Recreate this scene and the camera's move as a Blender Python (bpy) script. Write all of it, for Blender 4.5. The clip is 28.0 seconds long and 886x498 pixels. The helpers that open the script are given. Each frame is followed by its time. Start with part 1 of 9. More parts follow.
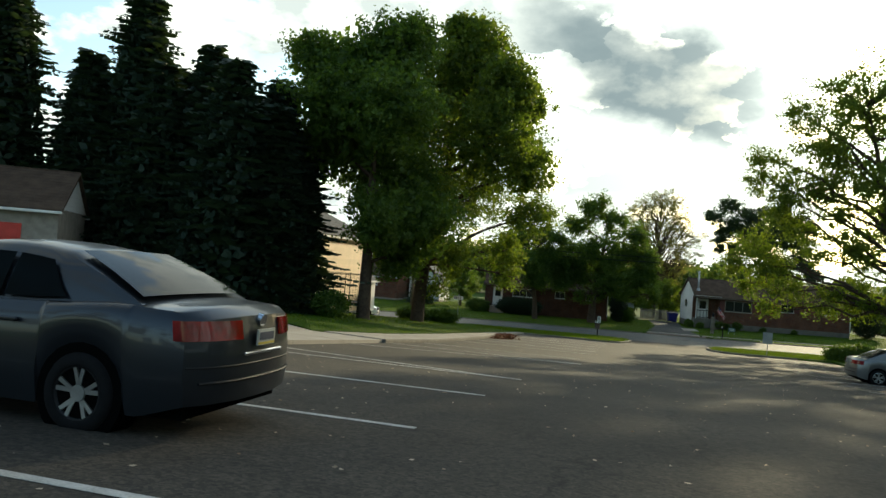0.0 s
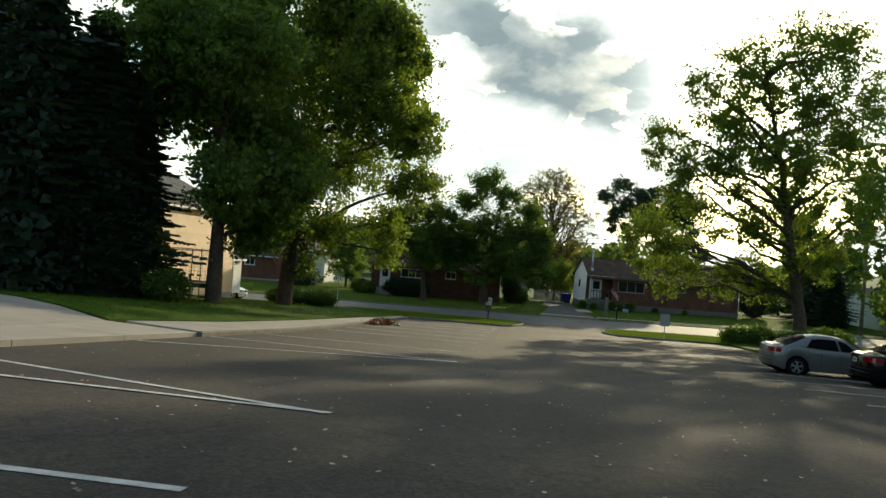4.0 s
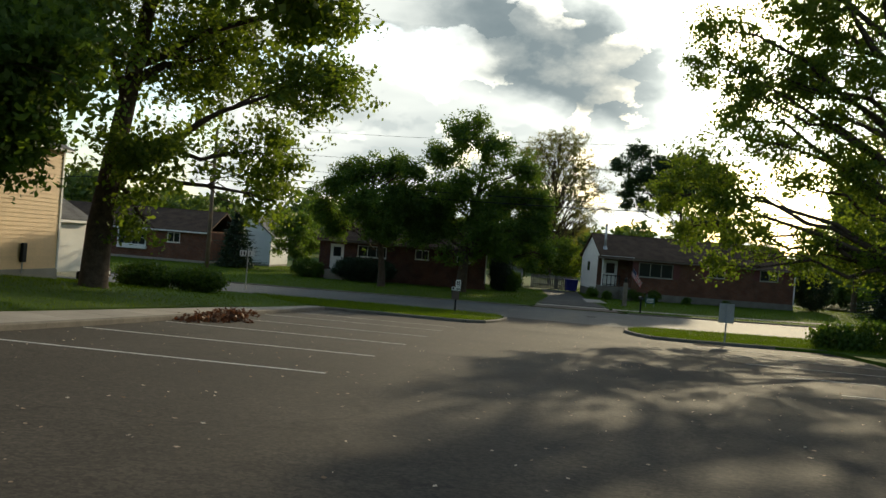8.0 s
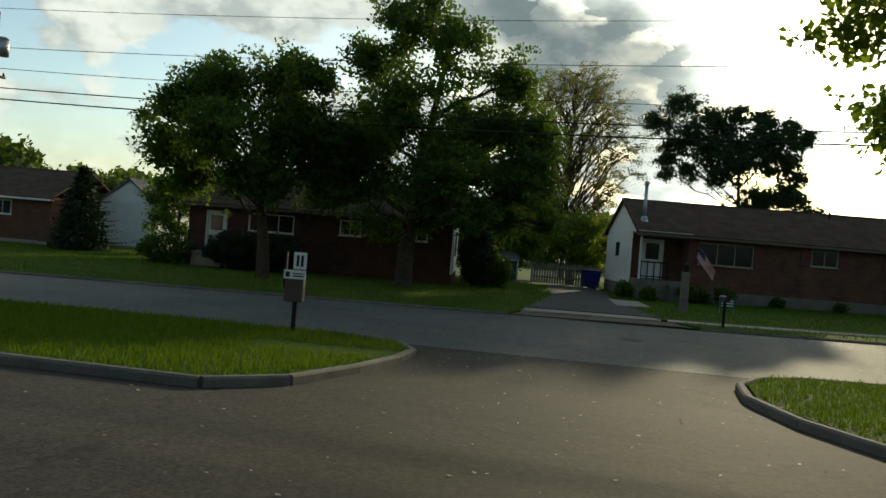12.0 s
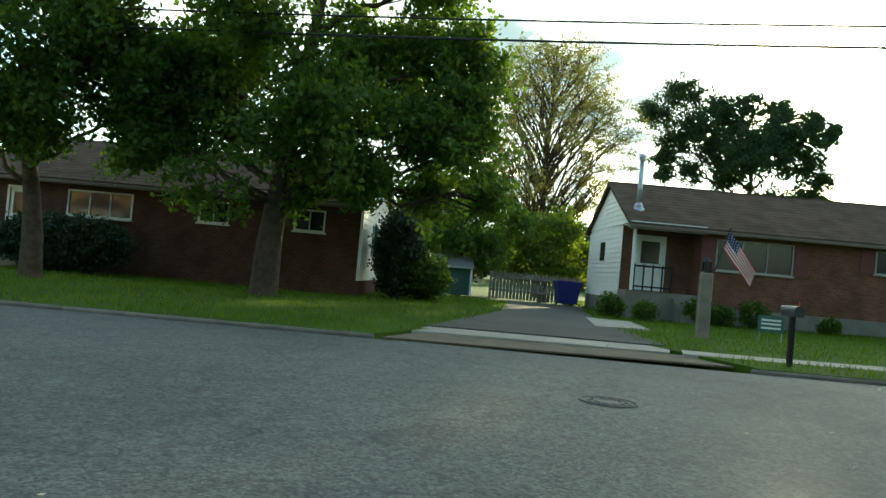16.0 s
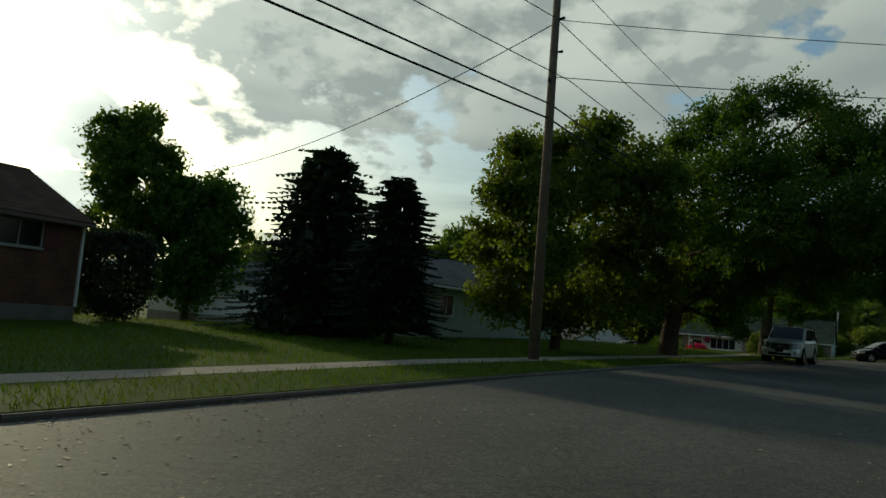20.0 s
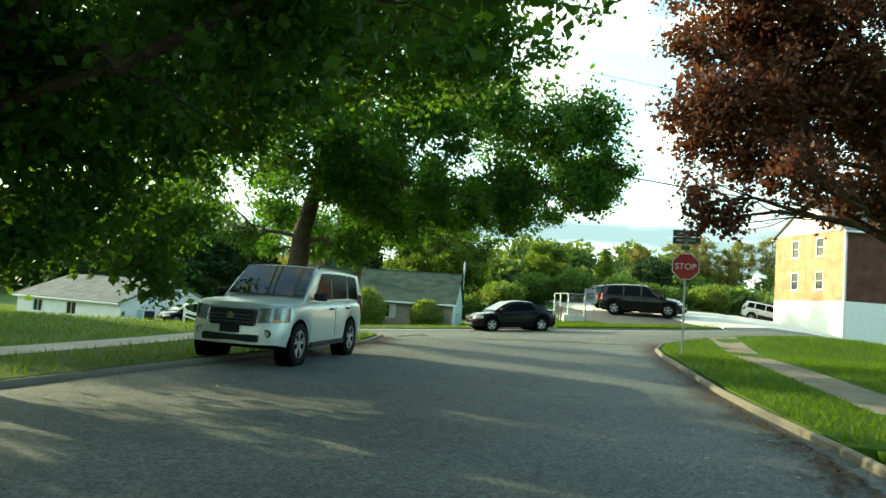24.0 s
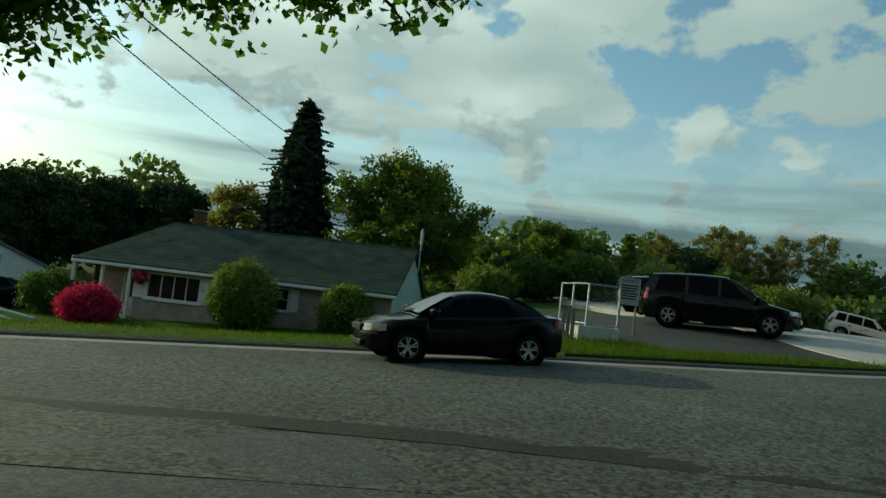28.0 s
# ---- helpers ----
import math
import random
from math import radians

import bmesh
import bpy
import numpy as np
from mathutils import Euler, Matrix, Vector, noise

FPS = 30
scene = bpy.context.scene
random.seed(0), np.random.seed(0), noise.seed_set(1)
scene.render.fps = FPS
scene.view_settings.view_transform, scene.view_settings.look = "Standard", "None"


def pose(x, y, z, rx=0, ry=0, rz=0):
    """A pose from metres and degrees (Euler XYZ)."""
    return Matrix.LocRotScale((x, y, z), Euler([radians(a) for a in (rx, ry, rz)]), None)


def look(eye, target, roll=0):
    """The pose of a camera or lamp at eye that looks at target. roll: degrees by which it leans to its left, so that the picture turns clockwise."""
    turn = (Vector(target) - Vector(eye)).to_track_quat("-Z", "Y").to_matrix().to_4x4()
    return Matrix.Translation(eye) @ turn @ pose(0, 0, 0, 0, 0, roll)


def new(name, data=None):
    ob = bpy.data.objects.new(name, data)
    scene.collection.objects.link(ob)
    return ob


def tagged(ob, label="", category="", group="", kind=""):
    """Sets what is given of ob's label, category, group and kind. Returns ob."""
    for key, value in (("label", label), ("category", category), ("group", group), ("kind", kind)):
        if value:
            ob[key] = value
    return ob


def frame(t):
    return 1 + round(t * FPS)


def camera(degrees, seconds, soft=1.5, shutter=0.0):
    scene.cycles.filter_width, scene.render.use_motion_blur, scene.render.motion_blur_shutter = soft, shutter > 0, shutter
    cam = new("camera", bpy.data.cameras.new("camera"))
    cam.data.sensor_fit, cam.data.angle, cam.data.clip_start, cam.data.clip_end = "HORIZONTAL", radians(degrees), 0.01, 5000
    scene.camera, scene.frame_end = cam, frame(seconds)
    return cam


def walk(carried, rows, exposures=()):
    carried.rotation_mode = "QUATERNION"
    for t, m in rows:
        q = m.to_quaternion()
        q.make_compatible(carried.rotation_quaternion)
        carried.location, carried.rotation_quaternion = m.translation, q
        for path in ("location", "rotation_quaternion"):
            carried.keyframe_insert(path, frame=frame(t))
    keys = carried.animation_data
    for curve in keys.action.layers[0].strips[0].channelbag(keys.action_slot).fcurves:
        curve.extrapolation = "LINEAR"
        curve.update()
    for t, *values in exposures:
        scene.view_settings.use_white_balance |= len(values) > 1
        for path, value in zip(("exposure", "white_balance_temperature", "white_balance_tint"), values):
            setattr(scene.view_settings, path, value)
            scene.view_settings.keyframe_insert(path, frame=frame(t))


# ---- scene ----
cam = camera(62.0, 28.0)
PATH = [
    (0, (0.772, 3.531, 4.826), (0.249, 5.461, 4.87), 4.3),
    (0.5, (0.606, 3.918, 4.788), (0.045, 5.837, 4.833), 4.3),
    (1, (0.489, 4.379, 4.777), (-0.086, 6.294, 4.818), 4.3),
    (1.5, (0.309, 5.083, 4.726), (-0.246, 7.004, 4.765), 4.3),
    (2, (0.31, 5.682, 4.711), (-0.187, 7.619, 4.745), 4.3),
    (2.5, (0.344, 6.341, 4.728), (-0.076, 8.296, 4.758), 4.4),
    (3, (0.41, 7.194, 4.721), (0.072, 9.165, 4.745), 4.5),
    (3.5, (0.559, 8.167, 4.698), (0.295, 10.149, 4.715), 4.6),
    (5.5, (1.412, 14.786, 4.084), (1.175, 16.772, 4.097), 4.3),
    (6, (1.47, 17.196, 3.937), (1.23, 19.182, 3.944), 4.3),
    (6.5, (1.514, 19.64, 3.766), (1.281, 21.626, 3.768), 4.4),
    (7, (1.564, 22.016, 3.613), (1.327, 24.002, 3.61), 4.4),
    (7.5, (1.677, 24.599, 3.449), (1.421, 26.583, 3.451), 4.5),
    (8, (1.788, 27.309, 3.278), (1.522, 29.291, 3.272), 4.5),
    (8.5, (1.952, 30.027, 3.139), (1.68, 32.008, 3.132), 4.8),
    (9, (2.088, 32.928, 2.986), (1.81, 34.909, 2.972), 5.2),
    (9.5, (2.313, 35.915, 2.821), (2.036, 37.896, 2.813), 5.1),
    (10, (2.352, 38.917, 2.648), (2.084, 40.899, 2.646), 4.9),
    (10.5, (2.544, 41.917, 2.498), (2.26, 43.897, 2.502), 4.8),
    (11, (2.687, 44.73, 2.384), (2.388, 46.707, 2.39), 4.8),
    (11.5, (2.804, 47.46, 2.256), (2.493, 49.436, 2.247), 4.8),
    (12, (2.886, 50.243, 2.07), (2.565, 52.217, 2.056), 4.6),
    (12.5, (2.98, 52.739, 1.883), (2.654, 54.712, 1.875), 4.5),
    (14.5, (4.132, 58.276, 1.315), (3.735, 60.236, 1.346), 4.2),
    (15, (4.119, 59.735, 1.255), (3.727, 61.695, 1.297), 4.4),
    (15.5, (4.188, 61.144, 1.195), (3.819, 63.109, 1.245), 4.6),
    (16, (4.193, 62.207, 1.182), (3.882, 64.182, 1.239), 5.1),
    (16.5, (4.27, 62.984, 1.187), (4.038, 64.97, 1.249), 5.2),
    (17, (4.405, 63.658, 1.183), (4.289, 65.653, 1.259), 5.4),
    (17.5, (4.645, 64.332, 1.184), (4.702, 66.33, 1.268), 5.8),
    (18, (5.089, 65.297, 1.166), (5.393, 67.272, 1.249), 6.0),
    (18.5, (5.891, 66.532, 1.148), (6.499, 68.434, 1.249), 4.9),
    (19, (6.88, 67.25, 1.18), (7.825, 69.006, 1.337), 6.0),
    (19.5, (8.66, 67.6, 1.29), (9.936, 69.129, 1.475), 5.4),
    (20, (11.0, 67.75, 1.32), (12.562, 68.985, 1.503), 4.5),
    (20.5, (13.6, 67.95, 1.36), (15.348, 68.906, 1.536), 4.2),
    (21, (16.25, 68.1, 1.41), (18.099, 68.846, 1.571), 4.0),
    (21.5, (19.4, 68.6, 1.49), (21.289, 69.241, 1.636), 3.9),
    (23.5, (33.0, 70.03, 1.6), (34.927, 70.545, 1.747), 4.0),
    (24, (36.308, 70.271, 1.644), (38.245, 70.745, 1.79), 4.0),
    (24.5, (39.293, 70.437, 1.64), (41.23, 70.915, 1.782), 3.9),
    (25, (42.215, 70.65, 1.653), (44.151, 71.135, 1.795), 4.0),
    (25.5, (45.053, 70.857, 1.685), (46.987, 71.347, 1.827), 4.1),
    (26, (47.683, 71.038, 1.711), (49.615, 71.535, 1.851), 4.3),
    (26.5, (49.97, 71.325, 1.752), (51.903, 71.82, 1.889), 4.8),
    (27, (52.231, 71.569, 1.822), (54.164, 72.066, 1.954), 5.5),
    (27.5, (54.065, 71.769, 1.876), (55.999, 72.263, 2.0), 6.2),
    (28, (55.674, 71.955, 1.883), (57.608, 72.449, 2.004), 6.7),
]
EXPOSURES = [(0.0, -0.05, 6500, -4), (5.0, -0.2, 6500, 0), (7.0, -0.4, 6500, 2), (9.0, -0.55, 6500, 2), (10.0, -1.38, 6500, -2), (11.0, -1.05, 6500, -4), (12.5, -0.6, 6500, -4), (14.5, 0.72, 6450, -8), (16.0, 0.9, 6450, -14), (17.0, 0.75, 6400, -18), (17.5, 0.1, 6400, -16), (18.0, -0.45, 6400, -12), (18.7, -1.42, 6400, -10), (19.3, -1.62, 6400, -10), (20.3, -1.2, 6350, -8), (21.0, -0.35, 6500, -8), (21.5, -0.1, 6500, -12), (23.5, 1.45, 6600, -20), (25.0, 0.52, 6600, -23), (26.0, 0.12, 6500, -25), (27.0, -0.4, 6050, -27), (28.0, -0.95, 5900, -20)]
walk(cam, [(t, look(eye, target, roll)) for t, eye, target, roll in PATH], EXPOSURES)

# ---- world, sun ----
SUN_AZ, SUN_EL = radians(16.0), radians(15.3)
TO_SUN = Vector((math.sin(SUN_AZ) * math.cos(SUN_EL), math.cos(SUN_AZ) * math.cos(SUN_EL), math.sin(SUN_EL)))


def build_world():
    world = bpy.data.worlds.new("evening_sky")
    scene.world = world
    world.use_nodes = True
    nt = world.node_tree
    nt.nodes.clear()
    N, L = nt.nodes.new, nt.links.new

    def math_node(op, a, b=None):
        n = N("ShaderNodeMath")
        n.operation = op
        for k, v in enumerate((a, b)):
            if v is None:
                continue
            if isinstance(v, (int, float)):
                n.inputs[k].default_value = v
            else:
                L(v, n.inputs[k])
        return n.outputs[0]

    def ramp(fac, stops):
        n = N("ShaderNodeValToRGB")
        n.color_ramp.elements[0].position, n.color_ramp.elements[0].color = stops[0][0], (*stops[0][1], 1)
        n.color_ramp.elements[1].position, n.color_ramp.elements[1].color = stops[-1][0], (*stops[-1][1], 1)
        for p, c in stops[1:-1]:
            n.color_ramp.elements.new(p).color = (*c, 1)
        L(fac, n.inputs[0])
        return n.outputs[0]

    def mix(fac, a, b):
        n = N("ShaderNodeMix")
        n.data_type = "RGBA"
        for k, v in ((0, fac), (6, a), (7, b)):
            if isinstance(v, (int, float)):
                n.inputs[k].default_value = v
            elif isinstance(v, tuple):
                n.inputs[k].default_value = (*v, 1)
            else:
                L(v, n.inputs[k])
        return n.outputs[2]

    coord = N("ShaderNodeTexCoord").outputs["Generated"]
    sky = N("ShaderNodeTexSky")
    sky.sky_type, sky.sun_disc = "NISHITA", False
    sky.sun_elevation, sky.sun_rotation = SUN_EL, SUN_AZ
    sky.air_density, sky.dust_density = 1.0, 1.4
    skyc = N("ShaderNodeVectorMath")
    skyc.operation = "SCALE"
    L(sky.outputs[0], skyc.inputs[0])
    skyc.inputs["Scale"].default_value = SKY
    sep = N("ShaderNodeSeparateXYZ")
    L(coord, sep.inputs[0])
    # clouds lie on a flat deck: direction divided by its height
    up = math_node("ADD", math_node("MAXIMUM", sep.outputs[2], 0.0), 0.13)
    comb = N("ShaderNodeCombineXYZ")
    L(math_node("DIVIDE", sep.outputs[0], up), comb.inputs[0])
    L(math_node("DIVIDE", sep.outputs[1], up), comb.inputs[1])
    comb.inputs[2].default_value = 3.7

    def noise_at(scale, detail, rough, shift):
        m = N("ShaderNodeMapping")
        m.inputs["Location"].default_value = shift
        L(comb.outputs[0], m.inputs[0])
        n = N("ShaderNodeTexNoise")
        n.inputs["Scale"].default_value, n.inputs["Detail"].default_value, n.inputs["Roughness"].default_value = scale, detail, rough
        L(m.outputs[0], n.inputs["Vector"])
        return n.outputs["Fac"]

    big = noise_at(0.42, 5, 0.55, (0.3, 1.9, 0))

    def puff(shift):
        m = N("ShaderNodeMapping")
        m.inputs["Location"].default_value = shift
        m.inputs["Scale"].default_value = (1.0, 1.0, 1.7)
        L(coord, m.inputs[0])
        n = N("ShaderNodeTexNoise")
        n.inputs["Scale"].default_value, n.inputs["Detail"].default_value, n.inputs["Roughness"].default_value = 6.5, 8, 0.56
        L(m.outputs[0], n.inputs["Vector"])
        return n.outputs["Fac"]

    fine = puff((1.3, 0.4, 2.1))
    sunward = puff(tuple(a + 0.028 * b for a, b in zip((1.3, 0.4, 2.1), (TO_SUN.x, TO_SUN.y, TO_SUN.z * 1.7 + 0.5))))
    cover = math_node("ADD", math_node("MULTIPLY", big, 0.48), math_node("MULTIPLY", fine, 0.52))
    east = ramp(sep.outputs[0], [(0.45, (0, 0, 0)), (0.85, (1, 1, 1))])
    cover = math_node("ADD", cover, math_node("MULTIPLY", east, 0.022))
    mask = ramp(cover, [(0.485, (0, 0, 0)), (0.515, (1, 1, 1))])
    dense = ramp(noise_at(0.75, 4, 0.5, (9.1, 3.3, 2)), [(0.42, (0.0, 0.0, 0.0)), (0.66, (0.8, 0.8, 0.8))])
    side = ramp(math_node("ADD", math_node("MULTIPLY", math_node("SUBTRACT", sunward, fine), 3.0), 0.5), [(0.35, (0, 0, 0)), (0.75, (0.75, 0.75, 0.75))])
    dense = math_node("MAXIMUM", dense, side)
    # glow of the clouds round the sun
    dot = N("ShaderNodeVectorMath")
    dot.operation = "DOT_PRODUCT"
    L(coord, dot.inputs[0])
    dot.inputs[1].default_value = TO_SUN
    near = math_node("MAXIMUM", dot.outputs["Value"], 0.0)
    glow = math_node("MULTIPLY", math_node("POWER", near, 26.0), GLOW)
    glow = math_node("ADD", glow, math_node("MULTIPLY", math_node("POWER", near, 160.0), 4 * GLOW))
    # a grey bank of cloud slants across the view below the sun's glare
    def dot_with(v):
        n = N("ShaderNodeVectorMath")
        n.operation = "DOT_PRODUCT"
        L(coord, n.inputs[0])
        n.inputs[1].default_value = v
        return n.outputs["Value"]

    wob = math_node("MULTIPLY", math_node("SUBTRACT", fine, 0.5), 0.11)
    across = math_node("ABSOLUTE", math_node("ADD", dot_with(BANK_NORMAL), wob))
    band = ramp(across, [(0.045, (1, 1, 1)), (0.085, (0, 0, 0))])
    along = ramp(math_node("ADD", dot_with(BANK_MID), math_node("MULTIPLY", wob, 0.3)), [(0.962, (0, 0, 0)), (0.982, (1, 1, 1))])
    bank = math_node("MULTIPLY", band, along)
    # low layered cloud over the east
    low = ramp(sep.outputs[2], [(0.12, (1, 1, 1)), (0.265, (0, 0, 0))])
    streak_map = N("ShaderNodeMapping")
    streak_map.inputs["Scale"].default_value = (1.2, 1.2, 15.0)
    L(coord, streak_map.inputs[0])
    streak = N("ShaderNodeTexNoise")
    streak.inputs["Scale"].default_value, streak.inputs["Detail"].default_value = 1.6, 4
    L(streak_map.outputs[0], streak.inputs["Vector"])
    layer = math_node("MULTIPLY", math_node("MULTIPLY", low, east), ramp(streak.outputs["Fac"], [(0.38, (0.45, 0.45, 0.45)), (0.56, (1, 1, 1))]))
    grey = math_node("MAXIMUM", bank, layer)
    dense = math_node("MAXIMUM", dense, grey)
    mask = math_node("MAXIMUM", mask, grey)
    lit = mix(dense, CLOUD_LIGHT, CLOUD_DARK)
    lit = mix(math_node("MULTIPLY", grey, 0.94), lit, CLOUD_LAYER)
    cloud = N("ShaderNodeVectorMath")
    cloud.operation = "ADD"
    warm = N("ShaderNodeVectorMath")
    warm.operation = "SCALE"
    warm.inputs[0].default_value = (1.0, 0.95, 0.86)
    thin = math_node("SUBTRACT", 1.0, math_node("MAXIMUM", math_node("MULTIPLY", dense, 0.55), math_node("MULTIPLY", grey, 0.85)))
    L(math_node("MULTIPLY", glow, thin), warm.inputs["Scale"])
    # clouds away from the sun are dimmer
    dim = N("ShaderNodeMapRange")
    L(dot.outputs["Value"], dim.inputs[0])
    dim.interpolation_type = "SMOOTHSTEP"
    for k, val in enumerate((-0.70, 0.25, 0.20, 1.0)):
        dim.inputs[k + 1].default_value = val
    fade = N("ShaderNodeVectorMath")
    fade.operation = "SCALE"
    L(lit, fade.inputs[0])
    over = N("ShaderNodeMapRange")
    L(sep.outputs[2], over.inputs[0])
    over.interpolation_type = "SMOOTHSTEP"
    for k, val in enumerate((0.40, 0.95, 1.0, 0.38)):
        over.inputs[k + 1].default_value = val
    L(math_node("MULTIPLY", dim.outputs[0], over.outputs[0]), fade.inputs["Scale"])
    L(fade.outputs[0], cloud.inputs[0])
    L(warm.outputs[0], cloud.inputs[1])
    total = mix(mask, skyc.outputs[0], cloud.outputs[0])
    # veil along the horizon
    veil = ramp(sep.outputs[2], [(0.0, (1, 1, 1)), (0.16, (0, 0, 0))])
    total = mix(math_node("MULTIPLY", veil, 0.55), total, cloud.outputs[0])
    bg = N("ShaderNodeBackground")
    L(total, bg.inputs[0])
    bg.inputs[1].default_value = 1.0
    out = N("ShaderNodeOutputWorld")
    L(bg.outputs[0], out.inputs[0])


SKY, GLOW = 0.29, 2.0
CLOUD_LIGHT, CLOUD_DARK, CLOUD_LAYER = (1.6, 1.57, 1.5), (0.66, 0.72, 0.75), (0.25, 0.32, 0.37)
BANK_NORMAL, BANK_MID = (-0.316, 0.243, -0.917), (0.002, 0.953, 0.252)
build_world()

sun_data = bpy.data.lights.new("sun", "SUN")
sun_data.energy, sun_data.angle, sun_data.color = 5.0, radians(0.6), (1.0, 0.80, 0.54)
sun = new("sun", sun_data)
sun.matrix_world = look(tuple(TO_SUN * 100), (0, 0, 0))


# ---- materials ----
MATS = {}


def material(name, colour, rough=0.8, metal=0.0, vary=0.25, scale=3.0, fine=40.0, bump=0.15, spec=0.5, colour2=None, island=0.0, coat=0.0, each=0.0):
    """A surface with stains at two scales, a little relief and, where asked, a tone of its own for each piece."""
    if name in MATS:
        return MATS[name]
    mat = bpy.data.materials.new(name)
    mat.use_nodes = True
    nt = mat.node_tree
    N, L = nt.nodes.new, nt.links.new
    b = nt.nodes["Principled BSDF"]
    b.inputs["Roughness"].default_value, b.inputs["Metallic"].default_value = rough, metal
    b.inputs["Specular IOR Level"].default_value = spec
    b.inputs["Coat Weight"].default_value = coat
    coord = N("ShaderNodeTexCoord").outputs["Object"]
    n1, n2 = N("ShaderNodeTexNoise"), N("ShaderNodeTexNoise")
    for n, s, d in ((n1, scale, 4), (n2, fine, 5)):
        n.inputs["Scale"].default_value, n.inputs["Detail"].default_value = s, d
        L(coord, n.inputs["Vector"])
    ramp = N("ShaderNodeValToRGB")
    c2 = colour2 or tuple(c * (1 - vary) for c in colour)
    c1 = colour if colour2 else tuple(min(1, c * (1 + vary * 0.6)) for c in colour)
    ramp.color_ramp.elements[0].position, ramp.color_ramp.elements[0].color = 0.36, (*c2, 1)
    ramp.color_ramp.elements[1].position, ramp.color_ramp.elements[1].color = 0.64, (*c1, 1)
    add = N("ShaderNodeMath")
    add.operation = "MULTIPLY_ADD"
    L(n2.outputs["Fac"], add.inputs[0])
    add.inputs[1].default_value = 0.45
    half = N("ShaderNodeMath")
    half.operation = "MULTIPLY"
    L(n1.outputs["Fac"], half.inputs[0])
    half.inputs[1].default_value = 0.55
    L(half.outputs[0], add.inputs[2])
    L(add.outputs[0], ramp.inputs[0])
    out = ramp.outputs[0]
    if island or each:
        hsv = N("ShaderNodeHueSaturation")
        span = N("ShaderNodeMapRange")
        if island:
            L(N("ShaderNodeNewGeometry").outputs["Random Per Island"], span.inputs[0])
        else:
            L(N("ShaderNodeObjectInfo").outputs["Random"], span.inputs[0])
        w = island or each
        span.inputs["To Min"].default_value, span.inputs["To Max"].default_value = 1 - w, 1 + w
        L(span.outputs[0], hsv.inputs["Value"])
        L(out, hsv.inputs["Color"])
        out = hsv.outputs[0]
    L(out, b.inputs["Base Color"])
    if bump:
        bp = N("ShaderNodeBump")
        bp.inputs["Strength"].default_value, bp.inputs["Distance"].default_value = bump, 0.02
        L(n2.outputs["Fac"], bp.inputs["Height"])
        L(bp.outputs[0], b.inputs["Normal"])
    MATS[name] = mat
    return mat


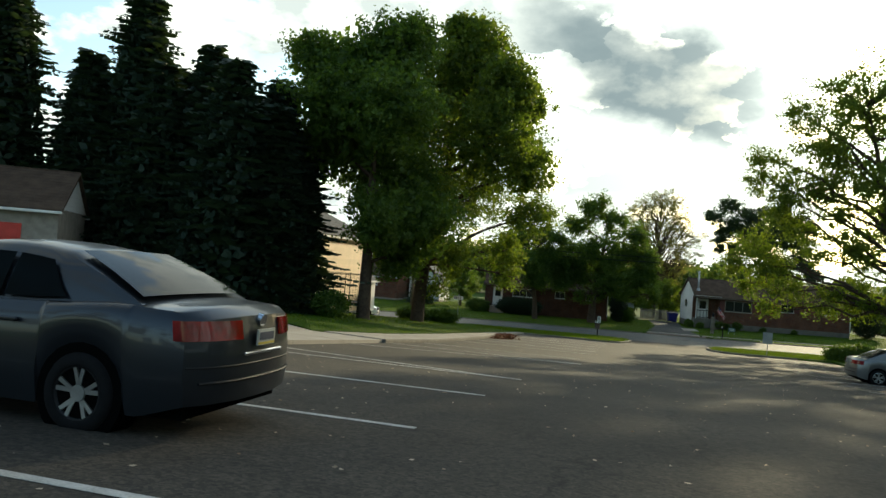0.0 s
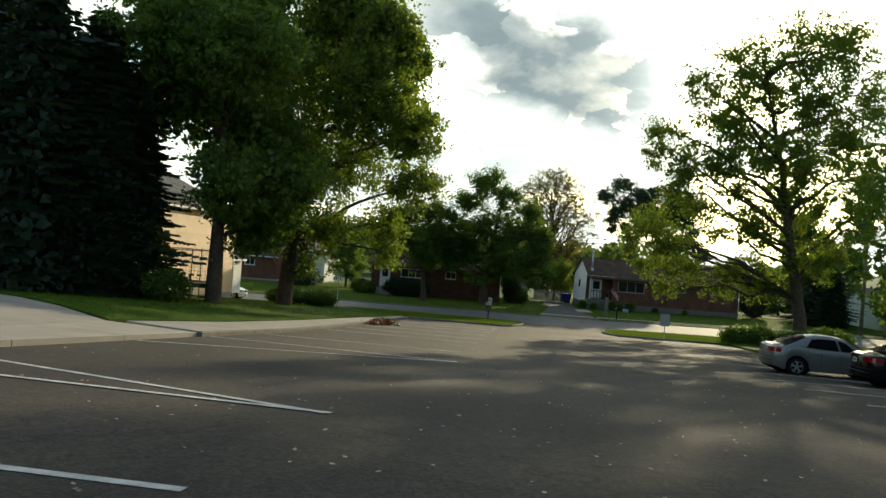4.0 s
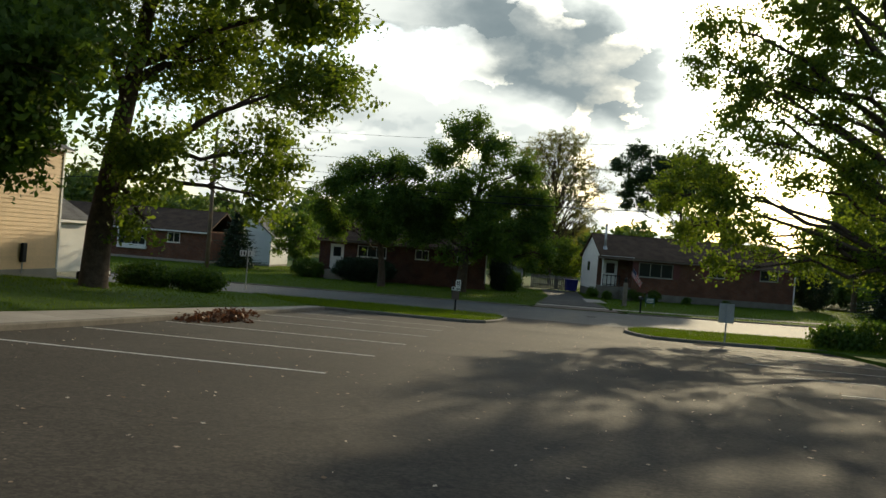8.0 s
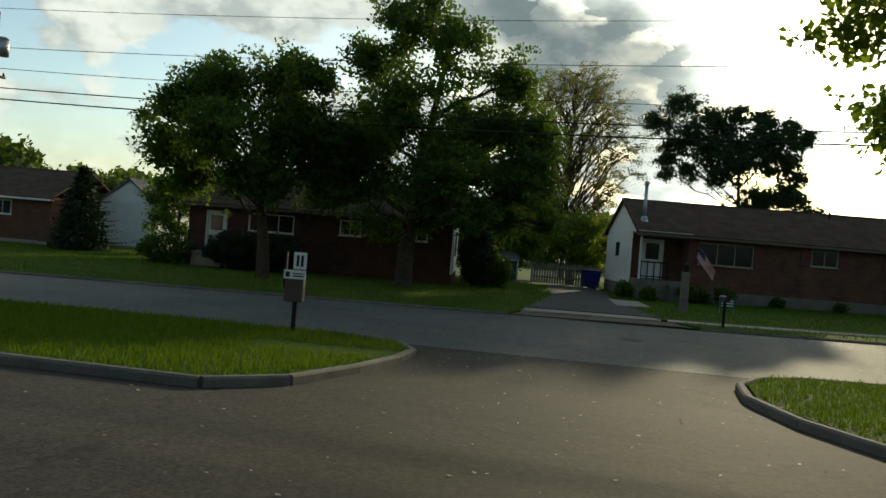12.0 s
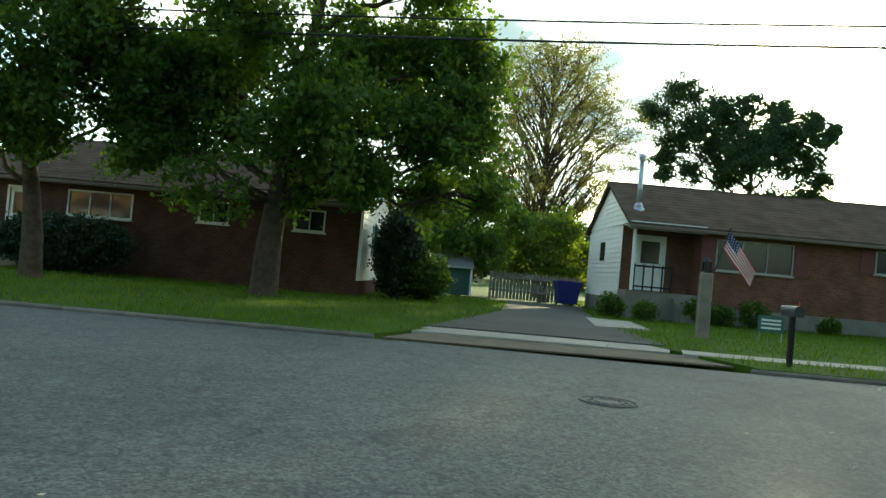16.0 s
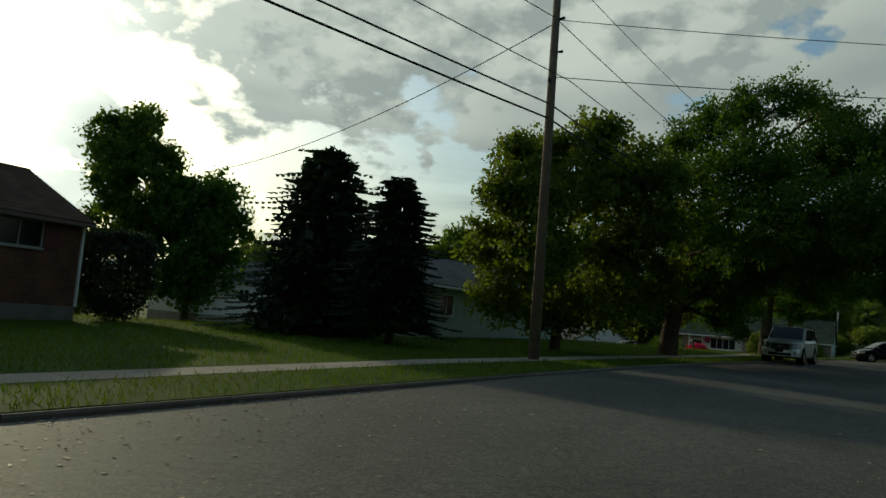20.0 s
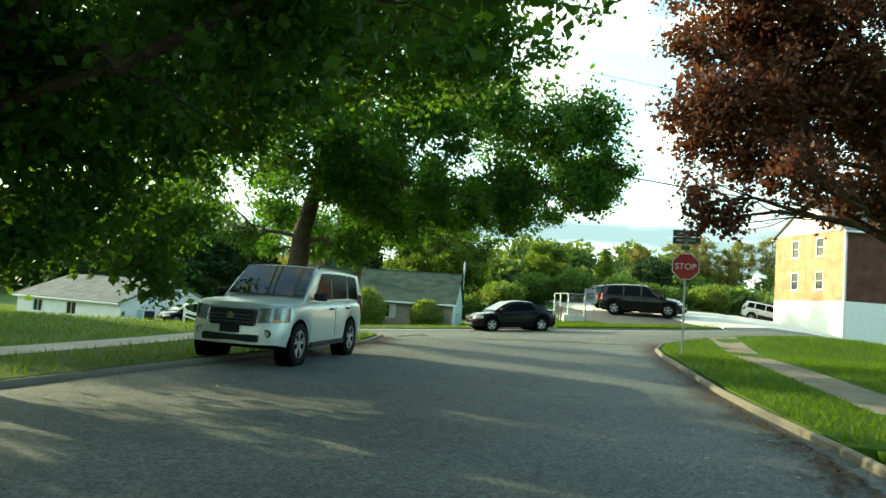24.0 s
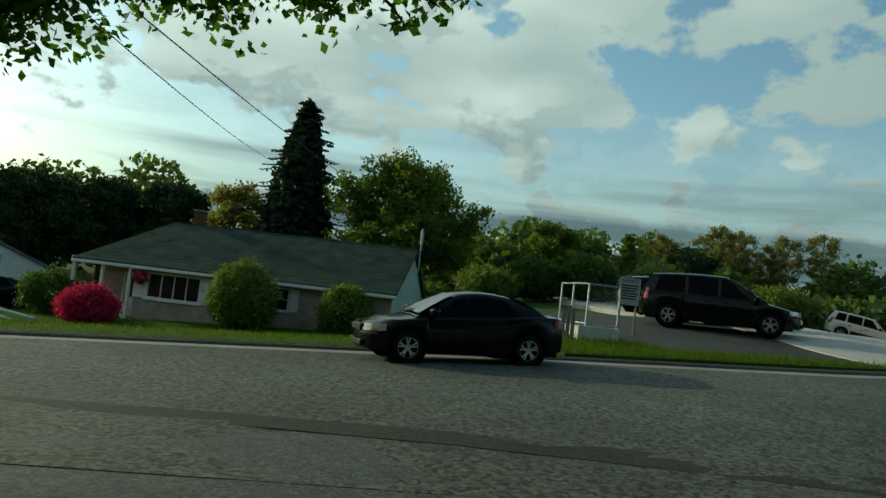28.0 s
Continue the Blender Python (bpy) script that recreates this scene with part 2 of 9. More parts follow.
def asphalt(name, dark, light, crack=0.5, patch=1.0, gloss=0.22, rough=0.85, chips=36.0, low=0.42, high=1.6):
    mat = bpy.data.materials.new(name)
    mat.use_nodes = True
    nt = mat.node_tree
    N, L = nt.nodes.new, nt.links.new
    b = nt.nodes["Principled BSDF"]
    b.inputs["Roughness"].default_value, b.inputs["Specular IOR Level"].default_value = rough, gloss
    coord = N("ShaderNodeTexCoord").outputs["Object"]

    def noise_tex(scale, detail, rough=0.55):
        n = N("ShaderNodeTexNoise")
        n.inputs["Scale"].default_value, n.inputs["Detail"].default_value, n.inputs["Roughness"].default_value = scale, detail, rough
        L(coord, n.inputs["Vector"])
        return n.outputs["Fac"]

    def ramp(fac, stops):
        r = N("ShaderNodeValToRGB")
        e = r.color_ramp.elements
        e[0].position, e[0].color = stops[0][0], (*stops[0][1], 1)
        e[1].position, e[1].color = stops[1][0], (*stops[1][1], 1)
        L(fac, r.inputs[0])
        return r.outputs[0]

    def mul(a, b2, fac=1.0):
        m = N("ShaderNodeMix")
        m.data_type, m.blend_type = "RGBA", "MULTIPLY"
        m.inputs[0].default_value = fac
        L(a, m.inputs[6])
        L(b2, m.inputs[7])
        return m.outputs[2]

    base = ramp(noise_tex(0.22 * patch, 5), [(0.36, dark), (0.64, light)])
    grain = ramp(noise_tex(70, 3, 0.7), [(0.32, (0.55, 0.55, 0.55)), (0.68, (1.35, 1.33, 1.28))])
    agg = N("ShaderNodeTexVoronoi")
    agg.inputs["Scale"].default_value = chips
    L(coord, agg.inputs["Vector"])
    stone = N("ShaderNodeSeparateColor")
    L(agg.outputs["Color"], stone.inputs[0])
    grain = mul(grain, ramp(stone.outputs[0], [(0.0, (low, low, low)), (0.97, (high, high * 0.985, high * 0.93))]), 0.85)
    coarse = ramp(noise_tex(9.0, 4, 0.7), [(0.30, (0.6, 0.6, 0.6)), (0.70, (1.32, 1.31, 1.27))])
    grain = mul(grain, coarse, 0.8)
    stain = ramp(noise_tex(1.7, 4), [(0.30, (0.78, 0.78, 0.80)), (0.52, (1, 1, 1))])
    v = N("ShaderNodeTexVoronoi")
    v.feature = "DISTANCE_TO_EDGE"
    v.inputs["Scale"].default_value = 0.20
    warp = N("ShaderNodeMix")
    warp.data_type = "VECTOR"
    warp.inputs[0].default_value = 0.10
    nz = N("ShaderNodeTexNoise")
    nz.inputs["Scale"].default_value = 1.1
    L(coord, nz.inputs["Vector"])
    sc = N("ShaderNodeVectorMath")
    sc.operation = "SCALE"
    sc.inputs["Scale"].default_value = 12.0
    L(nz.outputs["Color"], sc.inputs[0])
    L(coord, warp.inputs[4])
    L(sc.outputs[0], warp.inputs[5])
    L(warp.outputs[1], v.inputs["Vector"])
    cracks = ramp(v.outputs["Distance"], [(0.0, (1 - crack, 1 - crack, 1 - crack)), (0.008, (1, 1, 1))])
    col = mul(mul(mul(base, grain, 0.8), stain, 0.8), cracks, 0.8)
    L(col, b.inputs["Base Color"])
    bp = N("ShaderNodeBump")
    bp.inputs["Strength"].default_value, bp.inputs["Distance"].default_value = 0.22, 0.01
    L(noise_tex(70, 3, 0.7), bp.inputs["Height"])
    L(bp.outputs[0], b.inputs["Normal"])
    MATS[name] = mat
    return mat


def leaf_material(name, colour, colour2, through_light=0.45, spec=0.25):
    """Leaves let light through; each leaf has a tone of its own."""
    mat = bpy.data.materials.new(name)
    mat.use_nodes = True
    nt = mat.node_tree
    N, L = nt.nodes.new, nt.links.new
    nt.nodes.clear()
    out = N("ShaderNodeOutputMaterial")
    b, tr, mx = N("ShaderNodeBsdfPrincipled"), N("ShaderNodeBsdfTranslucent"), N("ShaderNodeMixShader")
    b.inputs["Roughness"].default_value, b.inputs["Specular IOR Level"].default_value = 0.6, spec
    ramp = N("ShaderNodeValToRGB")
    ramp.color_ramp.elements[0].color, ramp.color_ramp.elements[1].color = (*colour, 1), (*colour2, 1)
    L(N("ShaderNodeNewGeometry").outputs["Random Per Island"], ramp.inputs[0])
    L(ramp.outputs[0], b.inputs["Base Color"])
    bright = N("ShaderNodeMix")
    bright.data_type, bright.blend_type = "RGBA", "MULTIPLY"
    bright.inputs[0].default_value = 1.0
    L(ramp.outputs[0], bright.inputs[6])
    bright.inputs[7].default_value = (2.7, 2.5, 0.9, 1) if colour[1] > colour[0] else (1.8, 1.2, 0.8, 1)
    L(bright.outputs[2], tr.inputs[0])
    mx.inputs[0].default_value = through_light
    L(b.outputs[0], mx.inputs[1])
    L(tr.outputs[0], mx.inputs[2])
    L(mx.outputs[0], out.inputs[0])
    MATS[name] = mat
    return mat


def brick_material(name, brick, brick2, mortar, length=0.21, height=0.075):
    mat = bpy.data.materials.new(name)
    mat.use_nodes = True
    nt = mat.node_tree
    N, L = nt.nodes.new, nt.links.new
    b = nt.nodes["Principled BSDF"]
    b.inputs["Roughness"].default_value, b.inputs["Specular IOR Level"].default_value = 0.9, 0.12
    tc = N("ShaderNodeTexCoord").outputs["Object"]
    sep, comb, add = N("ShaderNodeSeparateXYZ"), N("ShaderNodeCombineXYZ"), N("ShaderNodeMath")
    L(tc, sep.inputs[0])
    L(sep.outputs[0], add.inputs[0])
    L(sep.outputs[1], add.inputs[1])
    L(add.outputs[0], comb.inputs[0])
    L(sep.outputs[2], comb.inputs[1])
    t = N("ShaderNodeTexBrick")
    t.inputs["Color1"].default_value, t.inputs["Color2"].default_value, t.inputs["Mortar"].default_value = (*brick, 1), (*brick2, 1), (*mortar, 1)
    t.inputs["Scale"].default_value = 1.0
    t.inputs["Brick Width"].default_value, t.inputs["Row Height"].default_value, t.inputs["Mortar Size"].default_value = length, height, 0.008
    L(comb.outputs[0], t.inputs["Vector"])
    n = N("ShaderNodeTexNoise")
    n.inputs["Scale"].default_value, n.inputs["Detail"].default_value = 1.3, 5
    L(tc, n.inputs["Vector"])
    r = N("ShaderNodeValToRGB")
    r.color_ramp.elements[0].position, r.color_ramp.elements[0].color = 0.3, (0.68, 0.68, 0.7, 1)
    r.color_ramp.elements[1].position, r.color_ramp.elements[1].color = 0.7, (1.15, 1.12, 1.1, 1)
    L(n.outputs["Fac"], r.inputs[0])
    m = N("ShaderNodeMix")
    m.data_type, m.blend_type = "RGBA", "MULTIPLY"
    m.inputs[0].default_value = 1.0
    L(t.outputs["Color"], m.inputs[6])
    L(r.outputs[0], m.inputs[7])
    L(m.outputs[2], b.inputs["Base Color"])
    bp = N("ShaderNodeBump")
    bp.inputs["Strength"].default_value, bp.inputs["Distance"].default_value, bp.invert = 0.6, 0.01, True
    L(t.outputs["Fac"], bp.inputs["Height"])
    L(bp.outputs[0], b.inputs["Normal"])
    MATS[name] = mat
    return mat


M_LOT = asphalt("lot_asphalt", (0.038, 0.033, 0.028), (0.060, 0.052, 0.044))
M_ROAD = asphalt("road_asphalt", (0.070, 0.076, 0.077), (0.104, 0.111, 0.111), 0.35, gloss=0.3, rough=0.78, chips=42.0, low=0.34, high=1.8)
M_DRIVE = asphalt("driveway_asphalt", (0.055, 0.055, 0.055), (0.09, 0.088, 0.085), 0.5)
M_GRASS = material("lawn_grass", (0.064, 0.110, 0.012), 0.9, vary=0.45, scale=0.6, fine=14, bump=0.9, spec=0.05, colour2=(0.034, 0.064, 0.009))
M_FIELD = material("field_grass", (0.07, 0.12, 0.025), 0.95, scale=0.08, fine=2.0, bump=0.5, spec=0.1, colour2=(0.045, 0.075, 0.018))
M_BLADE = leaf_material("grass_blade", (0.050, 0.090, 0.009), (0.090, 0.138, 0.014), 0.32, 0.05)
M_CROSS = asphalt("cross_asphalt", (0.062, 0.065, 0.058), (0.094, 0.098, 0.088), 0.45, gloss=0.22, rough=0.85, chips=23.0, low=0.18, high=2.7)
M_CONCRETE = material("pavement_concrete", (0.31, 0.275, 0.23), 0.9, scale=0.9, fine=60, bump=0.25, vary=0.22, each=0.07)
M_WALK = material("worn_walk", (0.20, 0.165, 0.12), 0.95, scale=1.4, fine=40, bump=0.4, vary=0.4, each=0.1, spec=0.15)
M_KERB = material("kerb_concrete", (0.15, 0.132, 0.108), 0.92, scale=2.5, fine=45, bump=0.35, vary=0.3, each=0.12)
M_LINE = material("line_paint", (0.62, 0.60, 0.56), 0.75, scale=6, fine=55, bump=0.2, colour2=(0.30, 0.29, 0.27))
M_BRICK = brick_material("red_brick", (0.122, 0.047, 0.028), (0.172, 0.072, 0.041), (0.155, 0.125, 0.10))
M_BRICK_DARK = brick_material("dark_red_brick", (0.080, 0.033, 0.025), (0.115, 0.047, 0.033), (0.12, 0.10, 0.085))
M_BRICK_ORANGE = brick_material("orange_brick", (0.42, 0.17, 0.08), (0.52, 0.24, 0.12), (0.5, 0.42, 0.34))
M_BRICK_TAN = brick_material("tan_brick", (0.36, 0.29, 0.24), (0.44, 0.36, 0.30), (0.45, 0.42, 0.38), 0.3, 0.12)
M_SIDING = material("white_siding", (0.72, 0.70, 0.66), 0.6, scale=1.2, fine=20, bump=0.08, vary=0.10, each=0.05)
M_SIDING_CREAM = material("cream_siding", (0.72, 0.50, 0.28), 0.65, scale=1.2, fine=20, bump=0.08, vary=0.12, each=0.04)
M_SIDING_GREEN = material("pale_green_siding", (0.40, 0.50, 0.44), 0.65, scale=1.2, fine=20, bump=0.08, vary=0.10, each=0.04)
M_TRIM = material("white_trim", (0.74, 0.72, 0.68), 0.55, vary=0.10, scale=4, fine=30, bump=0.06)
M_ROOF = material("brown_shingle", (0.088, 0.060, 0.043), 0.95, scale=1.5, fine=24, bump=0.8, vary=0.35, spec=0.08)
M_ROOF_MOSS = material("mossy_shingle", (0.060, 0.078, 0.056), 0.95, scale=1.3, fine=20, bump=0.9, vary=0.5, spec=0.06)
M_ROOF_GREY = material("grey_shingle", (0.15, 0.15, 0.15), 0.92, scale=1.2, fine=24, bump=0.8, vary=0.35, spec=0.08)
M_GUTTER = material("brown_gutter", (0.12, 0.085, 0.06), 0.6, vary=0.15, bump=0.05)
M_BARK = material("bark", (0.085, 0.062, 0.045), 0.95, scale=5, fine=22, bump=1.0, vary=0.45, spec=0.2)
M_POLE = material("pole_wood", (0.16, 0.12, 0.085), 0.9, scale=2, fine=30, bump=0.6, vary=0.35)
M_STEEL = material("galvanised_steel", (0.42, 0.43, 0.44), 0.45, 0.8, vary=0.15, scale=6, bump=0.08)
M_BLACK = material("black_plastic", (0.015, 0.015, 0.017), 0.55, vary=0.2, bump=0.05, spec=0.2)
# near-black that paints the shade under cars and inside wheel arches
M_GAP_SHADE = material("painted_gap_shade", (0.004, 0.004, 0.004), 1.0, bump=0, spec=0.0)
M_DRIVE_PALE = material("pale_drive_concrete", (0.50, 0.47, 0.41), 0.9, scale=0.5, fine=30, bump=0.2, vary=0.2)
M_FOUND = material("stained_concrete", (0.17, 0.155, 0.13), 0.92, scale=1.5, fine=40, bump=0.3, vary=0.3)
M_FRAME = material("bronze_frame", (0.30, 0.28, 0.24), 0.5, vary=0.12, bump=0.05)
M_IRON = material("rusty_iron", (0.035, 0.030, 0.027), 0.95, vary=0.35, scale=12, bump=0.3, spec=0.1)
M_RUBBER = material("tyre_rubber", (0.011, 0.011, 0.012), 0.9, vary=0.2, scale=9, bump=0.25, spec=0.12)
M_WIRE = material("cable_black", (0.015, 0.015, 0.016), 0.7, bump=0)
M_DIRT = material("bare_dirt", (0.13, 0.095, 0.065), 0.95, scale=2, fine=30, bump=0.8, vary=0.4)
M_WOOD_GREY = material("weathered_wood", (0.24, 0.20, 0.16), 0.9, scale=3, fine=30, bump=0.5, vary=0.3, each=0.15)
M_GLASSDARK = material("tinted_glass", (0.006, 0.008, 0.009), 0.08, vary=0.1, bump=0, spec=0.015)
M_REAR_GLASS = material("rear_glass", (0.006, 0.012, 0.014), 0.05, vary=0.1, bump=0, spec=0.13)
M_WINDSCREEN = material("windscreen_glass", (0.010, 0.014, 0.016), 0.04, vary=0.1, bump=0, spec=0.45)
M_PANE = material("window_pane", (0.018, 0.020, 0.022), 0.08, vary=0.3, scale=1.2, bump=0, spec=0.35)
M_SHUTTER = material("dark_red_shutter", (0.12, 0.035, 0.03), 0.7, vary=0.2)
# darker copy of the maple leaf; crown shade is put into its colour
LEAF_MAPLE_SHADE = leaf_material("maple_leaf_shade", (0.029, 0.069, 0.011), (0.065, 0.124, 0.018), 0.42)
LEAF_MAPLE = leaf_material("maple_leaf", (0.040, 0.076, 0.017), (0.084, 0.136, 0.029), 0.46)
LEAF_STREET = leaf_material("street_leaf", (0.032, 0.082, 0.012), (0.072, 0.15, 0.020), 0.40)
LEAF_OAK = leaf_material("oak_leaf", (0.05, 0.085, 0.014), (0.11, 0.15, 0.03), 0.5)
LEAF_BUD = leaf_material("opening_bud", (0.115, 0.125, 0.045), (0.17, 0.165, 0.07), 0.4)
LEAF_SPRING = leaf_material("young_leaf", (0.085, 0.10, 0.025), (0.16, 0.15, 0.06), 0.5)
LEAF_RED = leaf_material("purple_leaf", (0.058, 0.026, 0.019), (0.115, 0.055, 0.032), 0.38)
LEAF_SPRUCE = leaf_material("spruce_needle", (0.014, 0.030, 0.018), (0.030, 0.050, 0.030), 0.15)
# leaf colour set dark to carry the shade of backlit crowns
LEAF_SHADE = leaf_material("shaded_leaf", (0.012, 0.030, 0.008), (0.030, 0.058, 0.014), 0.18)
LEAF_BUSH = leaf_material("bush_leaf", (0.030, 0.065, 0.010), (0.075, 0.12, 0.02), 0.35)
LEAF_YEW = leaf_material("yew_leaf", (0.07, 0.11, 0.02), (0.13, 0.17, 0.035), 0.35)
LEAF_PINK = leaf_material("azalea_bloom", (0.36, 0.010, 0.075), (0.52, 0.030, 0.13), 0.3)
LEAF_PINE = leaf_material("pine_needle", (0.022, 0.042, 0.020), (0.045, 0.075, 0.034), 0.25)
LEAF_FAR = leaf_material("far_leaf", (0.05, 0.085, 0.022), (0.10, 0.14, 0.04), 0.35)
LEAF_DEAD = leaf_material("dead_leaf", (0.05, 0.028, 0.016), (0.12, 0.065, 0.035), 0.25)


# ---- mesh helpers ----
def link_mesh(name, mesh, mat, parent=None, label=""):
    ob = new(name, mesh)
    if mat and not mesh.materials:
        mesh.materials.append(mat)
    if parent is not None:
        ob.parent = parent
    if label:
        tagged(ob, label)
    return ob


def part(name, bm, mat, parent=None, label="", smooth=False):
    mesh = bpy.data.meshes.new(name)
    bm.to_mesh(mesh)
    bm.free()
    if smooth:
        mesh.polygons.foreach_set("use_smooth", [True] * len(mesh.polygons))
    return link_mesh(name, mesh, mat, parent, label)


def raw(name, verts, faces, mat, parent=None, label="", smooth=False):
    mesh = bpy.data.meshes.new(name)
    mesh.from_pydata([tuple(v) for v in verts], [], faces)
    mesh.update()
    if smooth:
        mesh.polygons.foreach_set("use_smooth", [True] * len(mesh.polygons))
    return link_mesh(name, mesh, mat, parent, label)


def thing(name, m, label, category, group="", kind=""):
    ob = new(name)
    ob.empty_display_size = 0.2
    ob.matrix_world = m
    return tagged(ob, label, category, group, kind)


def box(bm, x0, y0, z0, x1, y1, z1, bevel=0.0):
    vs = [bm.verts.new((x, y, z)) for z in (z0, z1) for y in (y0, y1) for x in (x0, x1)]
    fs = [bm.faces.new([vs[k] for k in q]) for q in ((0, 2, 3, 1), (4, 5, 7, 6), (0, 1, 5, 4), (2, 6, 7, 3), (0, 4, 6, 2), (1, 3, 7, 5))]
    if bevel:
        es = {e for f in fs for e in f.edges}
        bmesh.ops.bevel(bm, geom=list(es), offset=bevel, segments=1, affect="EDGES")
    return bm


def boxes(*list_of, bevel=0.0):
    bm = bmesh.new()
    for b in list_of:
        box(bm, *b, bevel=bevel)
    return bm


def tube(bm, points, radii, sides=8, cap=True):
    """A tapered tube along points."""
    rings = []
    for k, p in enumerate(points):
        p = Vector(p)
        a = Vector(points[max(k - 1, 0)])
        b = Vector(points[min(k + 1, len(points) - 1)])
        d = (b - a).normalized()
        u = d.cross(Vector((0, 0, 1)) if abs(d.z) < 0.95 else Vector((1, 0, 0))).normalized()
        v = d.cross(u)
        r = radii[k] if hasattr(radii, "__len__") else radii
        rings.append([bm.verts.new(p + r * (math.cos(2 * math.pi * i / sides) * u + math.sin(2 * math.pi * i / sides) * v)) for i in range(sides)])
    for a, b in zip(rings, rings[1:]):
        for i in range(sides):
            bm.faces.new((a[i], a[(i + 1) % sides], b[(i + 1) % sides], b[i]))
    if cap:
        bm.faces.new(rings[0][::-1])
        bm.faces.new(rings[-1])
    return bm


def tubes(*runs, sides=8):
    bm = bmesh.new()
    for pts, r in runs:
        tube(bm, pts, r, sides)
    return bm


# ---- the lie of the land ----
LOT_Y, LOT_Z = [-60, 0, 13.6, 16.9, 34.5, 41, 51, 54.2, 62, 67, 74, 300], [5.9, 3.85, 3.07, 2.86, 1.5, 1.1, 0.56, 0.36, -0.02, -0.08, -0.04, 0.0]
ST_X, ST_Z = [-300, 8, 36, 48, 56, 66, 300], [0, 0, 0.33, 0.43, 0.58, 0.64, 0.64]
CROSS = Vector((-0.35, 0.937))
ACROSS = Vector((0.937, 0.35))
CROSS_KERB = Vector((71.0, 75.5))


def ease(a, b, v):
    u = np.clip((np.asarray(v, float) - a) / (b - a), 0, 1)
    return u * u * (3 - 2 * u)


def height(x, y):
    """Height of the paved level; lawns lie a kerb's height above it."""
    x, y = np.asarray(x, float), np.asarray(y, float)
    z = np.interp(y, LOT_Y, LOT_Z) * (1 - ease(30, 45, x) * ease(60, 50, y) * 0.55) + np.interp(x, ST_X, ST_Z) * ease(52, 64, y)
    d = (x - CROSS_KERB.x) * ACROSS.x + (y - CROSS_KERB.y) * ACROSS.y
    s = (x - CROSS_KERB.x) * CROSS.x + (y - CROSS_KERB.y) * CROSS.y
    z = z - 0.062 * np.clip(s, -14, 24) * ease(-13, -6, d) * ease(54, 64, y)
    z = z + ease(1.5, 10, d) * (0.55 - 1.15 * ease(-3.5, -1.0, s)) + ease(10, 34, d) * 0.55 * ease(-3, -8, s)
    z = z - 1.1 * ease(95, 106, y) * ease(24, 31, x) * ease(64, 52, x)
    # the lawn rises behind the walk along the lot, and falls off past the white house
    z = z + ease(-9.5, -15, x) * ease(64, 50, y) * 0.35
    return z


def h(x, y):
    return float(height(x, y))


def sheet(name, outline, mat, lift, step=1.0, skirt=0.25, parent=None, label="", kind=None, category=""):
    """A sheet with an outline that follows the land, with a thin edge."""
    bm = bmesh.new()
    vs = [bm.verts.new((x, y, 0)) for x, y in outline]
    f = bm.faces.new(vs)
    if f.normal.z < 0 or f.calc_area() and (f.normal_update() or f.normal.z < 0):
        f.normal_flip()
    xs, ys = [p[0] for p in outline], [p[1] for p in outline]
    for axis, lo, hi in ((0, min(xs), max(xs)), (1, min(ys), max(ys))):
        n = int((hi - lo) / step)
        for k in range(1, n + 1):
            co, no = [0, 0, 0], [0, 0, 0]
            co[axis], no[axis] = lo + k * (hi - lo) / (n + 1), 1
            bmesh.ops.bisect_plane(bm, geom=bm.verts[:] + bm.edges[:] + bm.faces[:], plane_co=co, plane_no=no)
    for v in bm.verts:
        v.co.z = h(v.co.x, v.co.y) + lift
    if skirt:
        rim = [e for e in bm.edges if e.is_boundary]
        ext = bmesh.ops.extrude_edge_only(bm, edges=rim)
        for v in ext["geom"]:
            if isinstance(v, bmesh.types.BMVert):
                v.co.z -= skirt
    bmesh.ops.recalc_face_normals(bm, faces=bm.faces[:])
    if sum(f.normal.z * f.calc_area() for f in bm.faces) < 0:
        bmesh.ops.reverse_faces(bm, faces=bm.faces[:])
    ob = part(name, bm, mat, parent)
    if parent is None:
        tagged(ob, label, category, kind=kind or "structure")
    return ob


# ---- ground ----
def build_ground():
    xs = [-900, -500, -300, -200, -140] + [-100 + 4 * k for k in range(61)] + [170, 220, 300, 500, 900]
    ys = [-400, -200, -120, -80] + [-50 + 4 * k for k in range(48)] + [160, 200, 260, 340, 500, 900]
    verts, faces = [], []
    for y in ys:
        for x in xs:
            far = max(0.0, math.hypot(x - 20, y - 60) - 110)
            lift = float(ease(0, 420, far)) * (14 if y > 60 else 6) if far else 0
            verts.append((x, y, h(x, y) - 0.09 + lift))
    n = len(xs)
    for j in range(len(ys) - 1):
        for i in range(n - 1):
            a = j * n + i
            faces.append((a, a + 1, a + n + 1, a + n))
    tagged(raw("ground", verts, faces, M_FIELD), "rough green grass ground reaching to wooded hills", "ground", kind="structure")


build_ground()
FAR_KERB = [(-80, 66), (-30, 70.2), (-9, 72.6), (1.3, 74.0), (2.2, 74.2), (7.4, 74.7), (14, 75.1), (25, 76.2), (33, 76.8), (40, 77.0), (47, 76.9), (54, 76.4), (56.3, 76.7)]
NEAR_KERB_W = [(-80, 57.5), (-30, 62.0), (-10, 64.7), (-1.6, 65.15)]
NEAR_KERB_E = [(7.6, 65.3), (16, 65.9), (28, 66.5), (36, 67.1), (45, 67.9), (50, 68.5), (53, 68.7), (58, 69.0)]

road = sheet("road", NEAR_KERB_W + NEAR_KERB_E + [(64, 69.0), (64, 78), (57, 77.6)] + FAR_KERB[::-1][1:], M_ROAD, 0.004, 2.0,
             label="worn blue-grey asphalt street with faded patches", category="road")


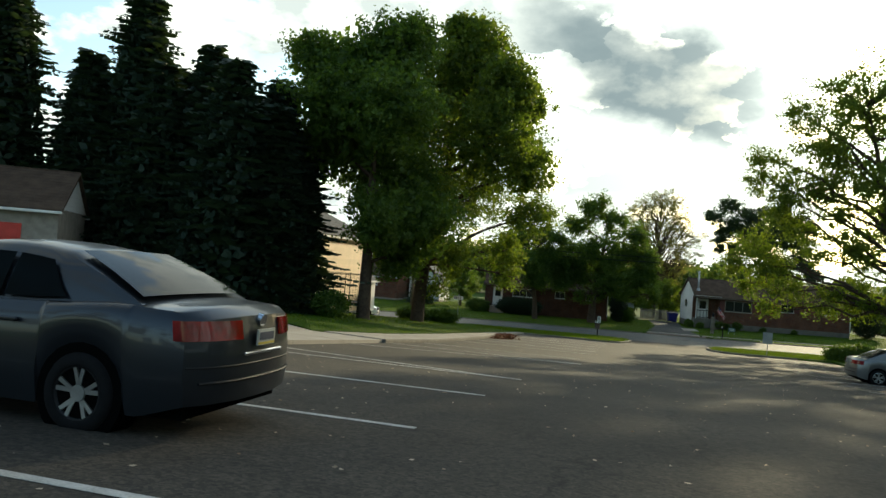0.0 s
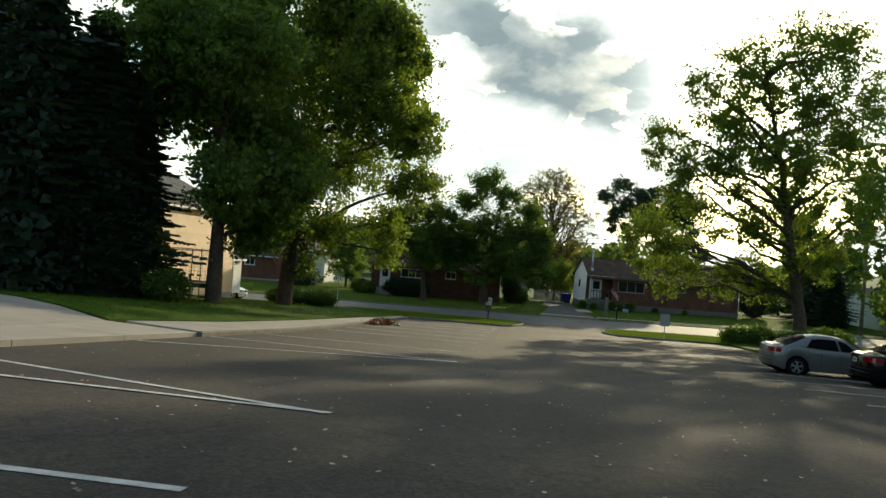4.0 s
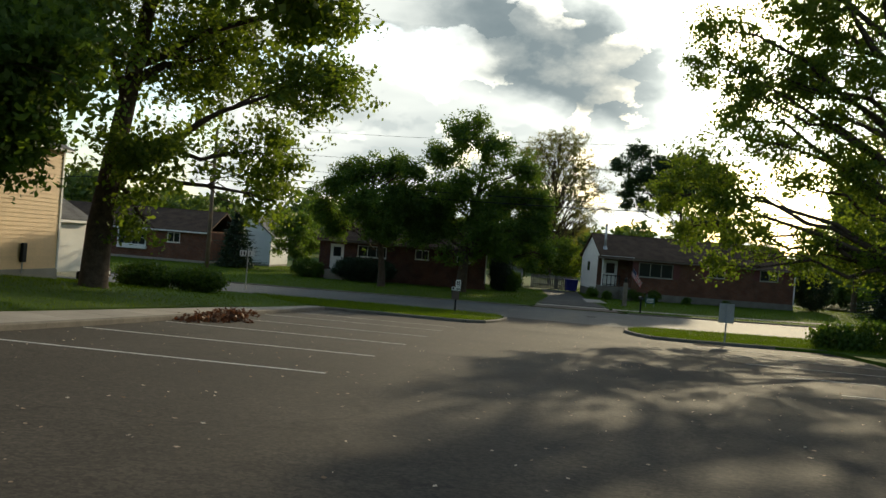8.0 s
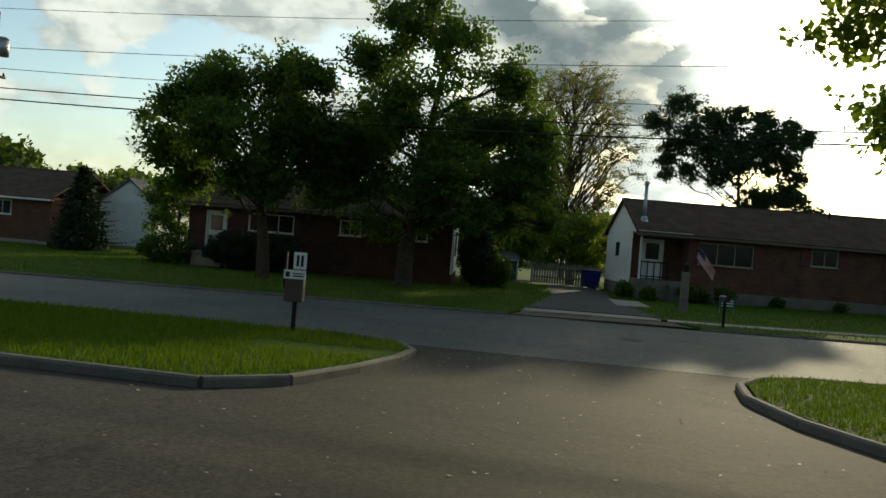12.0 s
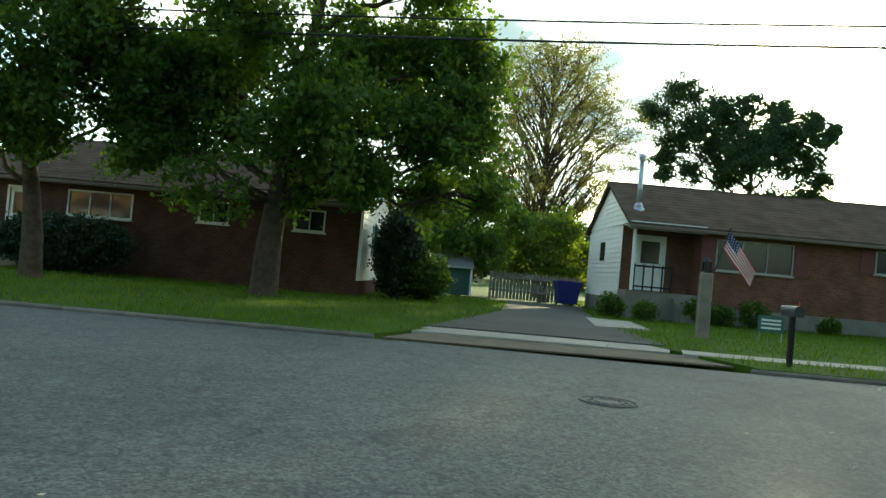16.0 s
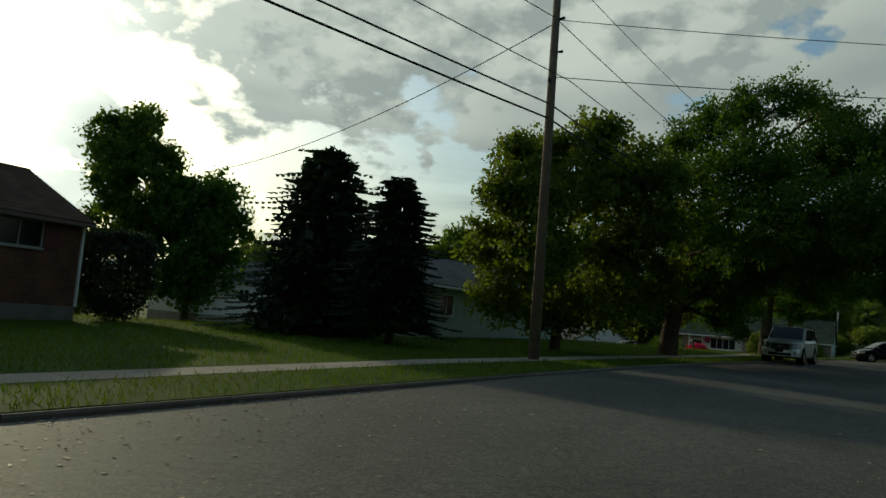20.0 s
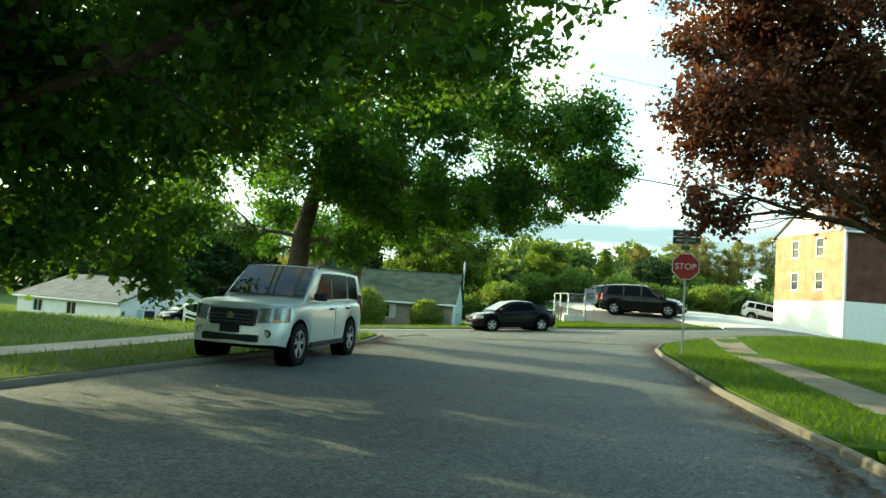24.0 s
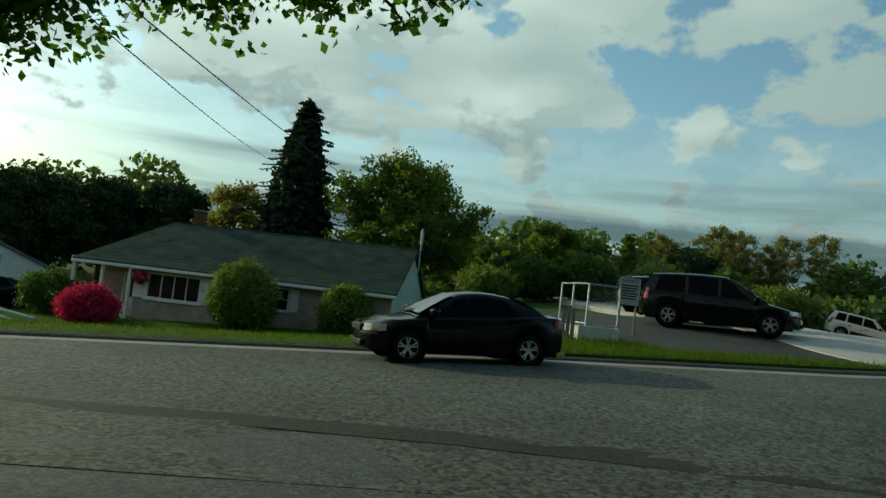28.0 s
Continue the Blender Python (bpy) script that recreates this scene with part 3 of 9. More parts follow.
def cross_at(s, d):
    """A place s metres along the cross street and d metres east of its far kerb."""
    p = CROSS_KERB + CROSS * s + ACROSS * d
    return (p.x, p.y)


sheet("road", [cross_at(-60, -10.6), cross_at(-60, 0), cross_at(70, 0), cross_at(70, -10.6)], M_CROSS, 0.009, 2.0,
      label="grey asphalt cross street with a sealed joint", category="road")
sheet("road_patch", [cross_at(s, d) for s, d in ((-30, -14.5), (-12, -11.6), (-2.5, -9.8), (1.0, -8.95), (5.2, -8.1), (12, -7.2), (30, -6.2), (30, -5.6), (12, -6.5), (5.2, -7.35), (1.0, -8.3), (-2.5, -9.15), (-12, -11.0), (-30, -13.9))], M_LOT, 0.014, 1.5, 0.004,
      label="dark sealed trench strip along the cross street", category="road patch")
sheet("gutter", [cross_at(-11, -0.62), cross_at(-11, 0.0), cross_at(60, 0.0), cross_at(60, -0.62)], M_CONCRETE, 0.015, 2.0, 0.004,
      label="pale concrete gutter along the cross street", category="gutter")
LOT = [(-7.4, -30), (-7.4, 58.3), (-1.2, 58.3), (-0.35, 59.2), (0.0, 61.0), (0.2, 62.6), (0.3, 63.7), (-0.1, 64.7), (-1.6, 65.3), (8.2, 65.6), (6.5, 64.7), (6.0, 63.5), (5.9, 62.2), (6.15, 60), (6.65, 58.7), (13.6, 59.3), (13.6, -30)]
sheet("parking_lot", LOT, M_LOT, 0.0, 2.0, label="dark patched asphalt parking lot with pale grit", category="parking lot")


# ---- kerbs, islands, lawns ----
KERB_MESHES = {}


def kerb(name, line, tall=0.13, wide=0.15, lift=0.0, label="pale worn concrete kerb"):
    top = tagged(new(name), label, "kerb", kind="structure")
    pts = [Vector((*p, 0)) for p in line]
    run = []
    for a, b in zip(pts, pts[1:]):
        n = max(1, round((b - a).length / 2.6))
        run += [a.lerp(b, k / n) for k in range(n)]
    run.append(pts[-1])
    for a, b in zip(run, run[1:]):
        za, zb = h(a.x, a.y) + lift, h(b.x, b.y) + lift
        length = math.hypot((b - a).length, zb - za)
        key = (round(length, 2), tall, wide)
        if key not in KERB_MESHES:
            bm = bmesh.new()
            c = 0.03
            sect = [(-wide / 2, -0.15), (wide / 2, -0.15), (wide / 2, tall - c), (wide / 2 - c, tall), (-wide / 2 + c, tall), (-wide / 2, tall - c)]
            e0 = [bm.verts.new((0.006, y, z)) for y, z in sect]
            e1 = [bm.verts.new((length - 0.006, y, z)) for y, z in sect]
            for i in range(6):
                bm.faces.new((e0[i], e0[(i + 1) % 6], e1[(i + 1) % 6], e1[i]))
            bm.faces.new(e0[::-1])
            bm.faces.new(e1)
            bmesh.ops.recalc_face_normals(bm, faces=bm.faces[:])
            mesh = bpy.data.meshes.new("kerb_stone")
            bm.to_mesh(mesh)
            bm.free()
            mesh.materials.append(M_KERB)
            KERB_MESHES[key] = mesh
        ob = new("kerb_stone", KERB_MESHES[key])
        ob.parent = top
        d = (b - a).normalized()
        ob.matrix_world = Matrix.Translation((a.x, a.y, za)) @ pose(0, 0, 0, 0, -math.degrees(math.asin((zb - za) / length)), math.degrees(math.atan2(d.y, d.x)))
    return top


BLADES = []
CLEAR = [[(6.6, 76.35), (25, 78.45), (25, 79.45), (6.7, 77.35)], [(25, 78.45), (55, 79.15), (55, 80.15), (25, 79.45)], [(45, 65.35), (67, 65.85), (66.2, 66.95), (45, 66.55)],
         [(5.3, 82), (6.8, 83), (6.6, 86.5), (5.2, 86.5)], [(-2.4, 62.1), (0.2, 62.3), (0.2, 63.2), (-2.4, 63.0)]]


def within(outline, px, py):
    """Which of the places lie inside an outline."""
    inside = np.zeros(len(px), bool)
    for (x0, y0), (x1, y1) in zip(outline, outline[1:] + outline[:1]):
        if y0 != y1:
            inside ^= ((y0 > py) != (y1 > py)) & (px < (x1 - x0) * (py - y0) / (y1 - y0) + x0)
    return inside


def lawn(name, outline, label, lift=0.11, step=1.2, blades=0.0, tall=0.09):
    sheet(name, outline, M_GRASS, lift, step, 0.3, label=label, category="lawn")
    if blades:
        xs, ys = [p[0] for p in outline], [p[1] for p in outline]
        rng = np.random.default_rng(len(BLADES) + 5)
        n = int((max(xs) - min(xs)) * (max(ys) - min(ys)) * blades)
        px, py = rng.uniform(min(xs), max(xs), n), rng.uniform(min(ys), max(ys), n)
        inside = within(outline, px, py)
        for walk_outline in CLEAR:
            inside &= ~within(walk_outline, px, py)
        px, py = px[inside], py[inside]
        pz = height(px, py) + lift
        m = len(px)
        a, t = rng.uniform(0, 6.283, m), tall * rng.uniform(0.5, 1.5, m)
        w = rng.uniform(0.006, 0.015, m)
        lean = rng.normal(0, 0.5, (m, 2)) * t[:, None]
        v = np.zeros((m, 3, 3))
        v[:, 0] = np.stack([px - w * np.cos(a), py - w * np.sin(a), pz - 0.01], 1)
        v[:, 1] = np.stack([px + w * np.cos(a), py + w * np.sin(a), pz - 0.01], 1)
        v[:, 2] = np.stack([px + lean[:, 0], py + lean[:, 1], pz + t], 1)
        BLADES.append(v)


def cloud_mesh(name, v):
    """A mesh of loose triangles or quads from an array of n x corners x 3."""
    n, k = v.shape[:2]
    mesh = bpy.data.meshes.new(name)
    mesh.vertices.add(n * k)
    mesh.vertices.foreach_set("co", np.ascontiguousarray(v, np.float32).ravel())
    mesh.loops.add(n * k)
    mesh.loops.foreach_set("vertex_index", np.arange(n * k, dtype=np.int32))
    mesh.polygons.add(n)
    mesh.polygons.foreach_set("loop_start", np.arange(0, n * k, k, dtype=np.int32))
    mesh.update(calc_edges=True)
    return mesh


ISLAND_W = [(-7.0, 58.45), (-1.25, 58.45), (-0.55, 59.3), (-0.15, 61.0), (0.12, 62.6), (0.18, 63.6), (-0.25, 64.5), (-1.7, 65.0), (-10, 64.6), (-13, 64.2), (-9.3, 60.2)]
ISLAND_E = [(6.25, 60.5), (6.7, 59.0), (8, 58.8), (22, 59.6), (24, 66.2), (16, 65.8), (7.65, 65.2), (6.75, 64.6), (6.2, 63.6), (6.02, 62.3)]
lawn("lawn", ISLAND_W, "bright green mown grass island beside the lot mouth", blades=420)
lawn("lawn", ISLAND_E, "bright green mown grass strip between lot and street", blades=300)
kerb("kerb", [(-7.4, 58.4), (-1.2, 58.38), (-0.45, 59.25), (-0.05, 61.0), (0.22, 62.6), (0.28, 63.7), (-0.2, 64.65), (-1.6, 65.15)])
kerb("kerb", [(13.6, 59.3), (8, 58.7), (6.6, 58.9), (6.1, 60.4), (5.9, 62.3), (6.08, 63.65), (6.65, 64.7), (7.6, 65.3), (16, 65.9), (28, 66.5), (36, 67.1), (40, 67.45)])
kerb("kerb", [(40, 67.45), (45, 67.9), (50, 68.5), (53, 68.7), (58, 69.0), (61.3, 69.05), (63.4, 68.8), (65.2, 67.9), (67.2, 66.0), (70, 60)], 0.105, 0.10, label="stained low kerb half buried by the lawn")
kerb("kerb", [(-7.4, 27.0), (-7.4, 58.4)], label="pale concrete kerb with rust stains along the walk")
kerb("kerb", [(-7.4, -12), (-7.4, 16.6), (-8.3, 17.6)], label="pale concrete kerb ending at the driveway")
kerb("kerb", [(-60, 67.7), (-30, 70.3), (-9, 72.7), (1.3, 74.1)], 0.07)
kerb("kerb", [(7.4, 74.8), (14, 75.2), (25, 76.3), (33, 76.9), (40, 77.1), (47, 77.0), (54, 76.5), (57.0, 77.0), (58.9, 78.0), (59.2, 79.8), (56.6, 87)], 0.07, 0.10)
kerb("kerb", [(-60, 59.4), (-30, 61.9), (-10, 64.6), (-1.6, 65.15)])
kerb("kerb", [cross_at(s, 0.08) for s in (-3.6, 8, 30, 60)], 0.085)
kerb("kerb", [cross_at(s, 0.08) for s in (-10.9, -8, -3.6)], 0.09)

lawn("lawn", [(-9.6, 42), (-9.3, 48), (-7.9, 58.3), (-9.4, 60.2), (-13, 64.1), (-30, 61.8), (-60, 59.3), (-60, 34), (-26, 38.3), (-19, 33.6), (-10.7, 28.4)],
     "mown green lawn rising from the walk to the houses", 0.12, 2.5, blades=60, tall=0.07)
lawn("lawn", [(-7.6, -12), (-7.6, 16.4), (-9.2, 18.2), (-28, 28.5), (-60, 30), (-60, -12)], "shaded green lawn beside the driveway", 0.12, 4)
lawn("lawn", [(13.8, -30), (13.8, 59.2), (22, 59.5), (24, 66.0), (28, 66.3), (36, 66.9), (45, 67.6), (45, -30)], "shaded rough grass beside the lot", 0.10, 4)
lawn("lawn", [(-60, 67.9), (-30, 70.5), (-9, 72.9), (1.2, 74.3), (2.0, 77.0), (2.6, 86.0), (2.2, 96), (-8, 100), (-60, 100)],
     "green front lawn with long shadows before brick houses", 0.06, 2.5, blades=70)
lawn("lawn", [(7.6, 75.0), (14, 75.3), (25, 76.4), (33, 77.0), (40, 77.2), (47, 77.1), (54, 76.6), (56.9, 77.1), (58.75, 78.07), (59.05, 79.8), (56.4, 87.2), (45, 108), (4.5, 108), (5.3, 96), (5.5, 86), (6.0, 78.2)],
     "green front lawn of the brick house beside its driveway", 0.07, 2.5, blades=70)
lawn("lawn", [(45, 30), (45, 67.85), (50, 68.35), (53, 68.55), (58, 68.85), (61.3, 68.9), (63.3, 68.65), (65.0, 67.8), (67.0, 65.95), (69.8, 60), (78, 30)], "bright green corner lawn crossed by a walk", 0.11, 2.0, blades=150)
lawn("lawn", [cross_at(-2.6, 0.25), cross_at(70, 0.25), cross_at(70, 40), cross_at(-1.6, 40), cross_at(-1.2, 8)], "sunlit green verge and front lawn falling to a ranch house", 0.085, 2.5, blades=60)
lawn("lawn", [cross_at(-10.9, 0.25), cross_at(-2.6, 0.25), cross_at(-1.2, 8), cross_at(-1.6, 14), cross_at(-3.2, 14), cross_at(-3.6, 6.4), cross_at(-5.3, 4.0), cross_at(-6.2, 2.5), cross_at(-8.6, 1.9), cross_at(-10.4, 1.0)], "tall green grass bank beside a sloping driveway", 0.15, 1.0, blades=220, tall=0.14)
lawn("lawn", [cross_at(-24, 24), cross_at(-13, 24), cross_at(-13, 44), cross_at(-24, 44)], "green lawn at the foot of the brick apartment block", 0.10, 2.5)
blade_ob = link_mesh("grass", cloud_mesh("grass", np.concatenate(BLADES)), M_BLADE)
tagged(blade_ob, "short green grass blades on lawns and verges", "grass", kind="stuff")


# ---- paved walks and drives ----
def slabs(name, corners_list, label, lift=0.125, thick=0.12, mat=None):
    top = tagged(new(name), label, "pavement", kind="structure")
    for quad in corners_list:
        c = Vector((sum(p[0] for p in quad) / 4, sum(p[1] for p in quad) / 4, 0))
        vs = []
        for dz in (-thick, 0):
            for x, y in quad:
                q = Vector((x, y, 0))
                q = q + (c - q).normalized() * 0.012
                vs.append((q.x, q.y, h(x, y) + lift + dz))
        fs = [(4, 5, 6, 7), (0, 1, 5, 4), (1, 2, 6, 5), (2, 3, 7, 6), (3, 0, 4, 7)]
        area = sum(quad[i][0] * quad[(i + 1) % 4][1] - quad[(i + 1) % 4][0] * quad[i][1] for i in range(4))
        if area < 0:
            fs = [f[::-1] for f in fs]
        raw("slab", vs, fs, mat or M_CONCRETE, top)
    return top


def strip(a0, b0, a1, b1, n):
    """n quads between the edge a0-b0 and the edge a1-b1."""
    lerp = lambda p, q, u: (p[0] + (q[0] - p[0]) * u, p[1] + (q[1] - p[1]) * u)
    return [(lerp(a0, b0, k / n), lerp(a0, b0, (k + 1) / n), lerp(a1, b1, (k + 1) / n), lerp(a1, b1, k / n)) for k in range(n)]


slabs("pavement", strip((-7.5, 27.2), (-7.5, 58.3), (-10.3, 28.6), (-7.95, 58.3), 20), "pale sunlit concrete walk with rust-brown edges")
slabs("pavement", strip((-7.45, 17.0), (-7.45, 27.0), (-9.3, 18.4), (-10.5, 28.0), 3) + strip((-9.3, 18.4), (-26.5, 28.2), (-10.5, 28.0), (-26, 38), 6),
      "pale cracked concrete driveway apron", 0.1)
slabs("pavement", strip((1.6, 75.7), (6.4, 76.6), (1.7, 77.0), (6.6, 77.9), 4), "pale concrete apron across the driveway", 0.06)
slabs("pavement", strip((6.6, 76.4), (25, 78.5), (6.7, 77.3), (25, 79.4), 14) + strip((25, 78.5), (55, 79.2), (25, 79.4), (55, 80.1), 20), "narrow grey concrete pavement behind a verge", 0.078)
slabs("pavement", strip((45, 65.4), (67.0, 65.9), (45, 66.5), (66.2, 66.9), 14), "worn tan concrete walk across the corner lawn", 0.113, mat=M_WALK)
slabs("pavement", strip((-2.4, 62.1), (0.12, 62.3), (-2.4, 63.0), (0.16, 63.2), 3), "short worn concrete walk across the grass island", 0.108, mat=M_WALK)
sheet("driveway", [cross_at(s, d) for s, d in ((-11.0, 0.2), (-10.9, 14), (-9.6, 22), (-10, 36), (-15, 38), (-14, 24), (-24, 12), (-26, 0.2))], M_DRIVE_PALE, 0.15, 2.0,
      label="bright sunlit concrete drive beside the apartments", category="driveway")
slabs("pavement", [((5.3, 82), (6.8, 83), (6.6, 86.5), (5.2, 86.5))], "small pale concrete pad beside the driveway", 0.115)
sheet("driveway", [(1.7, 77.0), (6.5, 77.9), (5.5, 86), (5.3, 97), (2.0, 97), (2.5, 86)], M_DRIVE, 0.09, 2.0, label="grey asphalt driveway leading to a wooden fence", category="driveway")
sheet("driveway", [cross_at(-6.6, 0.9), cross_at(-6.0, 2.5), cross_at(-5.1, 4.0), cross_at(-3.4, 6.4), cross_at(-3.0, 14), cross_at(-10.85, 14), cross_at(-10.9, 0.5)], M_DRIVE, 0.135, 1.5, label="dark asphalt driveway sloping up to parked cars", category="driveway")
sheet("bare_patch", [(1.4, 74.3), (7.3, 75.5), (6.6, 76.8), (1.7, 75.8)], M_DIRT, 0.02, 1.0, 0.03, label="worn dirt and gravel at the driveway mouth", category="dirt")


# ---- painted lines ----
def line(a, b, wide=0.10, label="faded white parking line"):
    d = (Vector(b) - Vector(a)).normalized()
    nrm = Vector((-d.y, d.x)) * wide / 2
    a, b = Vector(a), Vector(b)
    sheet("parking_line", [tuple(a - nrm), tuple(b - nrm), tuple(b + nrm), tuple(a + nrm)], M_LINE, 0.006, 1.0, 0.003, label=label, category="parking line")


for y in (3.7, 7.0, 10.3, 13.6, 31.1, 34.47, 37.77, 41.06, 44.35, 47.65, 50.95, 54.24):
    line((-7.2, y), (-1.2, y))
line((-7.2, 17.2), (-1.2, 16.9))
line((-7.3, 18.75), (-1.25, 16.86), label="faded white slanting line beside the driveway mouth")
line((-7.3, 27.5), (-0.85, 26.75))
line((-7.3, 23.9), (-0.85, 26.68), label="faded white slanting line beside the driveway mouth")
for y in (18.6, 22.0, 25.4, 28.8, 32.0, 35.6, 39.2, 42.4, 45.6, 49.0, 52.4, 55.8):
    line((7.7, y), (13.2, y))


def leaf_quads(rng, centres, per, spread, size, flat=0.5):
    """Small folded leaves in clumps round the centres."""
    n = len(centres) * per
    c = np.repeat(centres, per, 0) + rng.normal(0, spread, (n, 3)) * [1, 1, 0.7]
    a = rng.normal(0, 1, (n, 3))
    a /= np.linalg.norm(a, axis=1)[:, None] + 1e-9
    b = rng.normal(0, 1, (n, 3)) + [0, 0, flat]
    b = np.cross(a, b)
    b /= np.linalg.norm(b, axis=1)[:, None] + 1e-9
    s = size * rng.uniform(0.6, 1.35, (n, 1))
    nrm = np.cross(a, b)
    v = np.zeros((n, 4, 3))
    v[:, 0], v[:, 2] = c - a * s * 0.62, c + a * s * 0.62
    v[:, 1], v[:, 3] = c + b * s * 0.42 + nrm * s * 0.14, c - b * s * 0.42 + nrm * s * 0.14
    return v


# ---- houses ----
def wall_panels(length, tall, holes, thick=0.2):
    """A wall along x from 0, its face at y = 0, with rectangular holes (x0, z0, x1, z1) right through it."""
    xs = sorted({0, length, *[v for q in holes for v in (q[0], q[2])]})
    zs = sorted({0, tall, *[v for q in holes for v in (q[1], q[3])]})
    bm = bmesh.new()
    for x0, x1 in zip(xs, xs[1:]):
        z_run = None
        for z0, z1 in zip(zs, zs[1:]):
            cx, cz = (x0 + x1) / 2, (z0 + z1) / 2
            hole = any(q[0] < cx < q[2] and q[1] < cz < q[3] for q in holes)
            if hole:
                if z_run is not None:
                    box(bm, x0, 0, z_run, x1, thick, z0)
                    z_run = None
            elif z_run is None:
                z_run = z0
        if z_run is not None:
            box(bm, x0, 0, z_run, x1, thick, tall)
    bmesh.ops.remove_doubles(bm, verts=bm.verts[:], dist=0.0005)
    return bm


def window(parent, x0, z0, x1, z1, panes=2, m=None, rows=1, trim=0.06, trim_mat=None, shutters=None, shutter_mat=None, curtain=None):
    """A window in a hole: frame, mullions, panes, sill and, where asked, shutters. It stands in the plane y = 0 of its wall."""
    m = m or Matrix.Identity(4)
    trim_mat = trim_mat or M_TRIM
    top = new("window")
    top.parent = parent
    top.matrix_local = m

    def add(name, bm, mat, label=""):
        return part(name, bm, mat, top, label)

    add("window_frame", boxes((x0, -0.03, z0, x0 + trim, 0.10, z1), (x1 - trim, -0.03, z0, x1, 0.10, z1), (x0 + trim, -0.03, z1 - trim, x1 - trim, 0.10, z1), (x0 + trim, -0.03, z0, x1 - trim, 0.10, z0 + trim)), trim_mat)
    w = (x1 - x0 - 2 * trim) / panes
    for k in range(1, panes):
        xm = x0 + trim + k * w
        add("mullion", boxes((xm - 0.02, -0.015, z0 + trim, xm + 0.02, 0.08, z1 - trim)), trim_mat)
    for r in range(1, rows):
        zm = z0 + trim + r * (z1 - z0 - 2 * trim) / rows
        add("glazing_bar", boxes((x0 + trim, -0.005, zm - 0.015, x1 - trim, 0.06, zm + 0.015)), trim_mat)
    for k in range(panes):
        xa = x0 + trim + k * w
        add("pane", boxes((xa + 0.02, 0.03, z0 + trim, xa + w - 0.02, 0.04, z1 - trim)), M_PANE)
    add("window_sill", boxes((x0 - 0.05, -0.08, z0 - 0.06, x1 + 0.05, 0.02, z0), bevel=0.008), trim_mat)
    if curtain:
        add("curtain", boxes((x0 + trim, 0.09, z0 + trim, x1 - trim, 0.10, z1 - trim)), curtain)
    if shutters:
        for xa in (x0 - shutters - 0.02, x1 + 0.02):
            sh = part("shutter", boxes((xa, -0.045, z0, xa + shutters, -0.003, z1), bevel=0.006), shutter_mat or M_SHUTTER, top)
            n = max(4, int((z1 - z0) / 0.16))
            for k in range(n):
                za = z0 + 0.06 + k * (z1 - z0 - 0.12) / n
                part("slat", boxes((xa + 0.05, -0.058, za, xa + shutters - 0.05, -0.044, za + 0.05)), shutter_mat or M_SHUTTER, sh)
    return top


def gable_boards(parent, wide, base, peak, mat, m, course=0.2, flat=0.0):
    """Lapped boards that fill a gable end, or a wall of height flat below it; each board is a piece."""
    holder = new("siding")
    holder.parent = parent
    holder.matrix_local = m
    z = -flat
    k = 0
    while z < peak - 0.03:
        z1 = min(z + course, peak)
        def half(zz):
            return wide / 2 if zz <= 0 else wide / 2 * (1 - zz / peak)
        a, b = half(max(z, 0) if z < 0 <= z1 else z), half(z1)
        if a > 0.05:
            vs = [(-a, -0.035, base + z), (a, -0.035, base + z), (b, -0.012, base + z1), (-b, -0.012, base + z1), (-a, 0.0, base + z), (a, 0.0, base + z)]
            raw("board", vs, [(0, 1, 2, 3), (4, 5, 1, 0)], mat, holder)
        z, k = z1, k + 1
    return holder


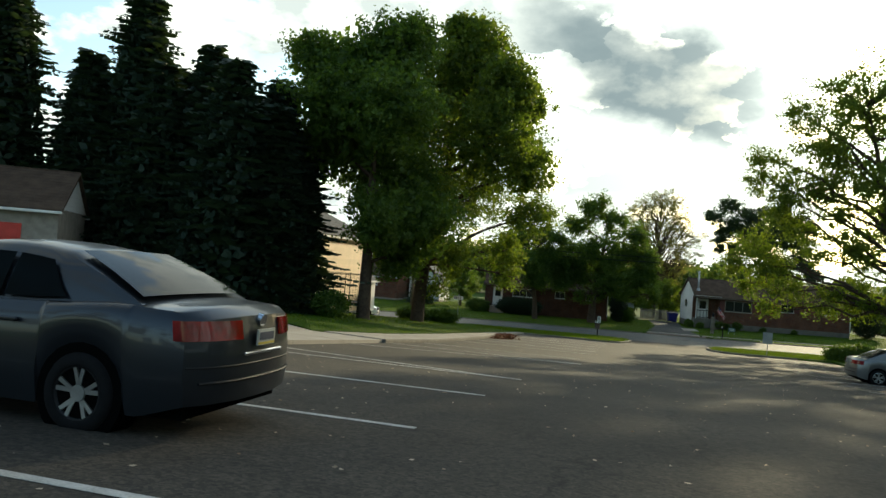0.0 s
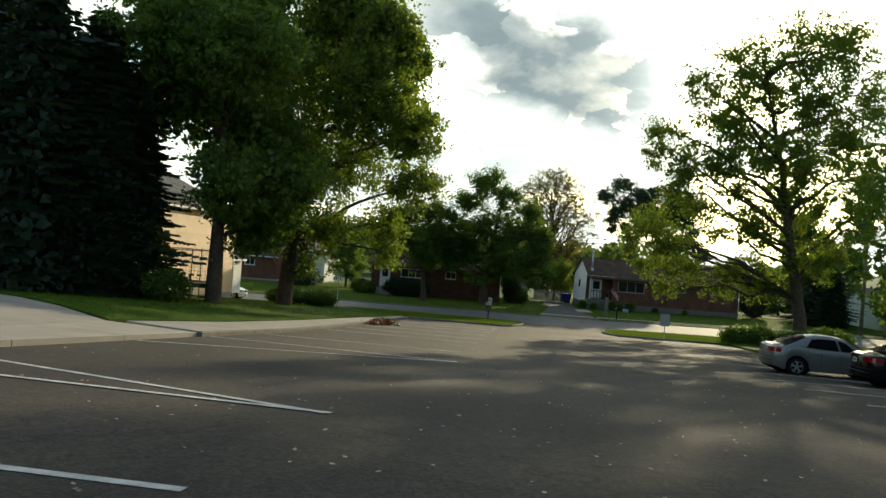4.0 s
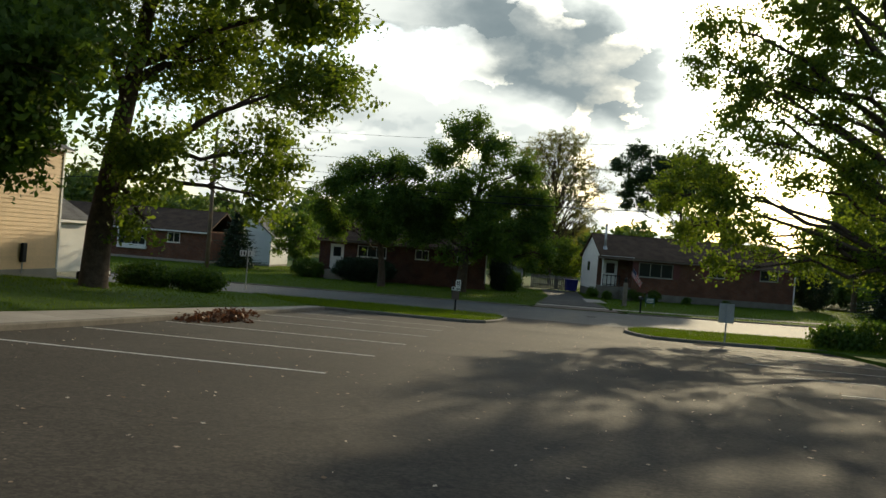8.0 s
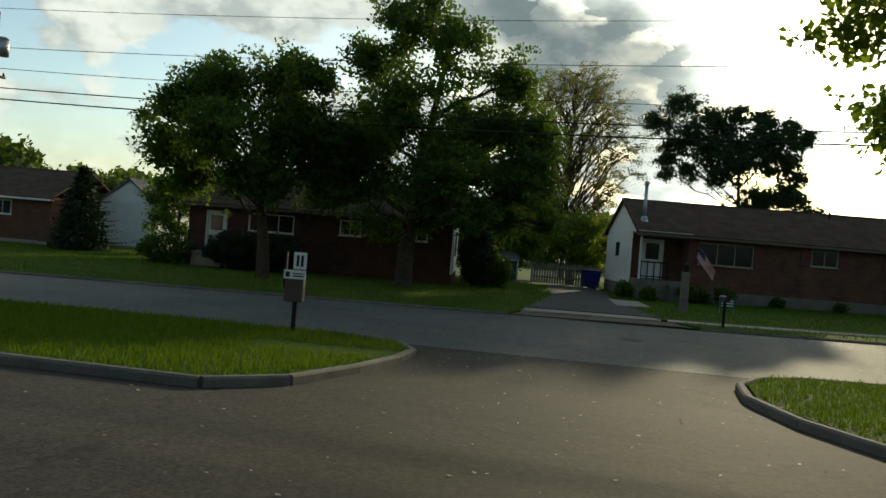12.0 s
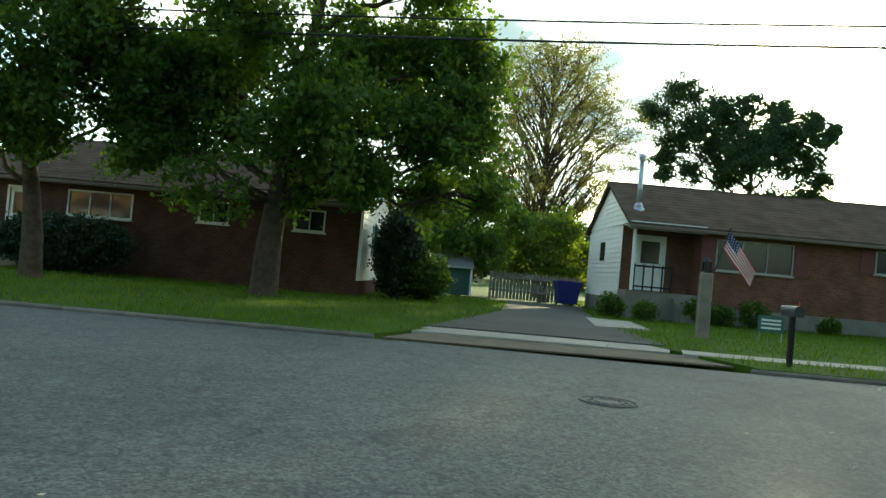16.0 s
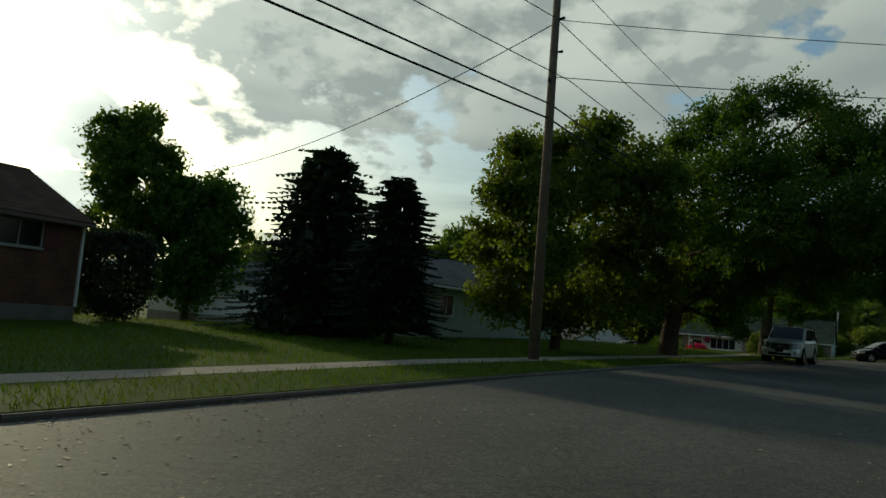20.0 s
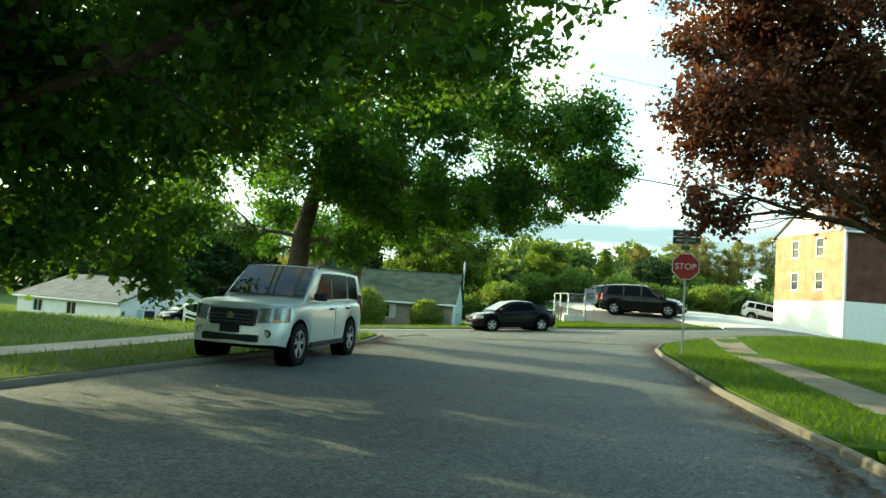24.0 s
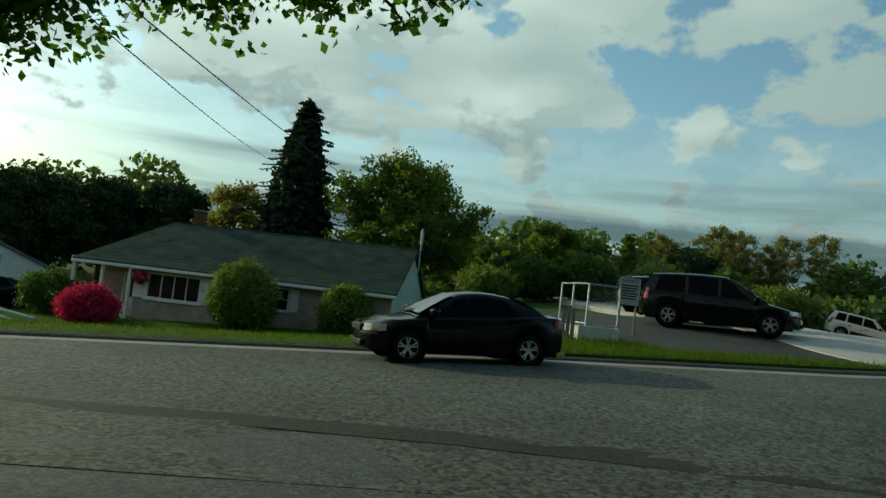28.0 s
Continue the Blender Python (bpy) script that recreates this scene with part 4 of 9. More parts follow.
def gable_roof(parent, x0, x1, y0, y1, eave, rise, mat, over=0.35, thick=0.14, end_over=0.2, hip=0.0, edge=None):
    """Two roof slopes with the ridge along x, and the boards along the eaves and the gables."""
    ym = (y0 + y1) / 2
    slope = rise / (ym - y0)
    for sgn, ya in ((1, y0), (-1, y1)):
        bm = bmesh.new()
        ye, ze = ya - sgn * over, eave - over * slope
        n = max(8, int((ym - ye if sgn > 0 else ye - ym) / 0.28))
        # rows of shingles step up the slope; underside below
        prof = []
        for r in range(n):
            for u, lift in ((r / n, thick), ((r + 1) / n, thick - 0.008)):
                prof.append((ye + (ym - ye) * u, ze + (eave + rise - ze) * u + lift))
        prof += [(ym, eave + rise - 0.02), (ye, ze)]
        ea = [bm.verts.new((x0 - end_over + hip * abs((c[0] - ye) / (ym - ye)), *c)) for c in prof]
        eb = [bm.verts.new((x1 + end_over, *c)) for c in prof]
        for i in range(len(prof)):
            j = (i + 1) % len(prof)
            bm.faces.new((ea[i], eb[i], eb[j], ea[j]))
        bm.faces.new(ea[::-1])
        bm.faces.new(eb)
        bmesh.ops.recalc_face_normals(bm, faces=bm.faces[:])
        part("roof_slope", bm, mat, parent)
        part("gutter", boxes((x0 - end_over, ye - 0.05 if sgn > 0 else ye - 0.05, ze - 0.06, x1 + end_over, ye + 0.05, ze + 0.07), bevel=0.02), edge or M_TRIM, parent)
        part("soffit", boxes((x0 - end_over, min(ye, ya) + 0.05, ze - 0.02, x1 + end_over, max(ye, ya) - 0.0, ze + 0.0)), M_TRIM, parent)
    if hip:
        ya, yb, ze = y0 - over, y1 + over, eave - over * slope
        xe = x0 - end_over
        vs = [(xe, ya, ze), (xe, yb, ze), (xe + hip, ym, eave + rise - 0.02), (xe - 0.02, ya, ze + thick), (xe - 0.02, yb, ze + thick), (xe + hip - 0.02, ym, eave + rise + thick)]
        raw("roof_slope", vs, [(0, 2, 1), (3, 4, 5), (0, 1, 4, 3), (1, 2, 5, 4), (2, 0, 3, 5)], mat, parent)
        part("gutter", boxes((xe - 0.06, ya, ze - 0.06, xe + 0.04, yb, ze + 0.07), bevel=0.02), edge or M_TRIM, parent)
    part("ridge_cap", tubes(([(x0 - end_over + hip, ym, eave + rise + thick - 0.03), (x1 + end_over, ym, eave + rise + thick - 0.03)], 0.07), sides=6), mat, parent)


def add_door(parent, x0, z0, x1, z1, mat, m=None, label="", glass=True):
    top = part("door", boxes((x0, 0.02, z0, x1, 0.07, z1)), mat, parent, label)
    if m:
        top.matrix_local = m
    part("door_frame", boxes((x0 - 0.09, -0.03, z0, x0, 0.1, z1 + 0.09), (x1, -0.03, z0, x1 + 0.09, 0.1, z1 + 0.09), (x0, -0.03, z1, x1, 0.1, z1 + 0.09)), M_TRIM, top)
    if glass:
        part("pane", boxes((x0 + 0.14, 0.008, z0 + 1.05, x1 - 0.14, 0.018, z1 - 0.14)), M_PANE, top)
    part("handle", tubes(([(x1 - 0.1, -0.05, z0 + 0.95), (x1 - 0.1, -0.05, z0 + 1.1)], 0.015), sides=6), M_STEEL, top)
    return top


def brick_ranch_house():
    """The red brick ranch house with a corner porch, a steel chimney and shutters."""
    z0 = 0.70
    top = thing("house", pose(6.8, 90.3, z0, 0, 0, 9.0), "red brick ranch house with brown roof and corner porch", "house")
    LEN, DEEP, EAVE, PORCH = 16.4, 7.6, 2.9, 2.63
    holes = [(3.17, 1.38, 6.05, 2.55), (9.1, 1.75, 10.5, 2.62), (13.45, 1.8, 15.03, 2.68)]
    w = part("wall", wall_panels(LEN - PORCH, EAVE, [(a - PORCH, b, c - PORCH, d) for a, b, c, d in holes]), M_BRICK, top, "red brick front wall")
    w.location.x = PORCH
    pw = part("wall", wall_panels(PORCH, EAVE, [(0.6, 0.40, 1.6, 2.45)]), M_BRICK, top, "red brick porch wall")
    pw.location.y = 1.3
    part("wall", boxes((PORCH, 0.2, 0, PORCH + 0.2, 1.5, EAVE)), M_BRICK, top)
    part("wall", boxes((0, DEEP - 0.2, 0, LEN, DEEP, EAVE)), M_BRICK, top)
    part("wall", boxes((LEN - 0.2, 0.2, 0, LEN, DEEP - 0.2, EAVE)), M_BRICK, top)
    part("wall", boxes((0, 1.5, 0, 0.2, DEEP - 0.2, EAVE)), M_SIDING, top)
    for q in ((PORCH - 0.03, -0.03, -0.9, LEN + 0.03, 0.25, 0.0), (LEN - 0.25, 0.25, -0.9, LEN + 0.03, DEEP, 0.0), (-0.03, 1.3, -0.9, 0.25, DEEP, 0)):
        part("foundation", boxes(q), M_FOUND, top, "grey concrete foundation")
    part("porch_floor", boxes((-0.05, 0.0, -0.9, PORCH - 0.03, 1.3, 0.37)), M_FOUND, top)
    part("porch_beam", boxes((-0.12, -0.32, EAVE - 0.25, PORCH + 0.05, -0.05, EAVE + 0.02)), M_TRIM, top)
    part("ceiling_board", boxes((0, -0.05, EAVE - 0.06, PORCH - 0.01, 1.3, EAVE - 0.02)), M_TRIM, top)
    part("porch_post", boxes((0.05, -0.1, 0.37, 0.15, 0.0, EAVE - 0.25)), M_TRIM, top)
    rail = part("porch_railing", boxes((0.15, -0.08, 1.25, 1.6, -0.02, 1.32), (0.15, -0.08, 0.5, 1.6, -0.02, 0.56)), M_BLACK, top)
    for k in range(5):
        part("baluster", boxes((0.16 + k * 0.345, -0.075, 0.37, 0.21 + k * 0.345, -0.025, 1.36)), M_BLACK, rail)
    for k in range(4):
        part("porch_step", boxes((1.65, -0.3 - 0.3 * k, -0.9, 2.55, 0.0 - 0.3 * k, 0.19 - 0.18 * k)), M_FOUND, top)
    add_door(top, 0.6, 0.40, 1.6, 2.45, M_TRIM, pose(0, 1.3, 0), "white storm door with glass upper half")
    window(top, *holes[0], panes=3, shutters=0.55, trim=0.045, trim_mat=M_FRAME)
    window(top, *holes[1], panes=2, shutters=0.55, trim=0.045, trim_mat=M_FRAME)
    window(top, *holes[2], panes=2, shutters=0.55, trim=0.045, trim_mat=M_FRAME)
    # gable end with pale siding
    gable_boards(top, DEEP, EAVE, 1.8, M_SIDING, pose(-0.005, DEEP / 2, 0, 0, 0, -90), flat=0)
    gable_boards(top, DEEP - 1.3, EAVE, 0.001, M_SIDING, pose(-0.003, DEEP / 2 + 0.65, 0, 0, 0, -90), flat=EAVE)
    gable_boards(top, DEEP, EAVE, 1.8, M_SIDING, pose(LEN + 0.005, DEEP / 2, 0, 0, 0, 90), flat=0)
    part("window", boxes((-0.06, 4.2, 1.5, -0.02, 5.0, 2.3)), M_PANE, top)
    gable_roof(top, 0, LEN, 0, DEEP, EAVE, 1.8, M_ROOF, 0.38, edge=M_GUTTER)
    ch = part("chimney", tubes(([(0.45, 1.1, 3.2), (0.45, 1.1, 5.5)], 0.095), sides=14), M_STEEL, top, "shiny steel stove chimney", True)
    part("flashing", tubes(([(0.45, 1.1, 3.3), (0.45, 1.1, 3.62)], [0.40, 0.14]), ([(0.45, 1.1, 3.62), (0.45, 1.1, 3.74)], [0.19, 0.11]), sides=14), M_STEEL, ch)
    part("cap", tubes(([(0.45, 1.1, 5.42), (0.45, 1.1, 5.47)], 0.15), ([(0.45, 1.1, 5.51), (0.45, 1.1, 5.65)], [0.15, 0.10]), sides=14), M_STEEL, ch)
    part("vent", tubes(([(11.5, 3.2, 4.2), (11.5, 3.2, 4.95)], 0.06), sides=8), M_BLACK, top)
    part("downpipe", boxes((LEN - 0.02, -0.08, 0, LEN + 0.06, 0.0, EAVE)), M_TRIM, top)
    part("wreath", tubes(([(2.2 + 0.16 * math.cos(a * 0.5236), -0.02 + 1.28, 2.05 + 0.16 * math.sin(a * 0.5236)) for a in range(13)], 0.03), sides=6), M_DIRT, top)
    return top


def neighbour_house():
    """The dark brick house behind the two street trees."""
    top = thing("house", pose(-16.12, 85.48, 0.55, 0, 0, 6.5), "dark red brick ranch house with white siding on its gable end", "house")
    LEN, DEEP, EAVE = 13.6, 7.6, 2.7
    holes = [(3.1, 1.40, 5.45, 2.32), (7.8, 1.55, 8.9, 2.32), (11.2, 1.55, 12.3, 2.32), (1.0, 0.25, 1.9, 2.2)]
    part("wall", wall_panels(LEN, EAVE, holes), M_BRICK_DARK, top, "dark red brick front wall")
    part("wall", boxes((0, DEEP - 0.2, 0, LEN, DEEP, EAVE)), M_BRICK_DARK, top)
    part("wall", boxes((0, 0.2, 0, 0.2, DEEP - 0.2, EAVE)), M_BRICK_DARK, top)
    part("wall", boxes((LEN - 0.2, 0.2, 0, LEN, DEEP - 0.2, EAVE)), M_SIDING, top)
    # foundation coloured like the dark brick to stand for the darkness there
    for q in ((-0.03, -0.03, -0.8, LEN + 0.03, 0.25, 0.0), (LEN - 0.25, 0.25, -0.8, LEN + 0.03, DEEP, 0.0), (-0.03, 0.25, -0.8, 0.25, DEEP, 0)):
        part("foundation", boxes(q), M_BRICK_DARK, top)
    add_door(top, 1.0, 0.25, 1.9, 2.2, M_TRIM, None, "white front door")
    part("porch_step", boxes((0.7, -1.2, -0.9, 2.2, -0.03, 0.2)), M_CONCRETE, top)
    window(top, *holes[0], panes=3)
    window(top, *holes[1], panes=2)
    window(top, *holes[2], panes=2)
    gable_boards(top, DEEP, EAVE, 1.75, M_SIDING, pose(LEN + 0.005, DEEP / 2, 0, 0, 0, 90), flat=EAVE)
    gable_boards(top, DEEP, EAVE, 1.75, M_SIDING, pose(-0.005, DEEP / 2, 0, 0, 0, -90), flat=0)
    for z in (0.9,):
        teal = material("teal_paint", (0.02, 0.12, 0.13), 0.6)
        for y0 in (2.4, 3.55):
            sh = part("shutter", boxes((LEN + 0.04, y0, 0.9, LEN + 0.07, y0 + 0.35, 2.1)), teal, top)
        part("window", boxes((LEN + 0.04, 2.8, 0.9, LEN + 0.06, 3.5, 2.1)), M_PANE, top)
    gable_roof(top, 0, LEN, 0, DEEP, EAVE, 1.75, M_ROOF, 0.4, edge=M_GUTTER)
    part("downpipe", boxes((LEN - 0.05, -0.1, 0, LEN + 0.04, -0.02, EAVE)), M_TRIM, top, "white downpipe")
    return top


def bow_window_house():
    """The red brick house with the white bow window, down the street."""
    top = thing("house", pose(-46.5, 90.3, 0.25, 0, 0, 4.0), "red brick ranch house with a white bow window", "house")
    LEN, DEEP, EAVE = 17.9, 8.0, 2.75
    holes = [(9.5, 1.0, 12.2, 2.4), (14.1, 1.5, 15.3, 2.4)]
    part("wall", wall_panels(LEN, EAVE, holes), M_BRICK, top, "red brick front wall")
    part("wall", boxes((0, DEEP - 0.2, 0, LEN, DEEP, EAVE)), M_BRICK, top)
    part("wall", boxes((0, 0.2, 0, 0.2, DEEP - 0.2, EAVE)), M_BRICK, top)
    part("wall", boxes((LEN - 0.2, 0.2, 0, LEN, DEEP - 0.2, EAVE)), M_BRICK, top)
    for q in ((-0.03, -0.03, -0.8, LEN + 0.03, 0.25, 0.0), (LEN - 0.25, 0.25, -0.8, LEN + 0.03, DEEP, 0.0)):
        part("foundation", boxes(q), M_CONCRETE, top)
    window(top, *holes[0], panes=4, rows=2, trim=0.09, m=pose(0, -0.25, 0))
    part("bow_roof", boxes((9.4, -0.5, 2.4, 12.3, 0.0, 2.55), bevel=0.05), M_TRIM, top)
    part("bow_base", boxes((9.45, -0.32, 0.66, 12.25, 0.0, 0.93), bevel=0.05), M_TRIM, top)
    window(top, *holes[1], panes=2)
    gable_roof(top, 0, LEN, 0, DEEP, EAVE, 1.8, M_ROOF, 0.45)
    return top


def white_house():
    """The tall cream-sided house that the low sun lights, with its low annex."""
    top = thing("house", pose(-19.6, 47.6, h(-19.6, 52) - 0.1, 0, 0, 90), "tall cream-sided house with a low white annex", "house")
    LEN, DEEP, TALL = 10.0, 9.0, 5.6
    for q in ((0, 0, 0, LEN, 0.2, TALL), (0, DEEP - 0.2, 0, LEN, DEEP, TALL), (0, 0.2, 0, 0.2, DEEP - 0.2, TALL), (LEN - 0.2, 0.2, 0, LEN, DEEP - 0.2, TALL)):
        part("wall", boxes(q), M_SIDING_CREAM, top)
    gable_boards(top, LEN, TALL, 0.001, M_SIDING_CREAM, pose(LEN / 2, -0.004, 0), 0.18, flat=TALL - 0.25)
    gable_boards(top, DEEP, TALL, 2.0, M_SIDING_CREAM, pose(LEN + 0.005, DEEP / 2, 0, 0, 0, 90), 0.18, flat=TALL - 0.25)
    gable_boards(top, DEEP, TALL, 2.0, M_SIDING_CREAM, pose(-0.005, DEEP / 2, 0, 0, 0, -90), 0.18, flat=TALL - 0.25)
    part("foundation", boxes((-0.03, -0.06, -0.8, LEN + 0.03, 0.3, 0.25)), M_CONCRETE, top)
    part("corner_board", boxes((LEN - 0.06, -0.06, 0.2, LEN + 0.06, 0.06, TALL)), M_TRIM, top)
    gable_roof(top, 0, LEN, 0, DEEP, TALL, 2.0, M_ROOF_GREY)
    part("meter_box", boxes((7.6, -0.2, 0.55, 7.85, -0.04, 1.35), bevel=0.02), M_BLACK, top, "black electric meter box")
    part("meter_pipe", tubes(([(7.72, -0.1, 0.1), (7.72, -0.1, 0.6)], 0.03), sides=6), M_STEEL, top)
    an = part("annex", boxes((LEN + 0.05, 0.6, 0, LEN + 3.0, 4.2, 2.5)), M_SIDING, top, "low white annex")
    gable_roof(an, LEN + 0.05, LEN + 3.0, 0.6, 4.2, 2.5, 1.0, M_ROOF_GREY, 0.25)
    return top


def corner_ranch_house():
    """The tan brick ranch across the cross street, with a porch and a white bay of windows."""
    top = thing("house", pose(81.7, 93.85, -0.95, 0, 0, -82.0), "tan brick ranch house with mossy roof, porch and green gable", "house")
    LEN, DEEP, EAVE, PORCH = 13.1, 8.2, 2.65, 2.4
    holes = [(2.9, 1.25, 5.25, 2.35), (8.2, 1.4, 8.95, 2.32), (11.2, 1.4, 11.95, 2.32)]
    w = part("wall", wall_panels(LEN - PORCH, EAVE, [(a - PORCH, b, c - PORCH, d) for a, b, c, d in holes]), M_BRICK_TAN, top, "tan brick front wall")
    w.location.x = PORCH
    pw = part("wall", wall_panels(PORCH, EAVE, [(1.2, 0.1, 2.1, 2.1)]), M_BRICK_TAN, top)
    pw.location.y = 1.4
    part("wall", boxes((PORCH, 0.2, 0, PORCH + 0.2, 1.6, EAVE)), M_BRICK_TAN, top)
    part("wall", boxes((0, DEEP - 0.2, 0, LEN, DEEP, EAVE)), M_BRICK_TAN, top)
    part("wall", boxes((0, 1.6, 0, 0.2, DEEP - 0.2, EAVE)), M_BRICK_TAN, top)
    part("wall", boxes((LEN - 0.2, 0.2, 0, LEN, DEEP - 0.2, EAVE)), M_SIDING_GREEN, top)
    for q in ((-0.03, -0.03, -0.9, LEN + 0.03, 0.25, 0.0), (LEN - 0.25, 0.25, -0.9, LEN + 0.03, DEEP, 0.0)):
        part("foundation", boxes(q), M_CONCRETE, top)
    part("porch_floor", boxes((-0.3, -0.2, -0.9, PORCH - 0.04, 1.4, 0.08)), M_CONCRETE, top)
    part("porch_beam", boxes((-0.3, -0.3, EAVE - 0.2, PORCH + 0.1, -0.1, EAVE)), M_TRIM, top)
    for x in (-0.25, 1.0, 2.2):
        part("porch_post", boxes((x, -0.28, 0.08, x + 0.12, -0.16, EAVE - 0.2)), M_TRIM, top)
    rail = part("porch_railing", boxes((-0.2, -0.25, 0.9, 2.2, -0.2, 0.97)), M_TRIM, top)
    for k in range(11):
        part("baluster", boxes((-0.1 + k * 0.22, -0.24, 0.08, -0.06 + k * 0.22, -0.21, 0.9)), M_TRIM, rail)
    add_door(top, 1.2, 0.1, 2.1, 2.1, M_TRIM, pose(0, 1.4, 0))
    window(top, *holes[0], panes=4, trim=0.09, shutters=0.52, shutter_mat=M_TRIM)
    window(top, *holes[1], panes=1, rows=2, shutters=0.36, shutter_mat=M_TRIM)
    window(top, *holes[2], panes=1, rows=2, shutters=0.36, shutter_mat=M_TRIM)
    gable_boards(top, DEEP, EAVE, 1.9, M_SIDING_GREEN, pose(LEN + 0.005, DEEP / 2, 0, 0, 0, 90), flat=EAVE)
    window(top, 2.6, 1.0, 3.4, 2.0, panes=1, rows=2, m=pose(LEN + 0.06, 0, 0, 0, 0, 90))
    window(top, 4.2, 1.0, 5.0, 2.0, panes=1, rows=2, m=pose(LEN + 0.06, 0, 0, 0, 0, 90))
    gable_roof(top, 0, LEN, 0, DEEP, EAVE, 1.9, M_ROOF_MOSS, 0.4, hip=1.9)
    c = part("chimney", boxes((2.55, 4.2, EAVE + 1.2, 3.0, 4.65, EAVE + 2.7)), M_BRICK, top, "short red brick chimney")
    part("cap", boxes((2.5, 4.15, EAVE + 2.7, 3.05, 4.7, EAVE + 2.76), bevel=0.02), M_CONCRETE, c)
    a = part("antenna_pole", tubes(([(LEN + 0.3, DEEP / 2, EAVE + 1.0), (LEN + 0.3, DEEP / 2, EAVE + 3.0)], 0.035), sides=6), M_STEEL, top)
    part("antenna_bar", tubes(([(LEN + 0.3, DEEP / 2, EAVE + 2.3), (LEN + 0.3, DEEP / 2, EAVE + 2.9)], 0.08), sides=6), M_STEEL, a)
    part("downpipe", boxes((LEN - 0.02, -0.09, 0, LEN + 0.06, -0.01, EAVE)), M_TRIM, top)
    basket = part("hanging_basket", tubes(([(2.75, -0.22, 1.78), (2.75, -0.22, 2.0)], [0.10, 0.17]), sides=12), M_BARK, top, "hanging basket of red flowers")
    rng = np.random.default_rng(77)
    d = rng.normal(0, 1, (90, 3))
    d *= (0.26 / np.linalg.norm(d, axis=1))[:, None]
    link_mesh("flowers", cloud_mesh("flowers", leaf_quads(rng, d * [1, 1, 0.7] + [2.75, -0.22, 2.08], 3, 0.06, 0.09)), LEAF_PINK, basket)
    part("chain", tubes(([(2.75, -0.22, 2.0), (2.75, -0.22, EAVE - 0.05)], 0.008), sides=4), M_STEEL, basket)
    return top


def apartment_block():
    """The orange brick block with a white base, seen past the stop sign."""
    turn = math.degrees(math.atan2(ACROSS.y, ACROSS.x))
    top = thing("apartment_building", pose(92.1, 55.4, 2.0, 0, 0, turn), "two-storey orange brick block with white base and gable", "building")
    W, DEEP, TALL, BASE = 8.4, 22.0, 6.7, 1.7
    out = pose(W, 0, 0, 0, 0, 180)
    holes = [(c, z, c + 0.95, z + 1.35) for c in (2.2, 5.2) for z in (2.5, 4.95)]
    w = part("wall", wall_panels(W, TALL - BASE, [(q[0], q[1] - BASE, q[2], q[3] - BASE) for q in holes]), M_BRICK_ORANGE, top, "orange brick gable wall")
    w.matrix_local = pose(W, 0, BASE, 0, 0, 180)
    part("base_wall", boxes((0, -0.2, -1.5, W, 0.02, BASE)), M_TRIM, top, "white painted base")
    for q in holes:
        window(top, *q, panes=1, rows=2, m=out)
    side = [(4.0 + 5 * k, z, 5.2 + 5 * k, z + 1.35) for k in range(3) for z in (2.5, 4.95)]
    side_m = pose(0, 0, 0, 0, 0, -90)
    # same block, but dark brick here: the shade of this side is its colour
    sw = part("wall", wall_panels(DEEP, TALL - BASE, [(q[0], q[1] - BASE, q[2], q[3] - BASE) for q in side]), M_BRICK_DARK, top, "long brick wall coloured darker for its shaded side")
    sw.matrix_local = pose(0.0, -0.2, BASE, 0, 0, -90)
    part("base_wall", boxes((-0.02, -DEEP, -1.5, 0.2, -0.2, BASE)), M_TRIM, top)
    for q in side:
        window(top, *q, panes=2, m=pose(0, -0.2, 0, 0, 0, -90))
    part("wall", boxes((W - 0.2, -DEEP, -1, W, -0.2, TALL)), M_BRICK_ORANGE, top)
    part("wall", boxes((0.2, -DEEP, -1, W - 0.2, -DEEP + 0.2, TALL)), M_BRICK_ORANGE, top)
    gable_boards(top, W, TALL, 2.4, M_SIDING, pose(W / 2, 0.0, 0, 0, 0, 180))
    part("downpipe", boxes((-0.06, -0.1, -0.5, 0.02, 0.06, TALL)), M_TRIM, top)
    roof = new("roof")
    roof.parent = top
    roof.matrix_local = pose(0, 0, 0, 0, 0, -90)
    gable_roof(roof, 0, DEEP, 0, W, TALL, 2.4, M_ROOF_GREY, 0.3)
    return top


def plain_house(x, y, z, turn, size, eave, rise, wall_mat, roof_mat, label, door=None, windows=()):
    L_, D_ = size
    top = thing("house", pose(x, y, z, 0, 0, turn), label, "house")
    holes = [w[:4] for w in windows]
    part("wall", wall_panels(L_, eave, holes), wall_mat, top)
    for q in ((0, D_ - 0.2, 0, L_, D_, eave), (0, 0.2, 0, 0.2, D_ - 0.2, eave), (L_ - 0.2, 0.2, 0, L_, D_ - 0.2, eave)):
        part("wall", boxes(q), wall_mat, top)
    part("foundation", boxes((0.02, 0.02, -1.2, L_ - 0.02, D_ - 0.02, 0.0)), M_CONCRETE, top)
    for sgn, xx in ((-1, -0.005), (1, L_ + 0.005)):
        gable_boards(top, D_, eave, rise, wall_mat if wall_mat in (M_SIDING, M_SIDING_GREEN, M_SIDING_CREAM) else M_SIDING, pose(xx, D_ / 2, 0, 0, 0, 90 * sgn), 0.25)
    for w in windows:
        window(top, *w[:4], panes=2)
    if door:
        d = add_door(top, *door, None, "", False)
    gable_roof(top, 0, L_, 0, D_, eave, rise, roof_mat)
    return top


